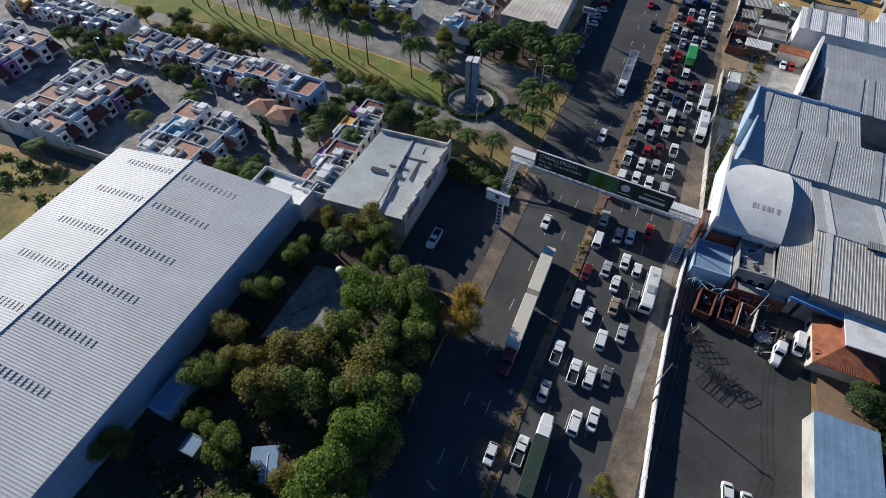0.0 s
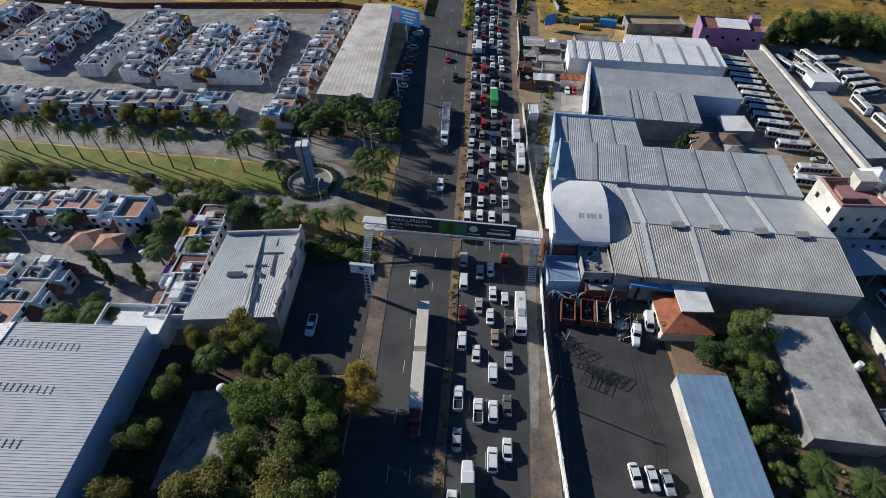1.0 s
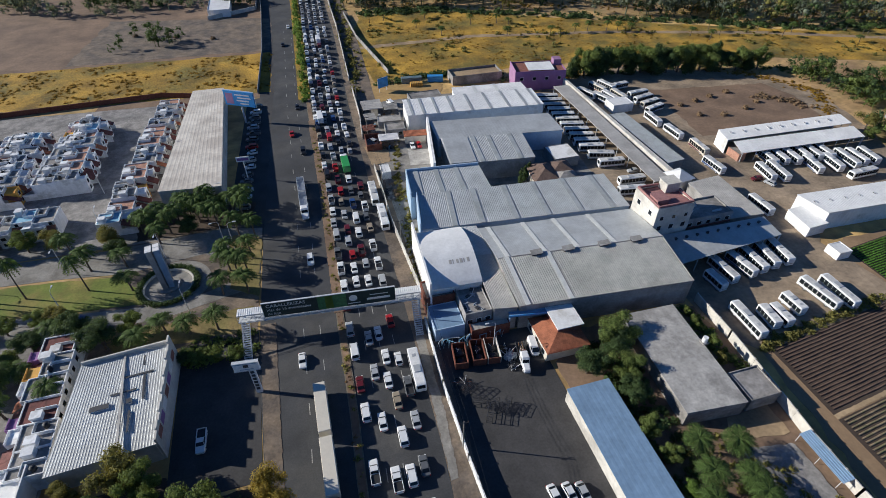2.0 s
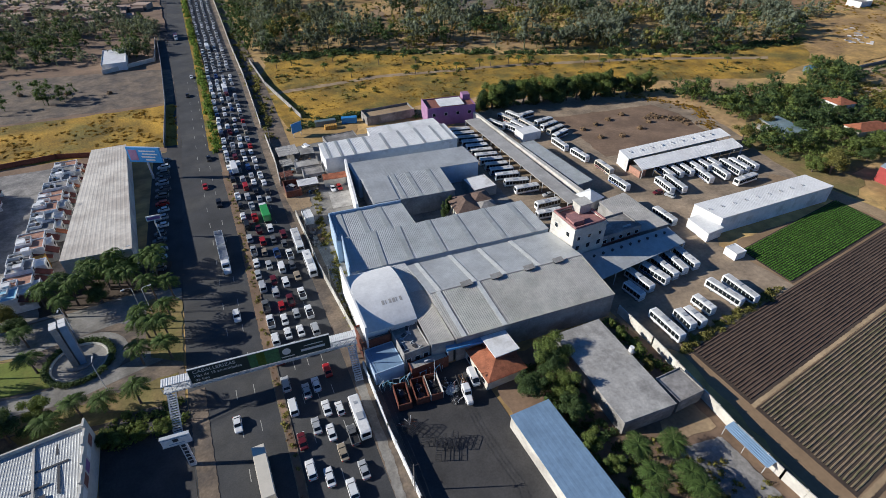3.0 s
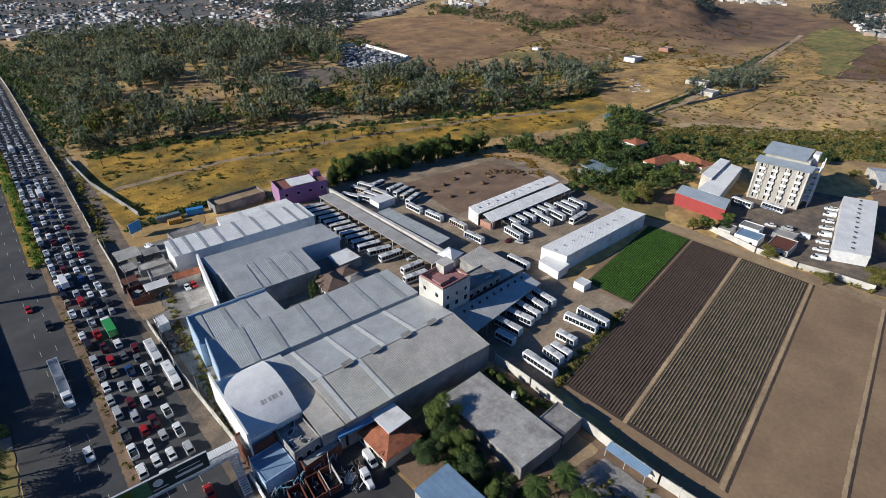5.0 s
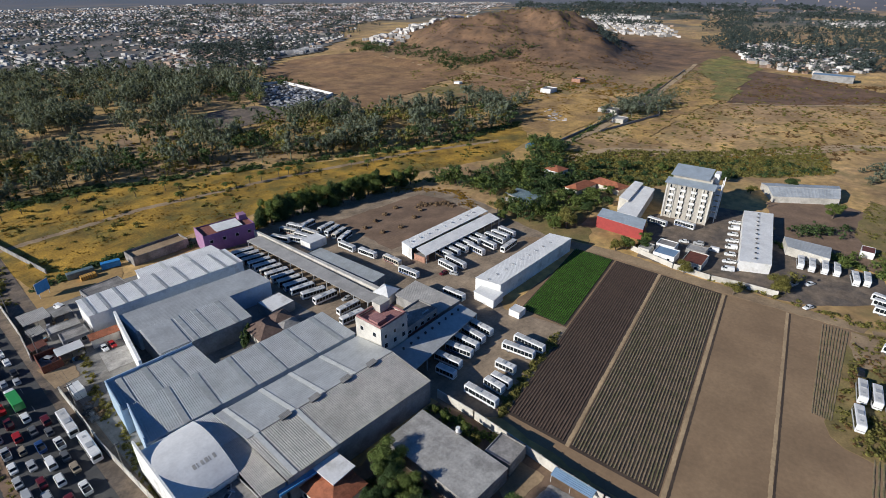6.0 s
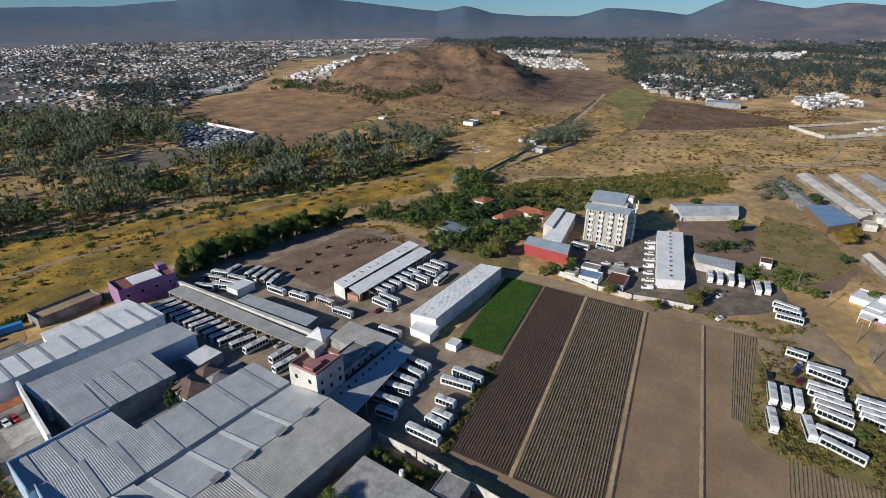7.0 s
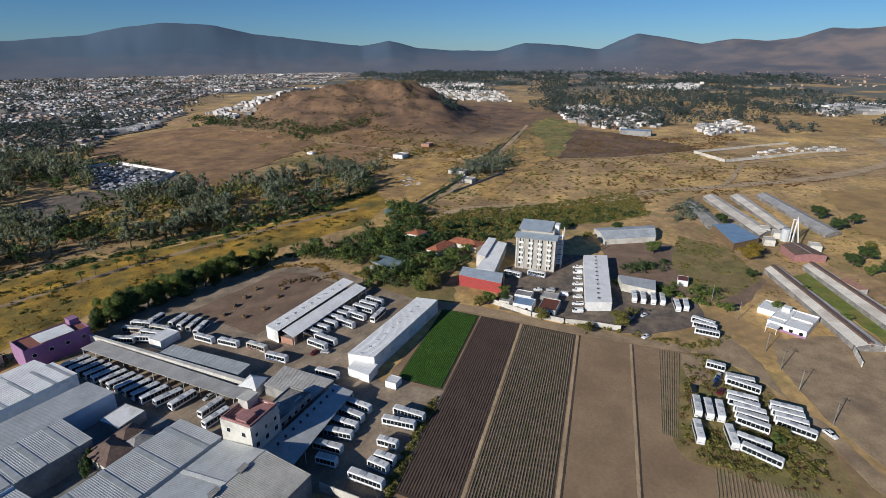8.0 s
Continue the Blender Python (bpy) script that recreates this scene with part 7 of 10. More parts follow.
# row houses of the estates: built once, then copied along the rows
def house_proto(seed, front, tint="town_white"):
    rng = random.Random(seed)
    word = dict(dark_tile="dark red-tiled porch", clay_roof="faded clay roof terrace", ochre="ochre front bay", purple="purple front bay", blue="blue roof terrace", tile="terracotta-tiled front")[front]
    ob = thing("row_house", 0, 0, 0, 0, f"white two-storey row house with a {word}", "house")
    w, d = 2.75, 5.0
    y1 = d * (0.35, 0.5, 0.2, 0.42, 0.55, 0.3)[seed]
    part("wall", wall_ring([(-w, -d), (w, -d), (w, y1), (-w, y1)], 0, [5.8, 5.8, 5.7, 5.7], 0.18), M[tint], ob)
    part("roof", boxes((-w + 0.15, w - 0.15, -d + 0.15, y1 - 0.15, 5.1, 5.35)), M[("old_concrete", "clay_roof", "concrete", "dark_tile", "old_concrete", "bluefaint")[seed]], ob)
    x = w * (0.1, -0.15, 0.25, 0.0, 0.15, -0.1)[seed]
    part("front_wing", boxes((-w, x, y1, d - 0.6, 0, 4.6), (-w, -w + 0.15, y1, d - 0.6, 4.6, 5.1), (-w + 0.15, x, d - 0.75, d - 0.6, 4.6, 5.1)), M[front if front in ("ochre", "purple") else tint], ob)
    bm = bmesh.new()
    pts = [(x + 0.05, y1, 4.3), (w, y1, 4.3), (w, d + 0.5, 2.6), (x + 0.05, d + 0.5, 2.6)]
    vs = [bm.verts.new(p) for p in pts] + [bm.verts.new((px, py, z - 0.15)) for px, py, z in pts]
    for ids in ((0, 1, 2, 3), (7, 6, 5, 4), (0, 3, 7, 4), (1, 5, 6, 2), (3, 2, 6, 7), (0, 4, 5, 1)):
        bm.faces.new([vs[k] for k in ids])
    part("porch_roof", bm, M["tile" if front == "tile" else "dark_tile"], ob)
    part("porch_wall", boxes((w - 0.15, w, y1, d + 0.4, 0, 2.6)), M[tint], ob)
    h = (1.5, 0.9, 1.8, 1.2, 0.0, 1.6)[seed]
    if h:
        sx, sy = w * (0.3, -0.9, 0.25, -0.85, 0, 0.2)[seed], -d * (0.5, 0.9, 0.2, 0.5, 0, 0.85)[seed]
        part("stair_tower", boxes((sx, sx + 1.6, sy, sy + 2.0, 5.3, 5.4 + h), (sx - 0.1, sx + 1.7, sy - 0.1, sy + 2.1, 5.4 + h, 5.5 + h)), M[tint], ob)
    part("roof_divider", boxes((-0.08, 0.08, -d + 0.2, -d * 0.2, 5.35, 6.3), (-w + 0.2, 0.0, -d * 0.2, -d * 0.2 + 0.15, 5.35, 6.2)), M[tint], ob)
    windows(ob, (w, y1 + 0.01, x + 0.3, y1 + 0.01), 1, 4.4, 5.4, 0.9, plain=True)
    windows(ob, (-w, -d, w, -d), 2, 3.6, 4.8, 1.1, plain=True)
    windows(ob, (x, d - 0.59, -w, d - 0.59), 1, 3.0, 4.2, 1.2, plain=True)
    windows(ob, (x, d - 0.59, -w, d - 0.59), 1, 0.8, 2.0, 1.3, plain=True)
    if seed % 2 == 0:
        tank(ob, -w * 0.55, -d * 0.6 + seed % 3, 5.35)
    return ob


HOUSES = [house_proto(i, a) for i, a in enumerate(("dark_tile", "clay_roof", "ochre", "purple", "tile", "blue"))]
USED = set()


def house_row(x0, y0, x1, y1, face, group, seed, n=None):
    """Houses shoulder to shoulder from one end to the other; face: the way the fronts look, in degrees from north, anticlockwise."""
    rng = random.Random(seed)
    L = math.dist((x0, y0), (x1, y1))
    n = n or max(1, int(L / 5.5))
    for i in range(n):
        k = rng.choices(range(6), [5, 4, 0.8, 1.2, 3, 1.0])[0]
        x, y = lerp((x0, y0), (x1, y1), (i + 0.5) / n)
        s = L / n / 5.5
        back = rng.uniform(-0.9, 0.9)
        x, y = x + back * math.sin(math.radians(face)), y - back * math.cos(math.radians(face))
        m = pose(x, y, 0.04, 0, 0, face) @ Matrix.Diagonal((s * rng.choice((1, -1)), 1, rng.uniform(0.86, 1.08), 1))
        if k not in USED:
            USED.add(k)
            ob = HOUSES[k]
            ob.matrix_basis = m
        else:
            src = HOUSES[k]
            keep = src.scale.copy()
            src.scale = (1, 1, 1)
            ob = copy_thing(src, m)
            src.scale = keep
        tagged(ob, group=group)


house_row(-146, 154, -76, 153, 180, "estate houses", 1)
house_row(-58.5, 146, -50, 231, -90, "estate houses", 2)
house_row(-76.5, 174, -78, 222, -90, "estate houses", 3)
house_row(-86.0, 174, -82.5, 222, 90, "estate houses", 4)
house_row(-96, 170, -97.5, 215, -90, "estate houses", 5)
house_row(-105.5, 172, -103, 216, 90, "estate houses", 6)
house_row(-119, 174, -121.5, 224, -90, "estate houses", 7)
house_row(-139, 178, -131, 228, 90, "estate houses", 8)
house_row(-161, 182, -160, 230, -90, "estate houses", 9)
house_row(-180, 190, -171, 232, 90, "estate houses", 10)
house_row(-212, 156, -150, 156, 180, "estate houses", 15)
house_row(-200, 195, -192, 235, -90, "estate houses", 16)
house_row(-147, 101.5, -86.5, 100.5, 180, "houses by the boulevard", 11)
house_row(-134.5, 57.5, -132.5, 86, -90, "houses behind the warehouse", 12)
house_row(-147.5, 56.5, -146, 85, 90, "houses behind the warehouse", 13)
house_row(-62.5, 66, -63.5, 102, 90, "houses behind the warehouse", 14)
house_row(-95.5, 62, -93.5, 81.5, -90, "houses behind the warehouse", 17)
house_row(-107.5, 62, -105.5, 81.5, 90, "houses behind the warehouse", 18)
house_row(-174, 71, -173, 91, -90, "houses behind the warehouse", 19)
house_row(-187, 72, -186, 92, 90, "houses behind the warehouse", 21)
house_row(-206, 107, -156, 106.5, 180, "houses behind the warehouse", 20)
block("corner_house", "white flat-roofed house with a walled roof terrace", -75, -60.5, 60.8, 68.5, 4.4, "white", "white", 1.2, "house")
block("corner_house", "tall pale blue house with a clay roof terrace", -85.8, -79, 94, 102, 6.4, "shade_blue_wall", "clay_roof", 1.0, "house", (("s", 3, 4, 5.4, 1.2), ("e", 2, 4, 5.4, 1.2)))
ob = thing("carport", -142.6, 96.6, 0, 12, "small carport with a white slatted roof", "carport")
for i in range(9):
    part("slat", boxes((-3.4, 3.4, -2.9 + 0.65 * i, -2.45 + 0.65 * i, 2.5, 2.58)), M["white"], ob)
for sx in (-3.2, 3.2):
    part("beam", boxes((sx - 0.06, sx + 0.06, -2.9, 2.8, 2.36, 2.5)), M["steel"], ob)
    for sy in (-2.7, 2.6):
        part("post", bar(bmesh.new(), (sx, sy, 0), (sx, sy, 2.4), 0.07), M["steel"], ob)
for x, y in ((-93.5, 91.5), (-86.5, 90.2)):
    ob = thing("tiled_porch", x, y, 0, 6, "low street porch with a faded clay tile roof", "porch")
    part("wall", wall_ring([(-3, -2.4), (3, -2.4), (3, 2.4), (-3, 2.4)], 0, [2.4] * 4), M["cream"], ob)
    hip_roof(ob, 3, 2.4, 2.4, 3.6, "clay_roof")


# walls and fences
def wall(name, label, pts, h, material, t=0.25):
    bm = bmesh.new()
    for (xa, ya), (xb, yb) in zip(pts, pts[1:]):
        L = math.dist((xa, ya), (xb, yb))
        nx, ny = -(yb - ya) / L * t / 2, (xb - xa) / L * t / 2
        prism([(xa - nx, ya - ny), (xb - nx, yb - ny), (xb + nx, yb + ny), (xa + nx, ya + ny)], 0, h, bm)
        n = max(1, int(L / 4))
        for i in range(n + 1):
            x, y = lerp((xa, ya), (xb, yb), i / n)
            prism([(x - 0.2, y - 0.2), (x + 0.2, y - 0.2), (x + 0.2, y + 0.2), (x - 0.2, y + 0.2)], 0, h + 0.12, bm)
    return tagged(part(name, bm, M[material]), label, "wall", kind="structure")


wall("wall_field", "pale rendered wall beside the ploughed field", [(90.6, 74), (90.5, 61), (89.2, 44), (88.2, 34), (87.9, 22), (88.6, 8), (88.8, -12)], 3.0, "pale_wall")
wall("wall_truck_yard", "white wall along the footway", [(20.9, 86), (20.0, 67), (20.1, 49), (20.8, 30), (21, -5)], 2.4, "white")
wall("wall_farm", "pale block wall along the farm road", [(218, 66), (212.5, 46), (212, 31), (214, 20), (215, 7.5)], 2.4, "pale_wall")
wall("wall_highway", "long pale wall beside the highway", [(24.5, 243), (28.4, 318), (30, 379), (33.5, 460), (38, 575), (40, 674)], 2.4, "pale_wall")
wall("wall_plot", "grey wall round the weed field", [(44, 246), (37, 300), (36, 345)], 2.2, "grey_wall")
wall("wall_estate", "red-brown wall behind the estate", [(-215, 251), (-160, 243), (-58, 248), (-40, 242)], 2.2, "rust")
wall("wall_canal", "pale wall along the drain", [(-190, 57.4), (-112, 58.6)], 2.4, "pale_wall")
wall("wall_works", "pale wall along the works frontage", [(22.4, 97), (21.2, 130), (21.6, 142), (21.8, 161)], 2.6, "pale_wall")
wall("wall_shops", "pale stained wall behind the footway", [(21.4, 185), (23.2, 203), (24.2, 230)], 2.4, "pale_wall")
wall("wall_dry_plot", "grey wall along the shoulder", [(-17, 240), (-14, 292), (-13, 352), (-13, 420)], 2.2, "grey_wall")
wall("wall_bare_plot", "long grey block wall of an empty plot", [(684.8, -27.5), (637.4, -57.9), (771, -195)], 3.2, "pale_wall")
wall("wall_bare_plot", "long grey block wall of an empty plot", [(684.8, -27.5), (800, -140)], 2.6, "pale_wall")
wall("wall_lot", "white wall of a vehicle lot", [(350, 556), (378, 548), (367, 446), (322, 424)], 3.0, "white")
wall("wall_lane", "grey lane wall across the pasture", [(344, 176), (469, 175), (620, 190), (779, 211)], 1.8, "grey_wall")


def drape(name, pts, material, label, category="field", cell=7.0, lift=0.35):
    """A sheet that follows the rolling ground."""
    xs, ys = [p[0] for p in pts], [p[1] for p in pts]
    inside = lambda x, y: sum((y0 > y) != (y1 > y) and x < (x1 - x0) * (y - y0) / (y1 - y0) + x0 for (x0, y0), (x1, y1) in zip(pts, pts[1:] + pts[:1])) % 2 == 1
    index, verts, faces = {}, [], []

    def corner(i, j):
        if (i, j) not in index:
            index[i, j] = len(verts)
            x, y = min(xs) + i * cell, min(ys) + j * cell
            x, y = x + cell * 0.3 * noise.noise(Vector((x, y, 3.1))), y + cell * 0.3 * noise.noise(Vector((y, x, 5.3)))
            verts.append((x, y, height(x, y) + lift))
        return index[i, j]

    for i in range(int((max(xs) - min(xs)) / cell) + 1):
        for j in range(int((max(ys) - min(ys)) / cell) + 1):
            if inside(min(xs) + (i + 0.5) * cell, min(ys) + (j + 0.5) * cell):
                faces.append((corner(i, j), corner(i + 1, j), corner(i + 1, j + 1), corner(i, j + 1)))
    me = bpy.data.meshes.new(name)
    me.from_pydata(verts, [], faces)
    me.materials.append(material)
    return tagged(new(name, me), label, category, kind="structure")


def track(name, pts, w, material, label, lift=0.45):
    """A worn track of width w along a line, laid over the ground."""
    line = []
    for p, q in zip(pts, pts[1:]):
        n = max(1, int(math.dist(p, q) / 7))
        line += [lerp(p, q, k / n) for k in range(n)]
    line.append(pts[-1])
    verts, faces = [], []
    for i, (x, y) in enumerate(line):
        (xa, ya), (xb, yb) = line[max(0, i - 1)], line[min(len(line) - 1, i + 1)]
        l = math.dist((xa, ya), (xb, yb)) or 1
        nx, ny = -(yb - ya) / l, (xb - xa) / l
        k = w * (0.5 + 0.14 * noise.noise(Vector((x / 15, y / 15, 0.7))))
        for s in (-k, 0, k):
            verts.append((x + nx * s, y + ny * s, height(x + nx * s, y + ny * s) + lift))
    for i in range(len(line) - 1):
        o = 3 * i
        faces += [(o, o + 1, o + 4, o + 3), (o + 1, o + 2, o + 5, o + 4)]
    me = bpy.data.meshes.new(name)
    me.from_pydata(verts, [], faces)
    me.materials.append(material)
    return tagged(new(name, me), label, "dirt road", kind="structure")


track("lane", [(344, 171), (400, 168.5), (470, 171), (540, 176), (620, 186), (700, 195), (779, 208), (860, 219)], 6, M["pale_track"], "pale dirt lane across the pasture")
track("pasture_road", [(300, 155), (330, 148), (362, 134), (384, 100), (404, 66), (436, 36), (470, 10), (500, -28), (517, -49), (542, -80), (566, -112), (604, -150), (640, -178), (700, -220), (788, -246), (900, -262)], 13, M["pale_track"], "broad pale dirt road across the pasture")
track("pasture_track", [(517, -49), (560, -60), (640, -75), (760, -215)], 5, M["pale_track"], "pale track beside the walled plot")
track("hill_track", [(592, 667), (578, 580), (566, 493), (568, 440), (572, 390), (566, 330), (575, 262)], 4, M["pale_track"], "thin pale track under the hill")
track("scrub_track", [(586, 108), (620, 50), (668, 0), (690, -26)], 5, M["pale_track"], "thin pale track through the scrub")
track("wood_track", [(300, 408), (345, 372), (395, 350), (440, 300), (500, 290), (560, 322)], 4, M["pale_track"], "thin pale track behind the wood")
drape("dark_scrub_ground", [(590, 112), (660, 122), (760, 132), (843, 139), (800, 60), (757, 4), (724, -40), (670, 5), (620, 48)], M["dark_scrub"], "dark brown scrubland in the pasture")
drape("green_scrub_ground", [(700, 138), (690, 185), (760, 200), (850, 170), (843, 141), (760, 136)], M["grass_dry"], "olive-green grassland in the pasture")
drape("green_patch", [(433, 404), (470, 395), (504, 352), (470, 330), (440, 318), (444, 375)], M["grass_dry"], "olive-green hollow in the pasture")
sheet("hotel_yard", [(214, 62), (213, 8), (216, -4), (236, -28), (258, -24), (262, 10), (300, 28), (296, 50), (262, 74), (236, 66)], M["verge_dirt"], 0.09, "worn grey-brown yard of the hotel and bus lot", "yard", 0.4)
sheet("garden_lawn", [(211, 84), (229, 90), (230, 96), (246, 98), (262, 96), (278, 96), (296, 112), (292, 150), (262, 150), (244, 160), (214, 130), (208, 104)], M["grass_dry"], 0.075, "olive grass of a garden among trees", "lawn", 0.8)
sheet("paddock", [(262, 14), (320, 30), (350, 20), (330, -30), (300, -58), (262, -44)], M["brown_plot"], 0.07, "trodden bare earth paddock", "ground", 0.8)
drape("farm_stubble", [(409, -139), (410, -128), (505, -122), (530, -124), (566, -184), (560, -230), (420, -190)], M["stubble"], "pale golden stubble field")
drape("stubble_field", [(1054, -114), (1124, -233), (1141, -332), (949, -281), (908, -213), (978, -169)], M["stubble"], "pale golden stubble field", cell=12.0)
drape("dry_lot", [(-9, 236), (-9, 448), (-70, 448), (-240, 420), (-240, 256)], M["brown_plot"], "dull brown dry grass beside the highway", cell=12.0, lift=0.03)
drape("dry_lot", [(-9, 448), (-1, 700), (-60, 820), (-330, 800), (-300, 430), (-70, 448)], M["brown_plot"], "dull brown dry grass beside the highway", cell=12.0, lift=0.5)
drape("pasture", [(430, 330), (640, 440), (660, 360), (560, 300), (440, 290)], M["rust_field"], "bare brown pasture")
drape("rust_field", [(407, 650), (500, 696), (585, 690), (588, 640), (580, 527), (572, 425), (471, 397), (412, 389), (352, 354), (337, 364), (372, 440), (384, 560)], M["rust_field"], "red-brown fallow pasture beyond the wood", cell=9.0, lift=0.5)
drape("gold_field", [(484, 283), (556, 240), (500, 192), (470, 182), (393, 181), (352, 176), (372, 215), (385, 232), (430, 262)], M["gold_field"], "golden dry pasture beside the lane", cell=6.0, lift=0.4)
drape("gold_field", [(560, 141), (640, 186), (720, 182), (780, 204), (700, 150), (640, 130), (583, 124), (500, 132), (420, 128), (400, 110), (390, 138), (440, 148)], M["gold_field"], "golden dry pasture beyond the lane", cell=6.0, lift=0.4)
drape("green_strip", [(960, 205), (900, 140), (800, 134), (683, 121), (600, 116), (590, 128), (690, 150), (790, 196), (880, 218)], M["green_weeds"], "olive-green weedy strip across the pasture", cell=9.0, lift=0.6)
drape("thicket_ground", [(338, 166), (356, 110), (384, 98), (420, 62), (470, 22), (400, 6), (372, 30), (352, 60), (300, 90), (296, 128)], M["green_weeds"], "olive-green weedy thicket ground", cell=5.0, lift=0.25)
drape("town_ground", [(430, 660), (500, 740), (600, 745), (720, 830), (850, 1000), (1100, 1190), (1410, 1235), (1720, 1260), (2600, 1650), (2500, 1900), (1850, 2300), (1350, 2650), (700, 2700), (60, 2300), (60, 870), (330, 790), (345, 690)], M["town_ground"], "grey streets and yards of the far town", "ground", cell=24.0, lift=1.2)
drape("vehicle_lot", [(290, 418), (366, 446), (378, 548), (346, 554), (292, 466)], M["yard"], "lot full of parked vehicles", "yard", 4.0)
drape("clearing", [(209, 449), (214, 404), (250, 402), (296, 408), (330, 386), (362, 380), (366, 440), (292, 416), (288, 462), (240, 470)], M["verge_dirt"], "bare clearing in the wood", "ground")
sheet("clearing", [(120, 420), (150, 410), (160, 450), (125, 462)], M["bare"], 0.1, "bare clearing in the wood", "ground", 2)


drape("clearing", [(119, 487), (166, 493), (150, 440), (134, 407), (105, 439)], M["stubble"], "sunlit orange clearing in the wood", "ground", 5.0)
sheet("frontage_lot", [(-27, 510), (-7, 504), (-8, 457), (-27, 470)], M["yard"], 0.1, "grey asphalt lot beside the highway", "yard", 0.4)
sheet("green_plot", [(-37, 688), (-4, 676), (-7, 572), (-30, 579)], M["grass_dry"], 0.1, "olive-green plot beside the highway", "field", 0.8)
block("white_store", "low white store building behind the bare plot", -44, -31, 362, 393, 4.2, "white", "sheet_white", 0.3)
wall("wall_far_plot", "pale wall of a far plot", [(-60, 728), (-2, 704)], 2.6, "pale_wall")
wall("wall_store", "pale wall along the store yard", [(-44, 358), (-16, 372), (-14, 420)], 2.4, "pale_wall")


# vaulted hall, roof strip and front blocks of the works
def vault():
    ob = thing("vaulted_hall", 30.6, 100.6, 0, -3, "white barrel-vaulted hall with faded lettering", "warehouse")
    a, b = 6.6, 11.3
    part("wall", wall_ring([(-a, -b), (a, -b), (a, b), (-a, b)], 0, [8.2] * 4), M["white"], ob)
    n = 28
    bm = bmesh.new()
    rows = []
    for i in range(n + 1):
        t = i / n
        y, z = -b - 0.2 + (2 * b + 0.4) * t, 8.1 + 3.3 * math.sin(math.pi * t) ** 0.85
        rows.append([bm.verts.new((x, y, zz)) for x, zz in ((-a, z), (a, z), (a, z - 0.2), (-a, z - 0.2))])
    for p, q in zip(rows, rows[1:]):
        for i in range(4):
            j = (i + 1) % 4
            bm.faces.new((p[i], p[j], q[j], q[i]))
    for i in range(n):
        p, q = rows[i], rows[i + 1]
        for k in (1, 0):
            x = p[k].co.x
            bm.faces.new([bm.verts.new((x, p[k].co.y, 8.0)), bm.verts.new((x, q[k].co.y, 8.0)), bm.verts.new(q[k].co), bm.verts.new(p[k].co)])
    part("roof", bm, M["sheet_white"], ob)
    part("facade", boxes((-a - 0.5, -a, -b - 1.5, b + 1.2, 0, 11.3)), M["white"], ob, "tall white street facade")
    for i in range(6):
        t0 = 0.24
        x = -0.6 + 0.95 * i
        bm = bmesh.new()
        pts = []
        for t in (t0, t0 + 0.055):
            y, z = -b - 0.2 + (2 * b + 0.4) * t, 8.14 + 3.3 * math.sin(math.pi * t) ** 0.85
            pts.append((y, z))
        bm.faces.new([bm.verts.new(p) for p in ((x, *pts[0]), (x + (0.7, 0.25, 0.6)[i % 3], *pts[0]), (x + (0.7, 0.25, 0.6)[i % 3], *pts[1]), (x, *pts[1]))])
        part("faded_mark", bm, M["sheet_dirty"], ob, "faded grey painted mark")


vault()
hall("roof_strip", "narrow grey ribbed roof between two halls", [(36.4, 79.6), (41.8, 78.6), (42.4, 98), (37.4, 98.6)], 7.6, 8.2, None, 0.5, "grey_wall", "sheet_dirty", 0.6)
hall("roof_strip", "narrow pale ribbed roof between two halls", [(37.4, 98.8), (42.4, 98.2), (42.2, 111), (38.0, 111.6)], 8.0, 8.0, None, 0.5, "grey_wall", "sheet", 0.6)
block("front_block", "small two-storey block with dark red walls", 21.8, 29.2, 88.2, 94.6, 6.0, "rust", "old_concrete", 0.6)
block("terrace_block", "grey block with a cluttered roof terrace", 29.5, 36.2, 80.2, 92.6, 6.2, "grey_wall", "old_concrete", 0.7, win=(("s", 3, 3.6, 4.8, 1.2),))
block("low_annex", "low annex with a blue-grey flat roof", 21.8, 29.2, 79.8, 88.0, 4.0, "shade_blue_wall", "sheet_blue", 0.15)
for i, (x, y) in enumerate(((31, 91), (32.2, 86), (34, 88.2), (30.6, 83), (33.4, 82.4))):
    ob = thing("roof_scrap", x, y, 6.2, 30 * i, "loose steel frame lying on a roof terrace", "scrap")
    part("frame", boxes((-1.4, 1.4, -0.08, 0.08, 0.02, 0.2), (-1.4, -1.24, -0.6, 0.6, 0.02, 0.25), (1.2, 1.36, -0.7, 0.5, 0.02, 0.3)), M["steel"], ob)
    part("plate", boxes((-0.5, 0.5, 0.1, 0.9, 0.02, 0.35)), M["dark_steel"], ob)
rng = random.Random(17)
for i in range(13):
    x, y = 22.6 + 1.25 * i + rng.uniform(-0.4, 0.4), 77.6 + rng.uniform(-0.8, 0.8)
    ob = thing("blue_trestle", x, y, 0.06, rng.uniform(-40, 40), "blue-painted steel trestle stacked in the yard", "trestle", "steel trestles")
    bm = bmesh.new()
    for sx in (-0.8, 0.8):
        bar(bm, (sx, -0.5, 0), (sx, 0, 2.2), 0.06)
        bar(bm, (sx, 0.5, 0), (sx, 0, 2.2), 0.06)
    bar(bm, (-1.0, 0, 2.2), (1.0, 0, 2.2), 0.09)
    part("frame", bm, M["bluefaint" if i % 3 else "steel"], ob)
ob = thing("gate_canopy", 46.0, 78.4, 0, -8, "blue steel canopy over a dark vehicle gateway", "canopy")
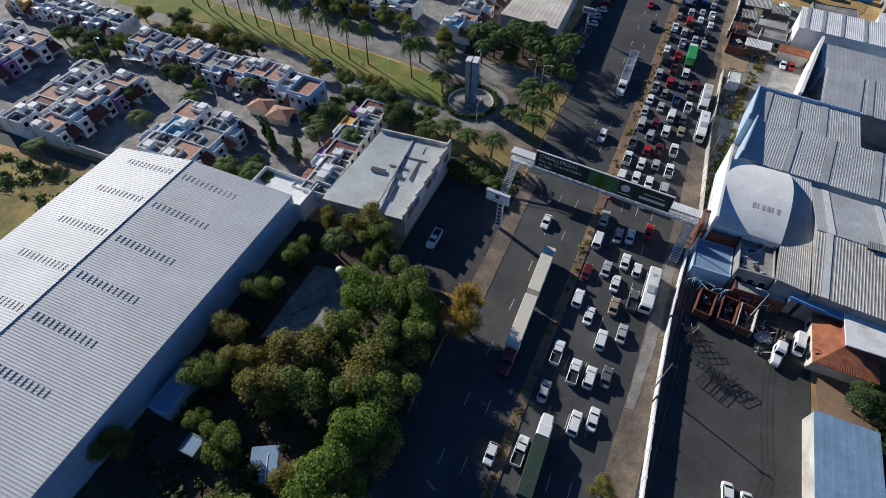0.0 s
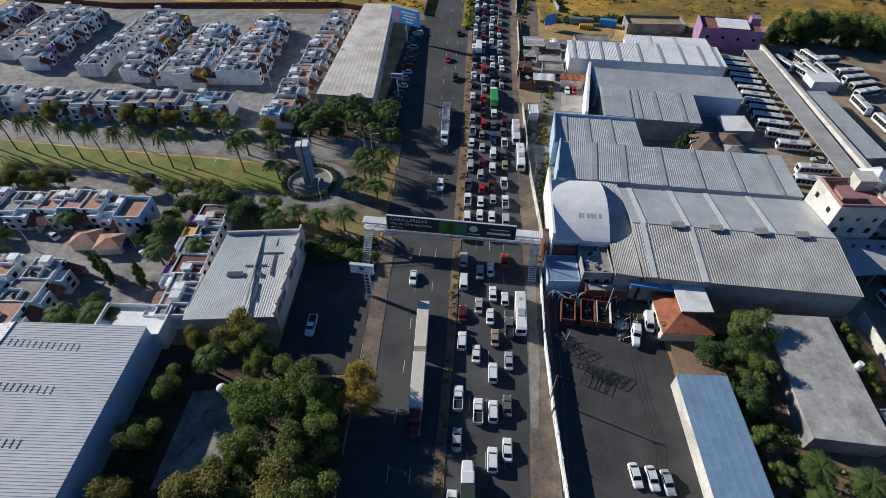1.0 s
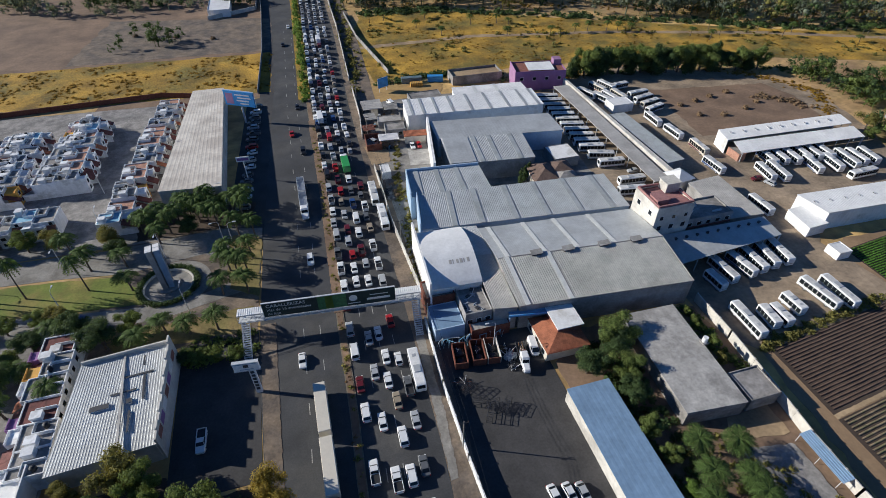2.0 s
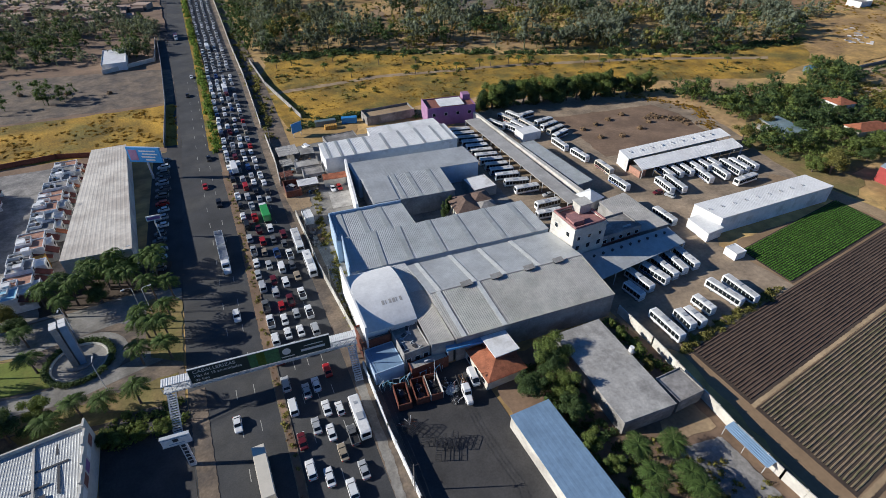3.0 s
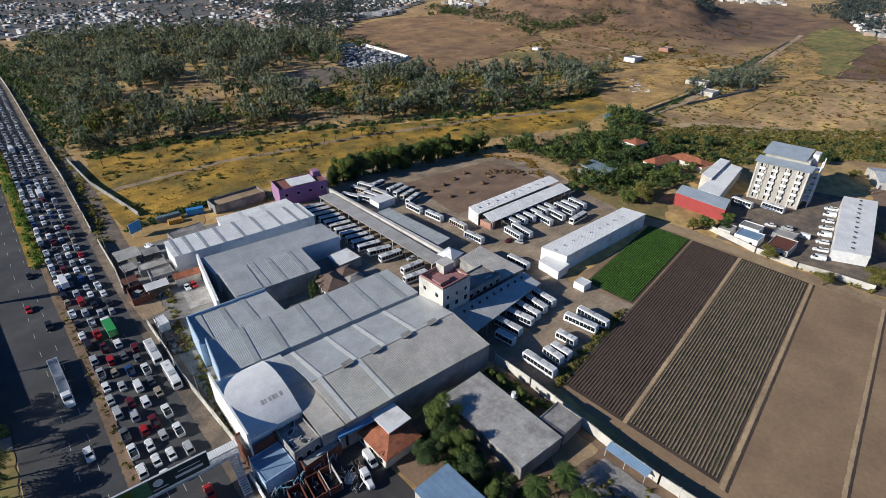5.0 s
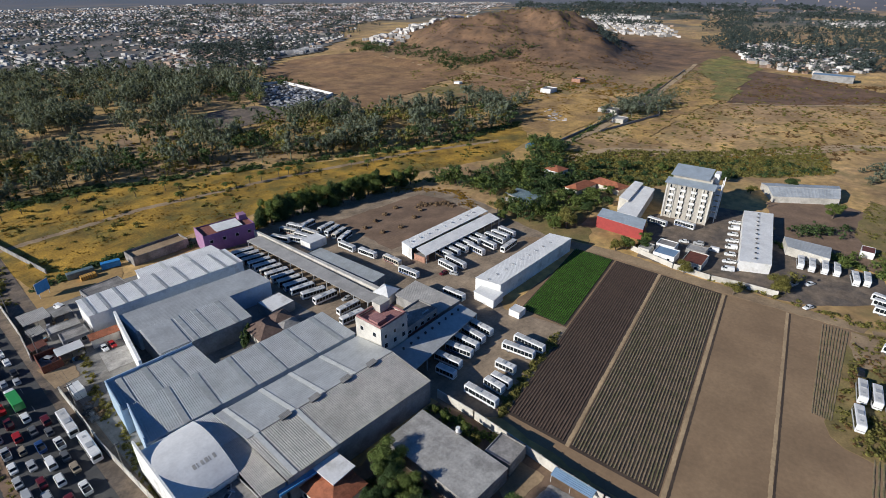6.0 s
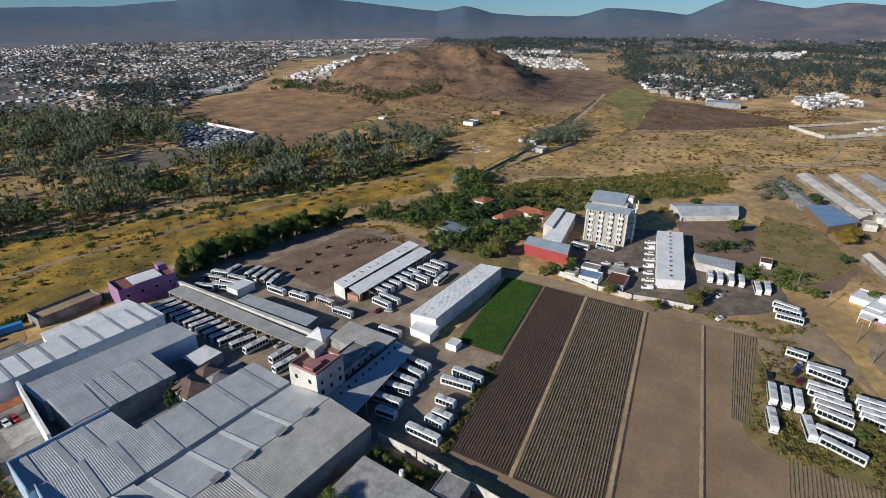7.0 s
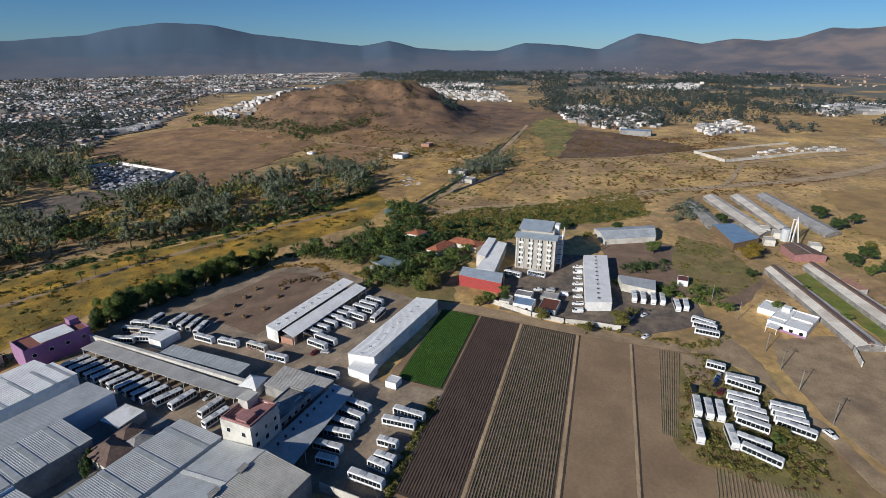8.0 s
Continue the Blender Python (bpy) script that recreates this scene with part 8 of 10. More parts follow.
part("roof", ribbed((-6.2, -1.4, 5.9), (6.2, -1.4, 5.9), (6.2, 0.4, 6.3), (-6.2, 0.4, 6.3), 0.5, 0.05, 0.1), M["sheet_blue"], ob)
part("fascia", boxes((-6.3, 6.3, -1.56, -1.42, 5.4, 6.0)), M["blue"], ob)
for sx in (-5.9, 5.9):
    part("side_panel", boxes((sx - 0.1, sx + 0.1, -1.4, 0.4, 0, 5.8)), M["shade_blue_wall"], ob)
# black panel painted in for the shade inside the open gateway
part("roller_door", boxes((-5.2, 5.2, -0.1, 0.1, 0.06, 5.2)), M["black"], ob)
block("brick_front", "low brown brick store front along the yard", 30.2, 40.0, 77.6, 80.0, 3.6, "rust", "sheet_dirty", 0.2)

ob = thing("tiled_house", 50, 72.6, 0, 0, "small house with an orange clay-tile hip roof", "house")
part("wall", wall_ring([(-5, -5.6), (5.4, -5.6), (5.4, 5.6), (-5, 5.6)], 0, [3.4] * 4), M["cream"], ob)
hip_roof(ob, 5.0, 5.4, 3.3, 5.4, "tile", 0.2, -0.3)
part("upper_room", boxes((-0.8, 5.2, -1.8, 5.4, 3.4, 6.0)), M["red_roof"], ob)
part("upper_roof", boxes((-1.2, 5.6, -2.2, 5.9, 6.0, 6.25)), M["white"], ob)
windows(ob, (-5, 5.6, -5, -5.6), 3, 1, 2.3, 1.2)
for i in range(24):
    x = -4.9 + i * 0.43
    part("tile_rib", bar(bmesh.new(), (x, -6.1, 3.36), (x * 0.55, -0.6 - abs(x) * 0.55, 5.25 - abs(x) * 0.25), 0.07, 4), M["tile"], ob)

# scrap bins and trucks in the yard
rng = random.Random(3)
for x, y, m in ((25.9, 73.2, "rust"), (30.2, 73.0, "rust"), (33.6, 72.6, "pale_wall")):
    ob = thing("scrap_bin", x, y, 0.06, -8, "rust-red open steel bin full of dark scrap", "scrap bin", "scrap bins")
    a, b = 1.5, 3.0
    part("floor", boxes((-a, a, -b, b, 0.1, 0.3)), M["dark_steel"], ob)
    for s_ in (-1, 1):
        part("side", boxes((s_ * a - 0.09, s_ * a + 0.09, -b, b, 0.3, 2.4)), M[m], ob)
        part("end", boxes((-a + 0.09, a - 0.09, s_ * b - 0.09, s_ * b + 0.09, 0.3, 2.4)), M["rust"], ob)
    verts, faces = [], []
    leaf_cloud(rng, [(0, -1.2, 0.8, 1.2, 0.7), (0, 1.0, 0.9, 1.25, 0.8)], 130, 0.32, verts, faces, 0.9)
    part("scrap", cloud_mesh("scrap", verts, faces, M["dark_steel"]), None, ob)
    for i in range(8):
        px, py = rng.uniform(-1, 1), rng.uniform(-2.5, 2.5)
        part("pipe", bar(bmesh.new(), (px, py, 1.2), (px + rng.uniform(-0.9, 0.9), py + rng.uniform(-1.2, 1.2), rng.uniform(1.5, 2.3)), rng.uniform(0.05, 0.12)), M[rng.choice(["steel", "rust", "dark_steel"])], ob)
for x, y, s_, m in ((37.4, 70.4, 1.5, "steel"), (37.0, 67.8, 1.2, "dark_steel"), (24.0, 66.2, 1.6, "dark_steel"), (36.4, 72.8, 1.0, "straw")):
    ob = thing("scrap_heap", x, y, 0.0, 0, "tangled heap of bent scrap metal", "scrap heap", "scrap heaps")
    verts, faces = [], []
    leaf_cloud(rng, [(0, 0, 0.4, s_, 0.9), (s_ * 0.6, 0.3, 0.3, s_ * 0.7, 0.7)], 150, 0.3, verts, faces, 0.7)
    part("heap", cloud_mesh("heap", verts, faces, M[m]), None, ob)
    for i in range(10):
        part("bent_bar", bar(bmesh.new(), (rng.uniform(-s_, s_), rng.uniform(-s_, s_), 0.2), (rng.uniform(-1.5, 1.5) * s_, rng.uniform(-1.5, 1.5) * s_, rng.uniform(0.5, 2.0)), 0.06), M[rng.choice(["steel", "white", "rust"])], ob)
ob = thing("flatbed_truck", 40.2, 69.8, 0.06, 170, "small white-cabbed flatbed truck loaded with scrap", "truck")
part("bed", boxes((-1.0, 1.0, -3.6, 0.5, 0.8, 1.0), (-1.05, -0.98, -3.6, 0.5, 1.0, 1.5), (0.98, 1.05, -3.6, 0.5, 1.0, 1.5)), M["dark_steel"], ob)
for i in range(12):
    part("load", bar(bmesh.new(), (rng.uniform(-0.9, 0.9), rng.uniform(-3.4, 0.2), 1.0), (rng.uniform(-0.9, 0.9), rng.uniform(-3.4, 0.2), rng.uniform(1.1, 1.8)), rng.uniform(0.05, 0.14)), M[rng.choice(["steel", "straw", "rust"])], ob)
cab(ob, 0.6, "white", 0.9)
for i, (x, y) in enumerate(((26.5, 60.5), (29, 58.8), (25.2, 64.2), (31.5, 58), (27.6, 57))):
    ob = thing("steel_rack", x, y, 0.06, 18 * i - 10, "welded steel frame rack standing in the yard", "rack")
    bm = bmesh.new()
    for sx in (-1.6, 1.6):
        for sy in (-0.6, 0.6):
            bar(bm, (sx, sy, 0), (sx, sy, 2.3), 0.06)
    for z in (0.8, 1.6, 2.3):
        for sy in (-0.6, 0.6):
            bar(bm, (-1.6, sy, z), (1.6, sy, z), 0.05)
        for sx in (-1.6, -0.5, 0.5, 1.6):
            bar(bm, (sx, -0.6, z), (sx, 0.6, z), 0.05)
    part("frame", bm, M["dark_steel"], ob)

# tower block and neighbours behind the halls
ob = block("tower_block", "pale concrete tower with a faded red roof terrace", 89.3, 101.0, 95.2, 106.4, 14.4, "pale_wall", "pale_red", 0.8, "building", (("w", 2, 11.4, 12.8, 1.3), ("s", 3, 11.0, 12.2, 1.0), ("s", 3, 7.4, 9, 1.3), ("e", 2, 11, 12.2, 1.0)))
part("stair_head", boxes((1.2, 5.4, 1.6, 5.2, 14.4, 17.4), (0.9, 5.7, 1.3, 5.5, 17.4, 17.6)), M["pale_wall"], ob)
part("roof_room", boxes((-5.0, -1.4, -3.6, 0.2, 14.4, 16.4), (-5.2, -1.2, -3.8, 0.4, 16.4, 16.5)), M["pale_red"], ob)
part("roof_step", boxes((-1.4, 5.2, -5.0, -1.8, 14.4, 14.9)), M["pale_red"], ob)
for x0, x1, y0, y1 in ((-5.6, -5.2, -5.3, 5.3), (5.2, 5.6, -5.3, 1.2), (-5.2, 5.2, -5.3, -4.9), (-5.2, 1.0, 4.9, 5.3)):
    part("parapet_coping", boxes((x0, x1, y0, y1, 15.2, 15.75)), M["pale_red"], ob, "faded red coping")
ob = block("wing_block", "grey two-storey wing with a red and white band", 101.3, 117.2, 96.2, 104.8, 7.8, "grey_wall", "old_concrete", 0.5, "building", (("s", 5, 5.6, 6.8, 1.4),))
part("band", boxes((-7.9, 7.9, -4.46, -4.32, 4.6, 5.4)), M["red_roof"], ob, "dull red painted band")
part("roof_scrap", boxes((-6.8, -3.4, -1.0, 1.4, 7.8, 8.5), (-2.6, -0.6, 1.2, 3.2, 7.8, 8.2), (2.2, 5.2, -2.6, -2.2, 7.8, 8.3)), M["steel"], ob)
ob = open_shed("court_canopy", "broad grey sheet canopy over parked buses", [(91.4, 83.4), (127.2, 86.4), (127.4, 94.2), (92.0, 95.0)], 4.8, 5.6, "sheet", "nw", "se", "grey_wall", 6, 1.8, 0.014)
for i in range(9):
    part("roof_turbine", boxes((-14 + 3.5 * i, -13.5 + 3.5 * i, 2.2, 2.7, 5.2, 5.95), (-14.1 + 3.5 * i, -13.4 + 3.5 * i, 2.1, 2.8, 5.95, 6.05)), M["dark_steel"], ob)
ob = thing("kiosk", 118.5, 122.4, 0, 8, "small gatehouse with a pale pyramid roof", "kiosk")
part("wall", wall_ring([(-3, -3), (3, -3), (3, 3), (-3, 3)], 0, [4.4] * 4), M["white"], ob)
hip_roof(ob, 3.2, 3.21, 4.4, 6.6, "sheet_white")
hall("low_shed", "low grey-roofed shed by the yard wall", [(117.6, 97.0), (130.0, 96.4), (131, 119), (119, 118)], 4.6, 4.2, None, 0.5, "grey_wall", "sheet_dirty", 0.9)
block("store_room", "small white-roofed store beside parked buses", 83.4, 92.8, 144.2, 153.6, 3.8, "grey_wall", "white", 0.1)
block("shed_store", "small brick store under the end of a lean-to roof", 149.6, 152.6, 130.2, 136.2, 2.8, "clay_roof", "old_concrete", 0.1, "store")
block("bus_office", "small white flat-roofed office in the bus yard", 126.0, 135.3, 177.4, 184.4, 3.6, "white", "sheet_white", 0.1)
ob = thing("old_house", 78.5, 137, 0, -6, "old house with several brown hip roofs", "house")
part("wall", wall_ring([(-7, -6), (7, -6), (7, 6), (-7, 6)], 0, [4.2] * 4), M["cream"], ob)
hip_roof(ob, 4.2, 5.6, 4.2, 6.6, "brown_tile", -3, 0)
hip_roof(ob, 3.4, 3.2, 4.2, 6.0, "brown_tile", 4, 2.6)
hip_roof(ob, 3.2, 2.4, 4.2, 5.6, "old_concrete", 4, -3.2)
ob = block("purple_building", "purple two-storey building with a pink end wall", 96.0, 119.0, 208.5, 220.5, 8.2, "purple", "red_roof", 0.5, "building", (("s", 4, 4.6, 6, 1.4), ("w", 2, 4.6, 6, 1.2)), rz=-10)
part("end_wall", boxes((-11.75, -11.5, -6, 6, 0, 9.2)), M["pink"], ob, "pink painted end wall")
part("roof_room", boxes((7.5, 11, 1.5, 5.5, 8.2, 10.8)), M["pink"], ob)
part("roof_sheet", ribbed((-5.6, -5.2, 8.9), (6.4, -5.2, 8.9), (6.4, 3.6, 9.2), (-5.6, 3.6, 9.2), 0.6, 0.05, 0.1), M["sheet_white"], ob, "white ribbed roof panel")
ob = thing("blue_hoarding", 37.8, 226.5, 0, 25, "bright blue advertising panel on two posts", "billboard")
part("panel", boxes((-2.6, 2.6, -0.1, 0.1, 2.2, 6.4)), M["blue"], ob)
part("frame", boxes((-2.8, 2.8, 0.1, 0.2, 2.0, 6.6)), M["letter"], ob)
for s in (-2, 2):
    part("post", bar(bmesh.new(), (s, 0.15, 0), (s, 0.15, 6.4), 0.12), M["steel"], ob)
ob = thing("freight_container", 63.4, 231.2, 0.1, -14, "long bright blue freight container", "container")
bm = bmesh.new()
box(bm, -3.6, 3.6, -1.25, 1.25, 0.1, 2.7)
part("shell", bm, M["blue"], ob)
for i in range(9):
    x = -3.5 + 0.8 * i
    part("rib", boxes((x, x + 0.2, -1.3, 1.3, 0.2, 2.74)), M["blue"], ob)
block("north_yard_block", "low unfinished grey block with a walled roof", 70, 94, 224, 233, 3.2, "old_concrete", "dust", 1.0)
sheet("shop_yard", [(21.4, 164.8), (28.4, 165.4), (29.8, 177.4), (20.9, 178.6)], M["dust"], 0.14, "pale trodden yard beside the footway", "yard", 0.2)
sheet("slab_yard", [(34.8, 160.6), (43.6, 159.6), (45.4, 170.2), (36.4, 172.4)], M["slab"], 0.14, "pale concrete slab yard", "yard")
sheet("dirt_lot", [(25.6, 216), (62, 217), (66, 227), (60, 238), (27.6, 238)], M["stubble"], 0.09, "dry brown grass lot behind the shops", "ground", 0.5)


def canopy(label, x0, x1, y0, y1, z0, z1, roof, rz=0.0, clutter=0):
    """A sheet roof on six posts, with crates under its edge."""
    a, b = (x1 - x0) / 2, (y1 - y0) / 2
    ob = thing("shop_canopy", (x0 + x1) / 2, (y0 + y1) / 2, 0.06, rz, label, "canopy", "roadside canopies")
    part("roof", ribbed((-a, -b, z0), (a, -b, z0), (a, b, z1), (-a, b, z1), 0.4, 0.05, 0.08), M[roof], ob)
    for sx in (-a + 0.15, 0, a - 0.15):
        for sy, z in ((-b + 0.15, z0), (b - 0.15, z1)):
            part("post", bar(bmesh.new(), (sx, sy, 0), (sx, sy, z - 0.08), 0.07), M["dark_steel"], ob)
    part("back_wall", boxes((-a + 0.1, a - 0.1, b - 0.1, b, 0, z1 - 0.2)), M["grey_wall"], ob)
    rng = random.Random(int(x0 * 7 + y0))
    for i in range(clutter):
        x, y, s = rng.uniform(-a, a), -b - rng.uniform(0.2, 1.6), rng.uniform(0.3, 0.7)
        crate = thing("crate", 0, 0, 0, 0, "worn crate standing outside a roadside shop", "crate", "crates by the shops")
        crate.matrix_basis = ob.matrix_basis @ pose(x, y, 0, 0, 0, rng.uniform(0, 90))
        part("box", boxes((-s, s, -s * 0.7, s * 0.7, 0, s * 1.4)), M[rng.choice(["straw", "rust", "bluefaint", "white", "dark_steel"])], crate)


canopy("roadside canopy with a patched pale sheet roof", 25.0, 33.4, 204.0, 212.2, 2.8, 3.2, "sheet_dirty", 0, 5)
canopy("dark grey sheet canopy beside a shop", 33.6, 39.4, 201.6, 207.0, 2.9, 3.2, "old_sheet", -3, 3)
canopy("white sheet canopy over a workshop front", 26.6, 34.2, 176.0, 180.6, 3.0, 3.3, "sheet_white", -4, 5)
canopy("small rusty sheet canopy on posts", 22.2, 26.8, 186.4, 190.6, 2.6, 2.9, "rust", 4, 3)
canopy("narrow grey sheet canopy on posts", 24.4, 29.0, 195.0, 200.4, 2.7, 3.0, "old_sheet", 2, 3)
block("roadside_shop", "low roadside shop with a pale slab roof", 29.2, 38.6, 191.6, 197.0, 2.6, "grey_wall", "slab", 0.2, "shop", (("w", 2, 0.8, 2.0, 1.4),), "roadside shops", rz=-4)
block("roadside_shop", "roofless workshop with dark red walls", 21.8, 27.4, 174.6, 183.6, 0.5, "rust", "concrete", 2.2, "shop", (), "roadside shops", rz=-3)
block("roadside_shop", "grey roadside shop with a stained roof slab", 30.6, 38.4, 183.2, 189.4, 3.0, "grey_wall", "old_concrete", 0.3, "shop", (("s", 2, 0.8, 2.2, 1.4),), "roadside shops", rz=-5)
block("roadside_shop", "low unplastered room with a flat concrete roof", 46, 60, 206, 214, 3.4, "grey_wall", "old_concrete", 0.25, "shop", (("w", 2, 0.8, 2.2, 1.6),), "roadside shops", rz=2)
block("roadside_shop", "small pale kiosk with a white roof", 23.4, 26.5, 154.2, 159.6, 2.8, "white", "sheet_white", 0.1, "shop", (), "roadside shops")
hall("tiled_shed", "low shed with a bright orange tile roof", [(36.4, 176.6), (44.6, 175.6), (45.2, 179.4), (37.0, 180.6)], 3.2, 3.6, None, 0.5, "cream", "tile", 0.6, category="shed", rib=0.06)
for shape, colour, x, y, rz in (("sedan", "white", 38.6, 173.6, 178), ("hatchback", "red", 41.0, 173.4, 182), ("van", "white", 38.0, 212, 15), ("suv", "silver", 24.6, 181, 30)):
    park(shape, colour, x, y, rz, False, "parked cars", 0.14)
for label, x, y, rz, m, L in (("long dark green freight container", 52.4, 233.0, -6, "teal", 9.6), ("stack of yellow-brown timber panels", 53.6, 228.4, -5, "ochre", 5.6)):
    ob = thing("freight_container" if m == "teal" else "panel_stack", x, y, 0.1, rz, label, "container" if m == "teal" else "stack")
    part("shell" if m == "teal" else "panel", boxes((-L / 2, L / 2, -1.2, 1.2, 0, 2.5 if m == "teal" else 1.7)), M[m], ob)
    for i in range(int(L / 0.8)):
        part("rib", boxes((-L / 2 + 0.3 + 0.8 * i, -L / 2 + 0.5 + 0.8 * i, -1.25, 1.25, 0.1, 2.54 if m == "teal" else 1.74)), M[m if m == "teal" else "straw"], ob)
rng = random.Random(29)
for i in range(9):
    ob = thing("scrap_heap", 25.2 + rng.uniform(-1.8, 1.8), 147 + rng.uniform(-8, 4), 0.05, 0, "tangled grey heap of scrap and tarpaulins", "scrap heap", "scrap heaps")
    verts, faces = [], []
    s_ = rng.uniform(0.8, 1.6)
    leaf_cloud(rng, [(0, 0, 0.3, s_, 0.8), (s_ * 0.6, 0.4, 0.2, s_ * 0.7, 0.6)], 70, 0.35, verts, faces, 0.8)
    part("heap", cloud_mesh("heap", verts, faces, M[rng.choice(["old_sheet", "dark_steel", "straw", "grey_wall"])]), None, ob)
block("concrete_annex", "small concrete outbuilding with flat slabs", 80.4, 88.0, 43.0, 50.4, 3.8, "old_concrete", "old_concrete", 0.3)
ob = thing("lean_to", 86.8, 29.4, 0, 0, "blue-grey lean-to roof along a wall", "shed")
part("roof", ribbed((-1.4, -5.4, 2.6), (1.2, -5.4, 3.0), (1.2, 5.2, 3.0), (-1.4, 5.2, 2.6), 0.5, 0.05), M["sheet_blue"], ob)
for y in (-5, 0, 5):
    part("post", bar(bmesh.new(), (-1.3, y, 0), (-1.3, y, 2.6), 0.07), M["steel"], ob)
sheet("rubble_patch", [(72, 38), (86, 36), (86.5, 43), (76, 43)], M["dust"], 0.1, "patch of rubble and rough soil", "ground", 0.4)
sheet("shaded_slab", [(70, 16), (85, 18), (85, 34), (74, 36)], M["old_concrete"], 0.12, "stained concrete slab with puddles", "slab", 0.2)
ob = thing("roof_cistern", 80, 58.6, 5, 0, "white water cistern on a concrete roof", "cistern")
part("tank", bar(bmesh.new(), (0, 0, 0.3), (0, 0, 1.7), 0.6, 12), M["white"], ob)
part("stand", boxes((-0.8, 0.8, -0.8, 0.8, 0, 0.3)), M["old_concrete"], ob)
ob = thing("garden_roof", -36.2, 12.4, 0, 28, "pale blue L-shaped sheet roof in the garden", "shed")
part("roof", boxes((-2.4, 2.0, -0.2, 2.6, 2.75, 2.9), (-0.6, 2.0, -3.2, -0.2, 2.75, 2.9)), M["sheet_blue"], ob)
part("roof_batten", boxes((0.3, 0.45, -2.6, 1.4, 2.9, 3.0), (-0.9, 0.3, -1.9, -1.75, 2.9, 3.0)), M["white"], ob)
for sx, sy in ((-2.2, 0), (-2.2, 2.4), (1.8, 2.4), (1.8, -3.0), (-0.4, -3.0), (1.8, 0)):
    part("post", bar(bmesh.new(), (sx, sy, 0), (sx, sy, 2.75), 0.08), M["steel"], ob)
block("garden_shed", "low garden shed with a grey roof", -60, -56, 12, 22, 3.0, "shade_blue_wall", "sheet_blue", 0.1)
block("garden_shed", "small garden shed with a blue sheet roof", -50.5, -47.5, 8.4, 11.6, 2.6, "grey_wall", "sheet_blue", 0.1)
ob = thing("garden_dome", -45.6, 51.6, 0.1, 0, "small white dome ornament on the court", "ornament")
bm = bmesh.new()
bmesh.ops.create_uvsphere(bm, u_segments=14, v_segments=8, radius=1.0)
bmesh.ops.scale(bm, verts=bm.verts, vec=(1, 1, 0.8))
bmesh.ops.translate(bm, verts=bm.verts, vec=(0, 0, 0.9))
part("dome", bm, M["white"], ob)
part("base", boxes((-1.3, 1.3, -0.9, 0.9, 0, 0.5)), M["old_concrete"], ob)
for rz, x, y, L in ((0, -48.6, 40, 4), (90, -44.6, 44, 5), (10, -47.5, 46.5, 2)):
    ob = thing("bench", x, y, 0.12, rz + 60, "low concrete bench on the court", "bench")
    part("seat", boxes((-L / 2, L / 2, -0.25, 0.25, 0.35, 0.5)), M["old_concrete"], ob)
    for s in (-L / 2 + 0.2, L / 2 - 0.2):
        part("leg", boxes((s - 0.12, s + 0.12, -0.2, 0.2, 0, 0.35)), M["old_concrete"], ob)

# hotel and its neighbours
ob = thing("hotel", 275.0, 59.0, 0, 4, "six-storey beige hotel with blue-grey top roofs", "hotel")
part("wall", wall_ring([(-8.5, -10.6), (8.5, -10.6), (8.5, 10.6), (-8.5, 10.6)], 0, [18.4] * 4, 0.3), M["hotel_wall"], ob)
part("roof", boxes((-8.3, 8.3, -10.4, 10.4, 18.0, 18.3)), M["old_concrete"], ob)
part("top_roof", ribbed((-10, -11.6, 18.6), (-10, 11.6, 18.6), (-3.5, 11.6, 19.8), (-3.5, -11.6, 19.8), 0.6), M["hotel_sheet"], ob, "blue-grey sloping roof")
part("penthouse", boxes((-3.5, 7.5, -9, 9, 18.3, 21.6)), M["hotel_wall"], ob)
part("penthouse_roof", ribbed((-5.0, -7.6, 21.6), (-5.0, 10.4, 21.6), (8.2, 10.4, 23.8), (8.2, -7.6, 23.8), 0.6), M["hotel_sheet"], ob, "blue-grey sloping roof")
part("stair_core", boxes((3.0, 8.4, -10.6, -8.2, 18.3, 23.2)), M["white"], ob)
for f in range(6):
    z = 0.6 + 2.95 * f
    for k in range(4):
        y = -7.6 + 5.05 * k
        windows(ob, (-8.5, y + 1.9, -8.5, y - 1.9), 2, z + 0.5, z + 2.3, 0.8)
        if f:
            part("balcony", boxes((-9.6, -8.5, y - 1.15, y + 1.15, z - 0.25, z - 0.1), (-9.6, -9.48, y - 1.15, y + 1.15, z - 0.1, z + 0.95), (-9.48, -8.5, y - 1.15, y - 1.05, z - 0.1, z + 0.95), (-9.48, -8.5, y + 1.05, y + 1.15, z - 0.1, z + 0.95)), M["white"], ob)
for f in range(6):
    z = 0.3 + 3.0 * f
    part("stair_landing", boxes((-3, 3, -13.6, -10.7, z + 2.6, z + 2.8)), M["white"], ob)
for x in (-3, 3):
    part("stair_post", boxes((x - 0.2, x + 0.2, -13.6, -13.2, 0, 22.5)), M["white"], ob)
for k in range(6):
    y = -10.4 + 4.16 * k
    part("pilaster", boxes((-8.9, -8.5, y - 0.35, y + 0.35, 0, 18.3)), M["pale_wall"], ob)
hall("red_hall", "bright red building with a grey sheet roof", [(230.3, 66.1), (242.2, 68.8), (241.6, 91.0), (231.4, 89.2)], 5.8, 6.2, None, 0.5, "red", "hotel_sheet", 0.9, category="building")
hall("market_hall", "long white metal-roofed hall", [(243.6, 74.0), (287, 80.5), (287.5, 87.0), (243.0, 84.0)], 5.6, 6.0, None, 0.5, "pale_wall", "sheet_white", 1.0)
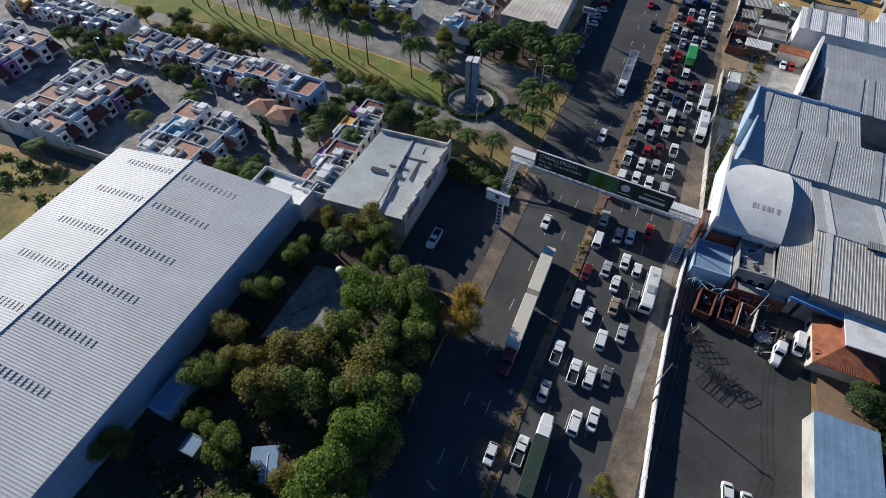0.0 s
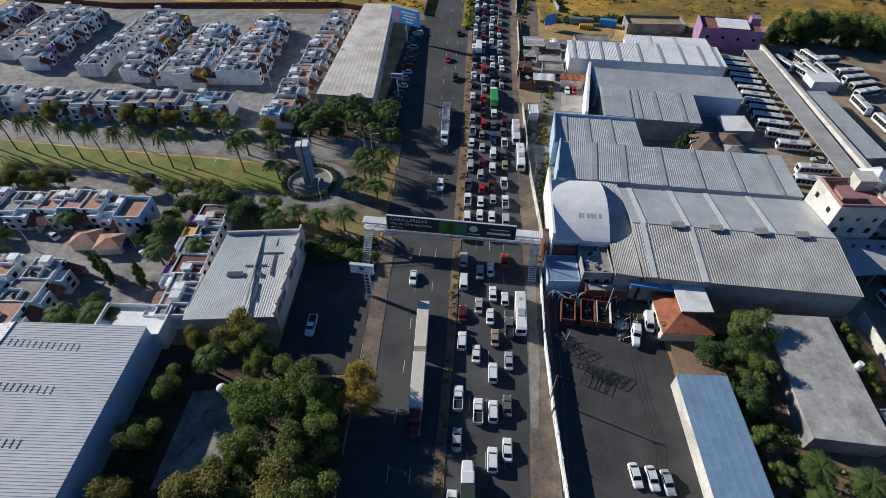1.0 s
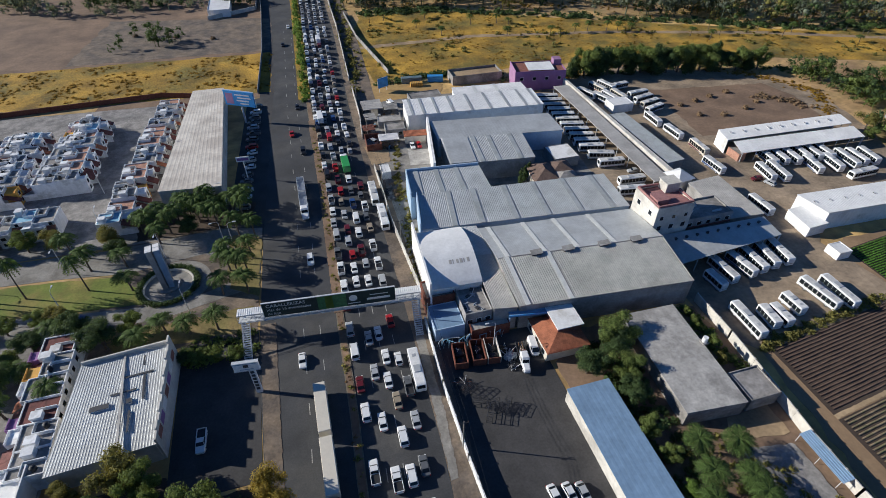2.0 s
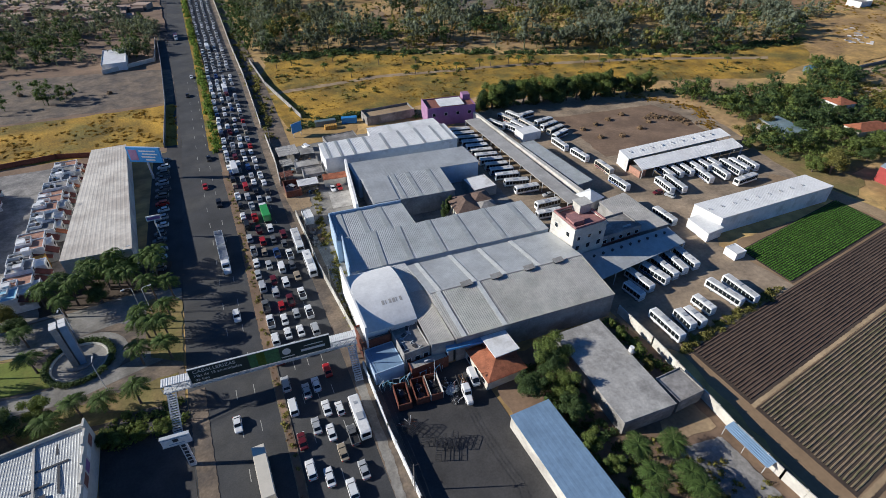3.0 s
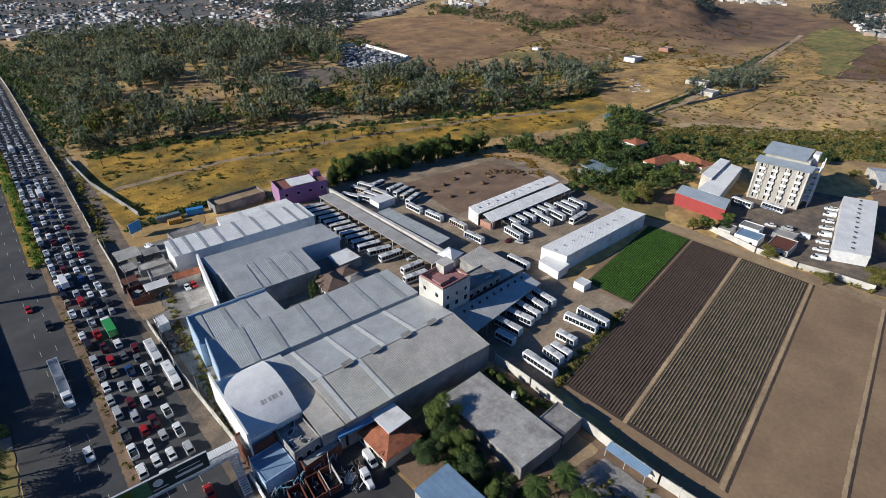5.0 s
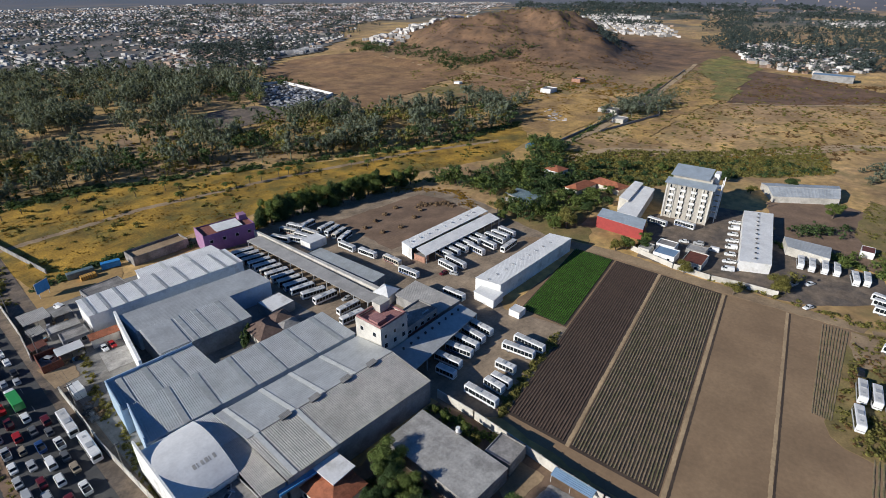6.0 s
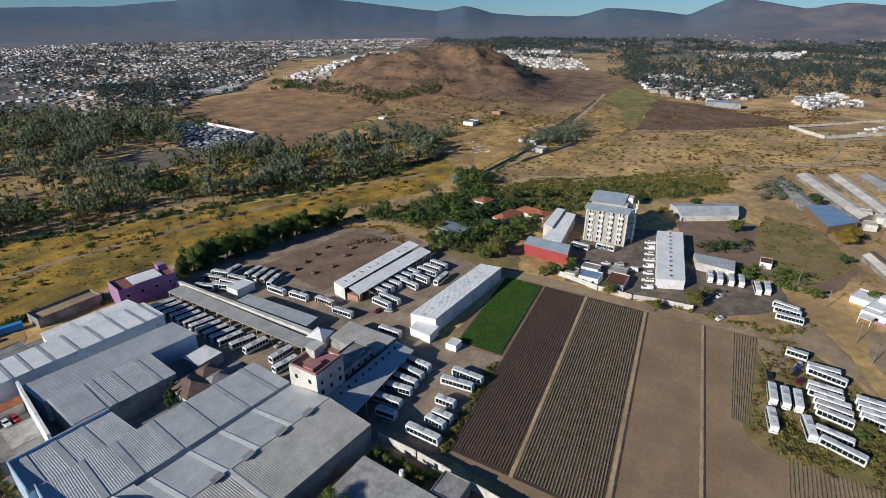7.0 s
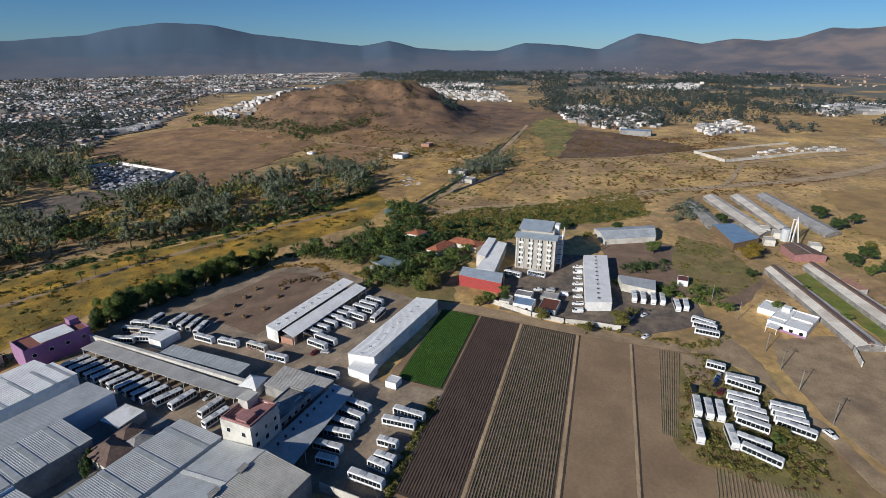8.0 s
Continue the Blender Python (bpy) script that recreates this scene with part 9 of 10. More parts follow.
hall("market_hall", "long white metal-roofed hall", [(258, 84.2), (288.5, 87.6), (288, 92.4), (259, 89.6)], 7.0, 7.4, None, 0.5, "pale_wall", "sheet_white", 1.0)
hall("white_shed", "long white shed with a ribbed white roof", [(232.2, 13.3), (291.7, 22.9), (286.6, 35.2), (227.5, 24.5)], 4.8, 5.0, None, 0.5, "white", "sheet_white", 1.2)
for i in range(11):
    x, y = lerp((233, 19.6), (286, 28.6), i / 10)
    ob = thing("roof_vent", x, y, 4.9, 10, "small dark vent on a white shed roof", "roof vent", "white shed vents")
    part("hood", boxes((-0.45, 0.45, -0.3, 0.3, 0.0, 0.45)), M["old_sheet"], ob)
    part("cap", boxes((-0.55, 0.55, -0.4, 0.4, 0.45, 0.53)), M["dark_steel"], ob)
sheet("lot_ground", [(142, -20), (150, -15), (206, -17), (211, -28), (190, -46), (164, -60), (140, -62)], M["grass_dry"], 0.085, "weedy ground of the bus lot", "ground", 0.8)
sheet("lot_entry", [(196, -17), (206, -17), (205, -27), (190, -27), (182, -21)], M["dust"], 0.1, "bare trodden entry of the bus lot", "ground", 0.5)
hall("bus_lean_to", "grey striped roof over a bus stand", [(254.9, -4.7), (267, -4.1), (267, 14.2), (256.8, 11.3)], 4.2, 4.2, None, 0.5, "pale_wall", "sheet", 2.0)
hall("greenhouse", "long low greenhouse with a pale grey cover", [(322.6, 27.8), (340.5, -0.9), (364, 1.9), (342.5, 37.4)], 3.6, 3.6, 5.4, 0.5, "pale_wall", "greenhouse_film", 2.5)
for i in range(8):
    x, y = lerp((227, 26), (284, 36), i / 7.5)
    park(("van", "pickup", "suv")[i % 3], "white", x - 2.0, y + 1.4, 20, False, "parked cars")
for i, (x0, x1, y0, y1, h, w_, r_) in enumerate(((216, 224, 47, 56, 3.2, "white", "sheet_blue"), (216, 228, 36, 44, 3.0, "pale_wall", "rust"), (226, 232, 50, 58, 3.0, "white", "old_concrete"), (217, 224, 58, 63, 2.8, "pale_wall", "sheet_dirty"), (229, 235, 38, 46, 3.0, "grey_wall", "sheet_dirty"))):
    block("yard_house", "small low house in a walled yard", x0, x1, y0, y1, h, w_, r_, 0.3, "house", (("w", 2, 0.9, 2.0, 1.1),), "small houses")
ob = block("white_villa", "white flat-roofed villa with stepped terraces", 240, 259, -69, -54, 3.0, "white", "white", 0.5, "house", (("w", 4, 0.9, 2.2, 1.4),), rz=-24)
part("rear_wing", boxes((2, 12, 7.5, 15, 0, 2.8), (2, 12, 14.8, 15, 2.8, 3.3), (11.8, 12, 7.5, 14.8, 2.8, 3.3)), M["white"], ob)
part("roof_divider", boxes((-9.2, 9.2, 1.2, 1.4, 3.0, 3.7), (0.4, 0.6, -7.2, 1.2, 3.0, 3.7), (-4.4, -4.2, 1.4, 7.2, 3.0, 3.6)), M["white"], ob)
part("stair_head", boxes((5.0, 8.2, 3.0, 6.2, 3.0, 5.0)), M["white"], ob)
part("porch", boxes((-15, -9.5, 2.0, 6.4, 2.5, 2.7), (-14.9, -14.7, 2.1, 2.3, 0, 2.5), (-14.9, -14.7, 6.1, 6.3, 0, 2.5)), M["white"], ob)
part("wall_base", boxes((-9.62, -9.5, -7.5, 7.5, 0, 0.9)), M["pink"], ob)
ob = block("red_roof_house", "white two-storey house with a red tile roof", 278, 288, 134, 144, 6.0, "white", "tile", 0.2, "house", (("w", 3, 3.6, 5, 1.3), ("w", 3, 0.8, 2.2, 1.3)), rz=-8)
hip_roof(ob, 5, 5.01, 6.2, 8.2, "tile")
for x, y, a, b in ((273, 117.6, 9, 4.0), (286, 106, 5.2, 10.0)):
    ob = thing("tiled_house", x, y, 0, -12, "low house with an orange tile roof", "house")
    part("wall", wall_ring([(-a, -b), (a, -b), (a, b), (-a, b)], 0, [3.2] * 4), M["cream"], ob)
    hip_roof(ob, a, b, 3.2, 5.4, "tile")
hall("small_shed", "shed with a blue-grey sheet roof among trees", [(229.0, 126.2), (241, 125.0), (242.6, 141.6), (232.6, 143.0)], 4.4, 4.8, None, 0.5, "grey_wall", "teal", 1.0)
block("lane_house", "brick ruin with open walls in the pasture", 598, 611, 276, 287, 4, "clay_roof", "old_concrete", 0.8)
block("lane_house", "white flat-roofed house in the pasture", 519, 534, 272, 284, 4, "white", "old_concrete", 0.8)
block("lane_house", "pale flat-roofed house beside the lane", 470, 482, 178, 196, 3.5, "pale_wall", "old_concrete", 0.5)
block("lane_house", "grey roofless house beside the lane", 500, 520, 170, 184, 3.2, "grey_wall", "old_concrete", 0.5)
block("lane_house", "small blue-roofed hut by the stream", 327, 333, 182, 187, 2.8, "teal", "blue", 0.15)
block("lane_house", "pale flat-roofed house in the lane compound", 440, 452, 160, 170, 3.4, "pale_wall", "slab", 0.5)
wall("wall_compound", "low grey wall round the lane compound", [(404, 164), (493, 147), (545, 168)], 1.8, "grey_wall")
block("barn_small", "white hut in the pasture", 500, 506, 380, 388, 3, "white", "white", 0.2)

# poultry farm
for quad, r_, vent in (([(385.6, -70.4), (473.4, -40.8), (463.3, -31.4), (372.8, -61.9)], "asbestos", 0), ([(399.0, -82.1), (482.2, -61.3), (474.7, -51.7), (390.1, -74.5)], "asbestos", 0), ([(400.6, -111.3), (495.8, -80.5), (484.9, -71.3), (389.8, -101.1)], "sheet_dirty", 0),
                       ([(388.2, -43.8), (446.6, -24.8), (436.9, -16.8), (380.6, -33.0)], "old_sheet", 0), ([(238.4, -91.4), (317.6, -65.6), (311.4, -57.6), (234.5, -80.6)], "asbestos", 1), ([(243.0, -116.0), (330.4, -85.4), (324.7, -77.6), (238.0, -104.0)], "asbestos", 1)):
    shed = hall("poultry_shed", "long low farm shed with a weathered fibre-cement roof", quad, 2.4, 2.4, 3.7, 0.5, "old_concrete", r_, 1.6, category="farm shed", group="poultry sheds", rib=0.03)
    if vent:
        cx, cy = sum(p[0] for p in quad) / 4, sum(p[1] for p in quad) / 4
        p, q = lerp(quad[0], quad[3], 0.5), lerp(quad[1], quad[2], 0.5)
        bm = bmesh.new()
        bar(bm, (p[0] - cx, p[1] - cy, 3.2), (q[0] - cx, q[1] - cy, 3.2), 1.5, 4)
        part("ridge_vent", bm, M["brown_tile"], shed, "raised rusty brown ridge vent")
hall("farm_barn", "open barn with a pale blue metal roof", [(360.3, -59.9), (386.9, -48.9), (378.3, -34.4), (342.0, -44.6)], 4.4, 4.8, None, 0.5, "straw", "sheet_blue", 1.2, category="barn")
hall("feed_store", "low pink-walled feed store with a rusty brown roof", [(341.3, -91.6), (359.2, -82.6), (352.2, -70.7), (335.7, -75.0)], 4.4, 4.4, 5.4, 0.5, "pale_red", "brown_tile", 1.2, category="barn")
hall("farm_shed", "small clay-roofed farm shed behind trees", [(300.4, -101.0), (312, -95.6), (308.6, -91.0), (297, -96.0)], 3.0, 3.0, None, 0.5, "pale_wall", "clay_roof", 0.8, category="shed")
block("yard_hut", "small white hut beside the crop field", 139.4, 143.8, 76.6, 81.0, 2.6, "white", "sheet_white", 0.1, "hut")
block("yard_hut", "small white hut with a dark red roof", 275, 282, -19.4, -14.4, 3.0, "white", "dark_tile", 0.1, "hut")
wall("wall_poultry", "pale wall beside the poultry sheds", [(222, -80), (234.5, -80.2), (240.5, -95.3)], 2.4, "pale_wall")
sheet("shed_grass", [(310, -70), (322, -80), (274, -106), (240, -97)], M["lawn"], 0.09, "yellow-green grass between two sheds", "grass", 0.8)
sheet("pen_grass", [(359, -14), (345, -44), (300, -56), (262, -34), (264, -26), (300, -11)], M["grass_dry"], 0.1, "olive-green grass strip beside the paddock", "grass", 1.0)
ob = thing("feed_elevator", 372, -80, 0, 20, "white lattice feed elevator on a farm", "elevator")
bm = bmesh.new()
for p, q in (((0, 0, 0), (0, 0, 17)), ((-10, 2, 0), (0, 0, 16)), ((6, -3, 0), (0, 0, 15)), ((1.4, 1.4, 0), (1.4, 1.4, 15)), ((0, 0, 15), (1.4, 1.4, 15)), ((-1.4, 1.4, 0), (0, 0, 14))):
    bar(bm, p, q, 0.35)
part("frame", bm, M["white"], ob)
part("silo", bar(bmesh.new(), (4, 3, 0), (4, 3, 8), 2.4, 14), M["steel"], ob)
for i, (x, y) in enumerate(((388, -66), (381, -73), (364, -66), (363, -90))):
    block("farm_block", "small pale farm outbuilding", x - 4, x + 4, y - 3, y + 3, 3.6, "pale_wall", "asbestos", 0.2, "farm shed", (), "farm outbuildings")

# straw heaps and mulch
for i, (x, y) in enumerate(((158, 176), (167, 178), (176, 180), (186, 182), (170, 163), (183, 166), (192, 170), (160, 166), (-60, 330), (-40, 322), (-82, 338))):
    ob = thing("straw_heap", x, y, 0.05, 40 * i, "small brown heap of straw", "heap", "straw heaps")
    rng = random.Random(i)
    verts, faces = [], []
    leaf_cloud(rng, [(0, 0, 0.5, 1.3, 1.0), (0.5, 0.3, 0.4, 1.0, 0.8)], 120, 0.35, verts, faces, 0.9)
    part("heap", cloud_mesh("heap", verts, faces, M["straw"]), None, ob)
scrub("mulch_pile", "long ragged pile of brown mulch", along([(196, 176), (206, 168), (209, 160)], 3.0), 60, "straw", 0.5, 1.3, 26, 0.4, 41, "mulch", 0.6)


# ---- footbridge with its banner over the highway ----
def footbridge():
    A, B = Vector((-22.6, 94.6, 0)), Vector((21.0, 90.6, 0))
    d = (B - A).normalized()
    L = (B - A).length
    ob = thing("footbridge", A.x, A.y, 0, math.degrees(math.atan2(d.y, d.x)), "white steel truss footbridge with a banner over the highway", "footbridge")
    part("deck", boxes((0, L, -0.9, 0.9, 5.6, 5.8)), M["steel"], ob)
    part("canopy", ribbed((0, -1.1, 8.2), (L, -1.1, 8.2), (L, 1.1, 8.3), (0, 1.1, 8.3), 0.5, 0.05, 0.05), M["sheet_white"], ob)
    for s in (-1, 1):
        part("top_chord", bar(bmesh.new(), (0, s, 7.9), (L, s, 7.9), 0.1), M["steel"], ob)
        part("bottom_chord", bar(bmesh.new(), (0, s, 5.6), (L, s, 5.6), 0.12), M["steel"], ob)
        part("handrail", bar(bmesh.new(), (0, s * 0.98, 6.8), (L, s * 0.98, 6.8), 0.05), M["steel"], ob)
        n = 22
        for i in range(n):
            x0, x1 = L * i / n, L * (i + 1) / n
            part("strut", bar(bmesh.new(), (x0, s, 5.6), (x1, s, 7.9), 0.06), M["steel"], ob)
            part("upright", bar(bmesh.new(), (x0, s, 5.6), (x0, s, 7.9), 0.05), M["steel"], ob)
    for x in (0.6, L - 0.6):
        for s in (-0.9, 0.9):
            part("leg", boxes((x - 0.2, x + 0.2, s - 0.2, s + 0.2, 0, 5.6)), M["steel"], ob)
    for x0, way in ((1.6, -1), (L - 1.6, -1)):
        for i in range(16):
            part("step", boxes((x0 - 0.8, x0 + 0.8, -1.2 - 0.42 * (i + 1), -1.2 - 0.42 * i, 5.4 - 0.34 * (i + 1) + 0.16, 5.4 - 0.34 * (i + 1) + 0.24)), M["steel"], ob)
        for s in (-0.85, 0.85):
            part("stringer", bar(bmesh.new(), (x0 + s, -1.2, 5.5), (x0 + s, -8.0, 0.0), 0.12), M["steel"], ob)
            part("stair_rail", bar(bmesh.new(), (x0 + s, -1.2, 6.5), (x0 + s, -8.0, 1.0), 0.05), M["steel"], ob)
            part("stair_leg", bar(bmesh.new(), (x0 + s, -4.6, 0), (x0 + s, -4.6, 3.0), 0.1), M["steel"], ob)
    ban = thing("banner", 0, 0, 0, 0, "dark green printed banner on the footbridge", "banner")
    ban.matrix_basis = ob.matrix_basis @ pose(6.3, -1.3, 6.9)
    W, H = 31.0, 4.4
    part("board", boxes((0, W, -0.05, 0.12, 0, H)), M["sign_green"], ban)
    part("edge", boxes((-0.1, W + 0.1, -0.1, 0.3, H, H + 0.14), (-0.12, 0, -0.1, 0.3, 0, H), (W, W + 0.12, -0.1, 0.3, 0, H)), M["steel"], ban, "pale steel edge")
    part("picture", boxes((12.6, 19.4, -0.07, -0.052, 0.05, H - 0.05)), M["sign_leaf"], ban, "green garden picture")
    part("picture", boxes((14.4, 16.2, -0.09, -0.075, 0.3, H - 0.2)), M["leaf_bright"], ban, "bright green panel")
    part("emblem", bar(bmesh.new(), (21.0, -0.06, 2.5), (21.0, -0.1, 2.5), 1.0, 16), M["letter"], ban, "round pale emblem")
    for x0, x1, z0, z1 in ((19.6, 22.6, 0.7, 0.95), (24.2, 29.8, 1.2, 1.9), (25.0, 29.4, 2.7, 2.95)):
        part("text_bar", boxes((x0, x1, -0.07, -0.052, z0, z1)), M["letter"], ban)
    write(ban, "CABALLERIZAS", 0.8, -0.07, 3.0, 1.35)
    write(ban, "Más de 15 amenidades", 0.8, -0.07, 1.75, 1.12)
    write(ban, "de lujo", 0.8, -0.07, 0.55, 1.12)


def write(parent, text, x, y, z, size, vertical=False):
    cu = bpy.data.curves.new("lettering", "FONT")
    cu.body, cu.size, cu.extrude = text, size, 0.01
    cu.materials.append(M["letter"])
    ob = new("lettering", cu)
    ob.parent = parent
    ob.matrix_basis = pose(x, y, z, 90, 0, 0)
    return ob


footbridge()


def totem():
    ob = thing("totem_sign", -20.2, 77.2, 0, -6, "tall white pylon sign with dark lettering blocks", "sign")
    part("pylon", boxes((0.2, 1.5, -0.3, 0.3, 0, 8.2)), M["white"], ob)
    part("panel", boxes((-2.6, 2.6, -0.35, 0.35, 8.2, 10.6)), M["white"], ob)
    part("panel_frame", boxes((-2.7, 2.7, -0.4, 0.4, 10.6, 10.75), (-2.7, 2.7, -0.4, 0.4, 8.05, 8.2)), M["steel"], ob)
    part("emblem", boxes((-0.5, 0.5, -0.38, -0.352, 9.2, 10.1)), M["dark_steel"], ob, "dark emblem")
    for z0, x0, x1 in ((8.55, -1.4, 1.4), (10.25, -2.2, 2.2)):
        part("text_bar", boxes((x0, x1, -0.37, -0.352, z0, z0 + 0.2)), M["sheet_blue"], ob)
    for i in range(6):
        part("letter_block", boxes((0.45, 1.25, -0.33, -0.302, 7.0 - 1.15 * i, 7.8 - 1.15 * i)), M["dark_steel"], ob)


totem()


def monument():
    ob = thing("monument", -42.4, 118.6, 0.09, 10, "tall monument of four grey and blue slabs with white caps", "monument")
    for i, (x, y, m) in enumerate(((-0.8, -0.8, "grey_wall"), (0.8, -0.8, "sheet_blue"), (0.8, 0.8, "grey_wall"), (-0.8, 0.8, "sheet_blue"))):
        bm = bmesh.new()
        lo = [bm.verts.new((x + sx * 0.62, y + sy * 0.62, 0)) for sx, sy in ((-1, -1), (1, -1), (1, 1), (-1, 1))]
        hi = [bm.verts.new((x * 1.15 + sx * 0.7, y * 1.15 + sy * 0.7, 13.4 - 0.15 * i)) for sx, sy in ((-1, -1), (1, -1), (1, 1), (-1, 1))]
        bm.faces.new(hi)
        bm.faces.new(lo[::-1])
        for k in range(4):
            bm.faces.new((lo[k], lo[(k + 1) % 4], hi[(k + 1) % 4], hi[k]))
        part("slab", bm, M[m], ob)
        part("slab_cap", boxes((x * 1.15 - 0.74, x * 1.15 + 0.74, y * 1.15 - 0.74, y * 1.15 + 0.74, 13.4 - 0.15 * i, 13.55 - 0.15 * i)), M["white"], ob, "white slab cap")
    part("plinth", prism([(3.2 * math.cos(radians(a)), 3.2 * math.sin(radians(a))) for a in range(0, 360, 20)], 0, 0.4), M["concrete"], ob)
    rng, verts, faces = random.Random(6), [], []
    leaf_cloud(rng, [(7.4 * math.cos(t), 7.4 * math.sin(t), 0.55, 0.95, 0.75) for t in [2 * math.pi * k / 36 for k in range(36)]], 3000, 0.2, verts, faces, 0.8, 6, 4)
    part("hedge_ring", cloud_mesh("hedge_ring", verts, faces, M["leaf_dark"]), None, ob, "clipped dark hedge ring")
    n = 40
    for r0, r1, h, m, nm in ((6.1, 6.5, 0.5, "pale_wall", "kerb_ring"),):
        bm = bmesh.new()
        rows = []
        for i in range(n):
            a = 2 * math.pi * i / n
            rows.append([bm.verts.new((r * math.cos(a), r * math.sin(a), z)) for r, z in ((r0, 0), (r0, h), (r1, h), (r1, 0))])
        for i in range(n):
            p, q = rows[i], rows[(i + 1) % n]
            for k in range(3):
                bm.faces.new((p[k], q[k], q[k + 1], p[k + 1]))
        bmesh.ops.recalc_face_normals(bm, faces=bm.faces)
        part(nm, bm, M[m], ob)


monument()


def big_billboard():
    ob = thing("billboard", -22.5, 212, 0, -30, "large blue roadside billboard on a steel post", "billboard")
    part("board", boxes((-6.5, 6.5, -0.2, 0.2, 7.5, 13.5)), M["blue"], ob)
    part("frame", boxes((-6.7, 6.7, 0.2, 0.6, 7.3, 13.7)), M["steel"], ob)
    part("post", bar(bmesh.new(), (0, 0.4, 0), (0, 0.4, 7.6), 0.4, 10), M["steel"], ob)
    part("picture", boxes((-5.8, -2.6, -0.23, -0.202, 8.2, 12.6)), M["pink"], ob, "pale pink picture")
    for i, (a, b) in enumerate(((-1.6, 4.8), (-0.6, 5.2), (-1.2, 4.2), (0.2, 3.8))):
        part("text_bar", boxes((a, b, -0.23, -0.202, 11.9 - 1.2 * i, 12.4 - 1.2 * i)), M["letter"], ob)
    ob = thing("roadside_sign", -21.6, 168, 0, -4, "white roadside sign on a single post", "sign")
    part("post", bar(bmesh.new(), (0, 0, 0), (0, 0, 7), 0.2, 8), M["white"], ob)
    part("panel", boxes((-2.2, 2.2, -0.15, 0.15, 7, 8.8)), M["white"], ob)
    part("band", boxes((-1.9, 1.9, -0.17, -0.152, 7.4, 8.4)), M["purple"], ob, "dark coloured band")


big_billboard()


def lamp_proto(h=9.0):
    ob = thing("street_lamp", 0, 0, 0, 0, "tall grey street lamp with a curved arm", "street lamp")
    part("pole", bar(bmesh.new(), (0, 0, 0), (0, 0, h), 0.11, 8, 0.07), M["steel"], ob)
    part("arm", ring(bmesh.new(), [(0, 0, h), (0.7, 0, h + 0.5), (1.8, 0, h + 0.6)], 0.05, 6), M["steel"], ob)
    part("lamp_head", boxes((1.6, 2.5, -0.16, 0.16, h + 0.5, h + 0.66)), M["steel"], ob)
    return ob


LAMP = None
for x, y, rz in ((-36, 106, 90), (-44.5, 131, -90), (-66, 113, 90), (-28, 131.5, 200), (-70, 131.5, -90), (-100, 133.6, -90), (-130, 118, 90), (-30.5, 152, 0), (-25.5, 130, 0), (-81, 90.5, 0), (-106, 88.5, 180), (-150, 91, 0), (-68, 172, 0), (-91, 190, 0), (-112, 200, 180), (-46.4, 190, 180), (-63, 147, 90), (34.5, 74, 180), (-113, 171, 0)):
    if LAMP is None:
        LAMP = lamp_proto()
        LAMP.matrix_basis = pose(x, y, 0, 0, 0, rz)
        tagged(LAMP, group="street lamps")
    else:
        copy_thing(LAMP, pose(x, y, 0, 0, 0, rz))


def power_pole(x, y, h=9.5, rz=0):
    ob = thing("power_pole", x, y, 0, rz, "weathered concrete power pole with a crossarm", "power pole", "power poles")
    part("pole", bar(bmesh.new(), (0, 0, 0), (0, 0, h), 0.16, 8, 0.1), M["concrete"], ob)
    part("crossarm", boxes((-1.0, 1.0, -0.06, 0.06, h - 0.7, h - 0.55)), M["dark_steel"], ob)
    for s in (-0.9, 0, 0.9):
        part("insulator", bar(bmesh.new(), (s, 0, h - 0.55), (s, 0, h - 0.3), 0.05, 6), M["rust"], ob)


LINE = [(220.6, -48), (207.6, -51.4), (194.9, -55.3), (178, -62), (246, -40), (262, -30)]
for x, y in LINE:
    power_pole(x, y, 9.0, 60)
for y in (25, 52, 84, 118, 150, 185, 220, 255, 300, 350):
    power_pole(right_x(y) + 4.0 if y < 230 else right_x(y) + 2.0, y, 9.5, 0)
ys = (25, 52, 84, 118, 150, 185, 220)
wires = thing("overhead_wires", 0, 0, 0, 0, "thin dark overhead wires along the highway", "wires")
for off in (-0.9, 0, 0.9):
    for a, b in zip(ys, ys[1:]):
        bm = bmesh.new()
        P = [(right_x(y) + 4.0 + off, y) for y in (a, b)]
        pts = [(*lerp(P[0], P[1], t), 9.2 - 2.4 * t * (1 - t)) for t in [k / 6 for k in range(7)]]
        ring(bm, pts, 0.025, 3)
        part("wire", bm, M["dark_steel"], wires)

# vents on the great warehouse roof and on the white sheds
def roof_vents(name, label, x0, y0, dx, dy, n, z, rise, group, w=0.5, l=0.25):
    for i in range(n):
        x, y = x0 + dx * i, y0 + dy * i
        ob = thing("roof_vent", x, y, z + rise * i, 0, label, "vent", group)
        part("hood", boxes((-l, l, -w, w, -0.05, 0.14 if l < 0.2 else 0.22)), M["old_sheet" if l < 0.2 else "steel"], ob)
        part("slot", boxes((-l - 0.02, -l, -w * 0.8, w * 0.8, 0.02, 0.18)), M["black"], ob)


SLIT = {}


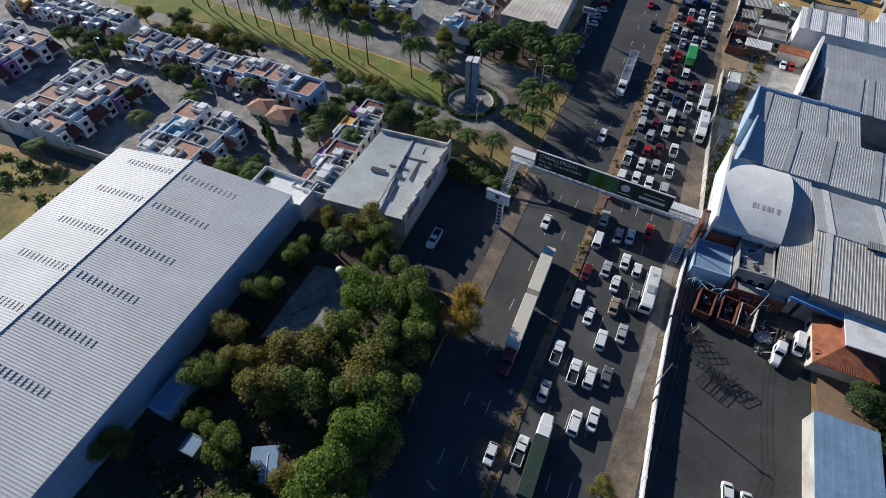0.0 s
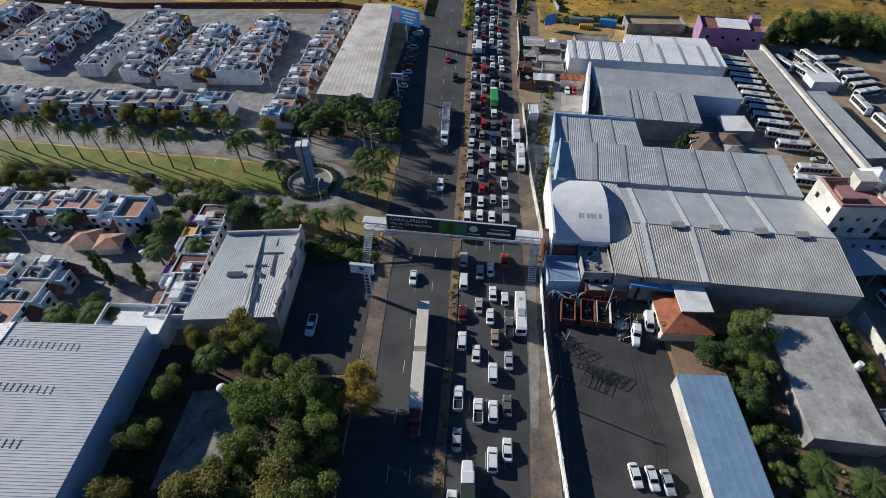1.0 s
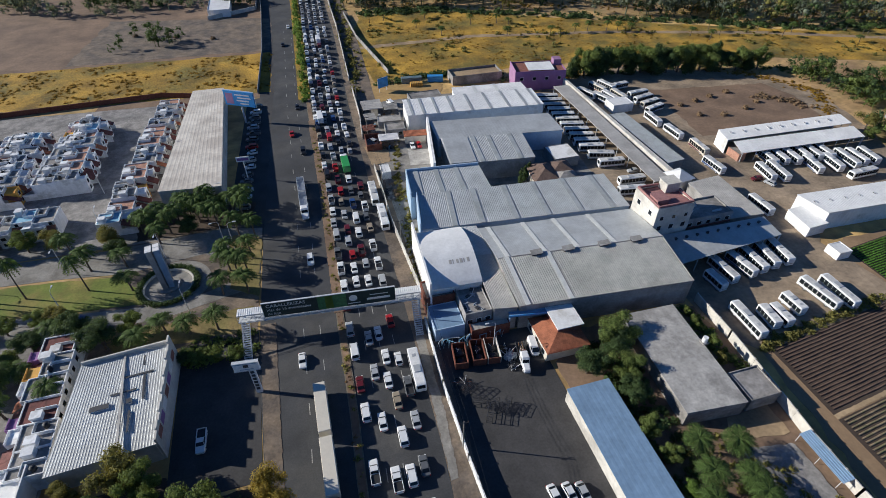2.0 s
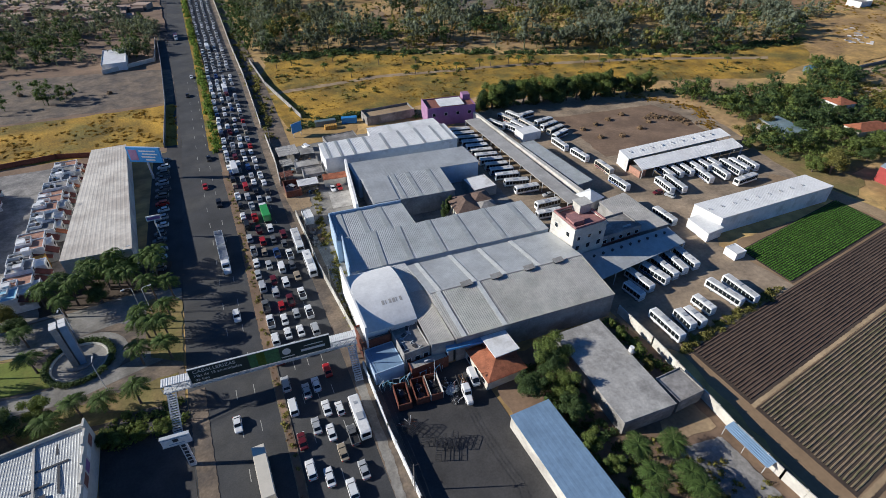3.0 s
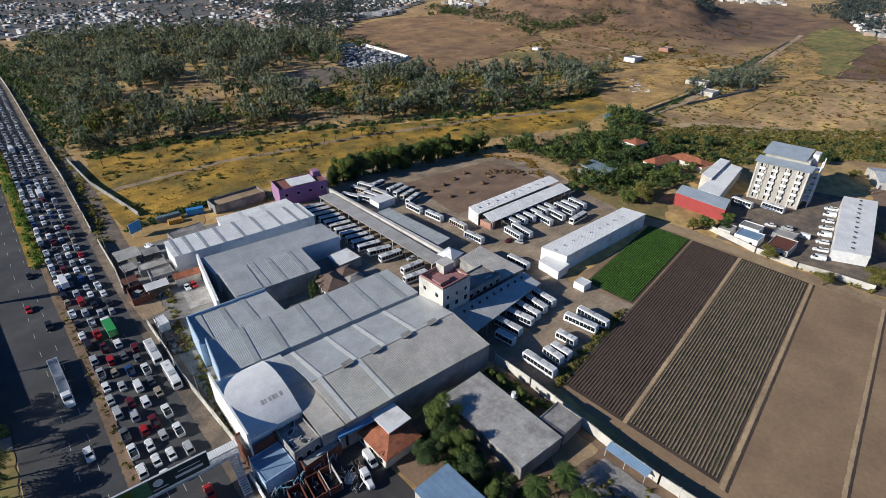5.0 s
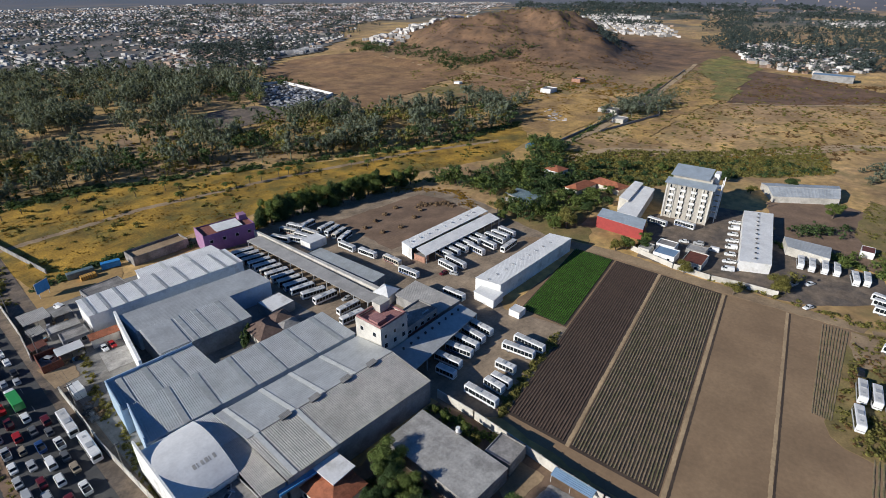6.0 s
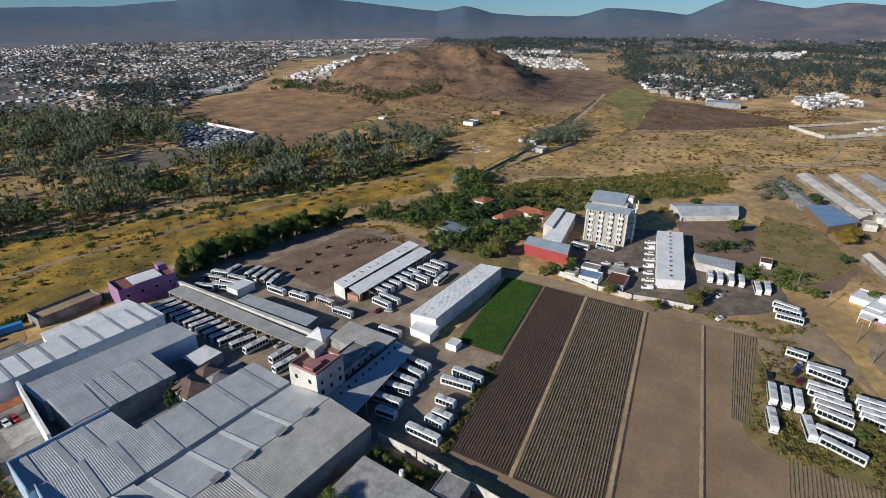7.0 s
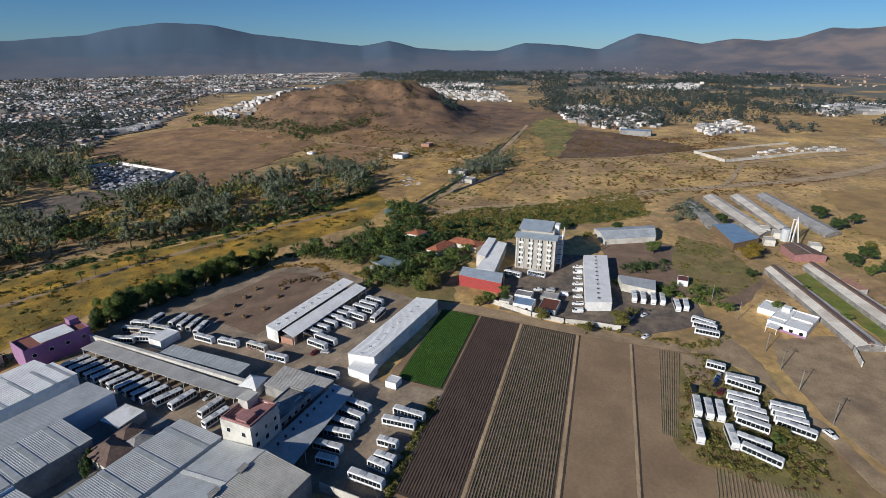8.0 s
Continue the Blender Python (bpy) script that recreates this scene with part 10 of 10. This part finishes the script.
def slit_vents(x0, x1, y, z0, z1, n, tint):
    """A row of narrow raised slits across a roof slope, each a thing of one mesh."""
    for i in range(n):
        t = (i + 0.5) / n
        if tint not in SLIT:
            bm = boxes((-0.07, 0.07, -0.7, 0.7, -0.05, 0.035), (-0.11, 0.11, -0.76, -0.7, -0.05, 0.05), (-0.11, 0.11, 0.7, 0.76, -0.05, 0.05))
            SLIT[tint] = mesh_of("roof_vent", bm, M[tint])
        ob = new("roof_vent", SLIT[tint])
        ob.matrix_world = pose(x0 + (x1 - x0) * t, y, z0 + (z1 - z0) * t)
        tagged(ob, "narrow raised slit vent on a white ribbed roof", "vent", "warehouse vents")


for y in (54.6, 45.5, 35.5, 25.9, 16.1, 6.3, -3.4):
    slit_vents(-102, -88.2, y, 9.03, 10.58, 12, "sheet_dirty")
    slit_vents(-85.6, -71.6, y, 10.55, 9.18, 12, "old_concrete")
roof_vents("roof_vent", "small vent on a white shed roof", 147, 95.2, 5.4, -0.33, 9, 6.32, 0, "barn vents", 0.6, 0.3)
roof_vents("roof_vent", "small vent on a white shed roof", 153, 140.6, 5.4, -0.23, 9, 6.05, 0, "shed vents", 0.6, 0.3)
roof_vents("roof_vent", "small vent on a white shed roof", 233, 19.9, 5.4, 0.93, 10, 4.95, 0, "white shed vents", 0.5, 0.25)

# the shop hall's ragged sign wall and roof ducts
ob = thing("sign_wall", -37.4, 78.8, 0, -1, "tall ragged sign wall with faded paint", "wall")
bm = bmesh.new()
n = 12
for i in range(n):
    y0, y1 = -12.6 + 25.2 * i / n, -12.6 + 25.2 * (i + 1) / n
    box(bm, -0.2, 0.2, y0, y1 - 0.02, 0, 7.0 + 0.5 * (i % 2) + 1.6 * (i / n) ** 2)
part("wall", bm, M["pale_wall"], ob)
for i in range(7):
    part("faded_sign", boxes((0.205, 0.23, -11 + 3.2 * i, -8.4 + 3.2 * i, 4.4, 6.2)), M[("red_roof", "purple", "white")[i % 3]], ob)
for x, y, a, b, h in ((-43, 84, 2.8, 0.16, 0.4), (-41.6, 80.5, 0.16, 3.2, 0.35), (-45.5, 80, 2.4, 0.14, 0.35), (-44, 77.4, 0.5, 0.5, 0.5), (-49.5, 77.2, 1.7, 0.55, 0.5), (-43.5, 72.6, 0.14, 2.4, 0.3), (-42.4, 88.2, 0.14, 1.8, 0.35)):
    ob = thing("roof_duct", x, y, 5.9, 4, "sheet metal duct on a ribbed roof", "duct")
    part("duct", boxes((-a, a, -b, b, -0.1, h)), M["steel"], ob)
    part("cap", boxes((-a - 0.06, a + 0.06, -b - 0.06, b + 0.06, h, h + 0.08)), M["dark_steel"], ob)


ob = thing("roof_upstand", -46.6, 90.6, 6.3, 5, "low rendered back parapet of the shop roof", "parapet")
part("parapet", boxes((-8.6, 8.6, -0.2, 0.2, -0.4, 1.0)), M["pale_wall"], ob)
part("ridge_step", boxes((-0.2, 0.2, -24.4, -0.2, -0.1, 0.35)), M["sheet_dirty"], ob)


# ---- far towns: too many houses to count ----
def town(name, label, area, count, seed, lo=3.0, hi=6.5, w=(4, 8), material="town", skip=None, rows=None):
    rng = random.Random(seed)
    verts, faces = [], []
    for _ in range(count):
        x, y = area(rng)
        if rows:
            c, s = math.cos(0.5), math.sin(0.5)
            u, v = x * c + y * s, -x * s + y * c
            v = round(v / rows) * rows + rng.choice((-0.24, 0.24)) * rows + rng.uniform(-1, 1)
            x, y = u * c - v * s, u * s + v * c
        if skip and noise.noise(Vector((x / skip, y / skip, seed))) < -0.1:
            continue
        z, h, a, b = height(x, y), rng.uniform(lo, hi), rng.uniform(*w), rng.uniform(*w)
        t = 0.5 + (0.0 if rows else 0.5 * round(noise.noise(Vector((x / 400, y / 400, 7))) * 4))
        c, s = math.cos(t), math.sin(t)
        o = len(verts)
        for zz in (z - 2, z + h):
            for px, py in ((-a, -b), (a, -b), (a, b), (-a, b)):
                verts.append((x + (px * c - py * s) * 0.5, y + (px * s + py * c) * 0.5, zz))
        faces += [(o + 4, o + 5, o + 6, o + 7), (o, o + 1, o + 5, o + 4), (o + 1, o + 2, o + 6, o + 5), (o + 2, o + 3, o + 7, o + 6), (o + 3, o, o + 4, o + 7)]
    me = bpy.data.meshes.new(name)
    me.from_pydata(verts, [], faces)
    me.materials.append(M[material])
    return tagged(new(name, me), label, "town", kind="stuff")


LEFT_TOWN = within((560, 800), (720, 830), (850, 1000), (1100, 1190), (1410, 1235), (1720, 1260), (2600, 1650), (2500, 1900), (1850, 2300), (1350, 2650), (760, 1900), (480, 1150))
town("far_town", "distant white and cream houses of a town", LEFT_TOWN, 7600, 51, 2.5, 5, (4, 8), skip=130, rows=34)
town("far_town_roofs", "distant reddish roofs of a town", LEFT_TOWN, 4200, 52, 2.4, 4.4, (4, 9), "town_roof", skip=130, rows=34)
WEST_TOWN = within((60, 860), (330, 800), (470, 960), (480, 1150), (760, 1900), (1300, 2650), (700, 2700), (60, 2300))
town("west_town", "distant white and cream houses west of the town", WEST_TOWN, 3800, 48, 2.5, 5, (4, 8), skip=140, rows=34)
town("west_town_roofs", "distant reddish roofs west of the town", WEST_TOWN, 1500, 47, 2, 3.6, (4, 9), "town_roof", skip=140, rows=34)
town("far_town_halls", "distant long pale halls of a town", LEFT_TOWN, 160, 50, 4, 7, (12, 34), skip=200)
town("mid_town", "white houses along the foot of the hill", within((640, 640), (700, 760), (1010, 720), (960, 640), (860, 620)), 260, 53, 2.5, 5, (4, 9))
town("near_town_row", "white houses at the edge of the pasture", within((498, 752), (592, 738), (612, 765), (520, 800)), 120, 49, 3, 6, (5, 9))
town("near_town", "low reddish houses beyond the wood", within((345, 690), (425, 672), (520, 790), (560, 900), (480, 960), (380, 860)), 380, 54, 2.5, 5, (5, 10), "town_roof", rows=26)
town("near_town_white", "low white houses beyond the wood", within((345, 690), (425, 672), (520, 790), (560, 900), (480, 960), (380, 860)), 330, 55, 2.5, 5, (5, 10), rows=26)
VALLEY = within((1147, 233), (1250, 185), (1200, 40), (1060, 10), (882, 20), (843, 78), (900, 160))
town("valley_town", "white houses among trees in the valley", VALLEY, 230, 56, 3, 6, (5, 11))
town("valley_edge_town", "pale low houses beside the valley trees", within((947, -32), (1074, -98), (914, -116), (820, -38)), 110, 66, 2.5, 5, (4, 9))
town("valley_roofs", "clay-roofed houses among trees in the valley", VALLEY, 120, 65, 2.5, 4.5, (4, 9), "town_roof")
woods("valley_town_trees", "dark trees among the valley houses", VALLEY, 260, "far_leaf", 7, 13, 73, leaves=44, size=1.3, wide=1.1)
town("quarry_blocks", "white stacked blocks beside the hill", within((1738, 874), (2040, 843), (1835, 650), (1237, 358), (1238, 510)), 900, 57, 3, 6, (5, 11), rows=36)
town("valley_blocks", "row of pale blocks across the valley", within((1975, 166), (2143, -58), (1832, -60), (1750, 128)), 240, 58, 4, 8, (7, 13), rows=40)
town("valley_far", "scattered pale houses across the far valley", within((1500, 500), (2200, -700), (3200, -900), (3400, 600), (2400, 1200)), 420, 59, 3, 5, (4, 8), "town_roof", skip=320)
town("left_roofs", "reddish roofs beyond the highway", within((-48, 466), (-28, 470), (-28, 512), (-11, 515), (-12, 540), (-34, 545), (-200, 640), (-210, 520)), 170, 60, 2.5, 5, (6, 13), "town_roof")
town("parked_far", "rows of parked vehicles in a far lot", within((294, 424), (362, 450), (374, 540), (346, 548), (298, 462)), 260, 61, 1.3, 1.7, (1.7, 3.6), "far_cars", rows=9)
town("ruin_blocks", "pale rubble and ruined walls by the lane", within((446, 239), (457, 230), (422, 200), (408, 212)), 40, 62, 0.2, 0.8, (1, 4))
town("site_blocks", "stacked materials on a building plot", within((690, -90), (740, -110), (790, -190), (770, -200)), 80, 63, 0.6, 2.2, (1.2, 4.5))
town("rail_town", "pale sheds across the valley", within((1322, -230), (1463, -339), (1486, -425), (1244, -360), (1186, -271)), 60, 64, 4, 8, (14, 36))
block("solar_roof_hall", "long hall with saw-tooth blue panels far off", 798, 816, 26, 68, 7, "grey_wall", "sheet_blue", 0.3)
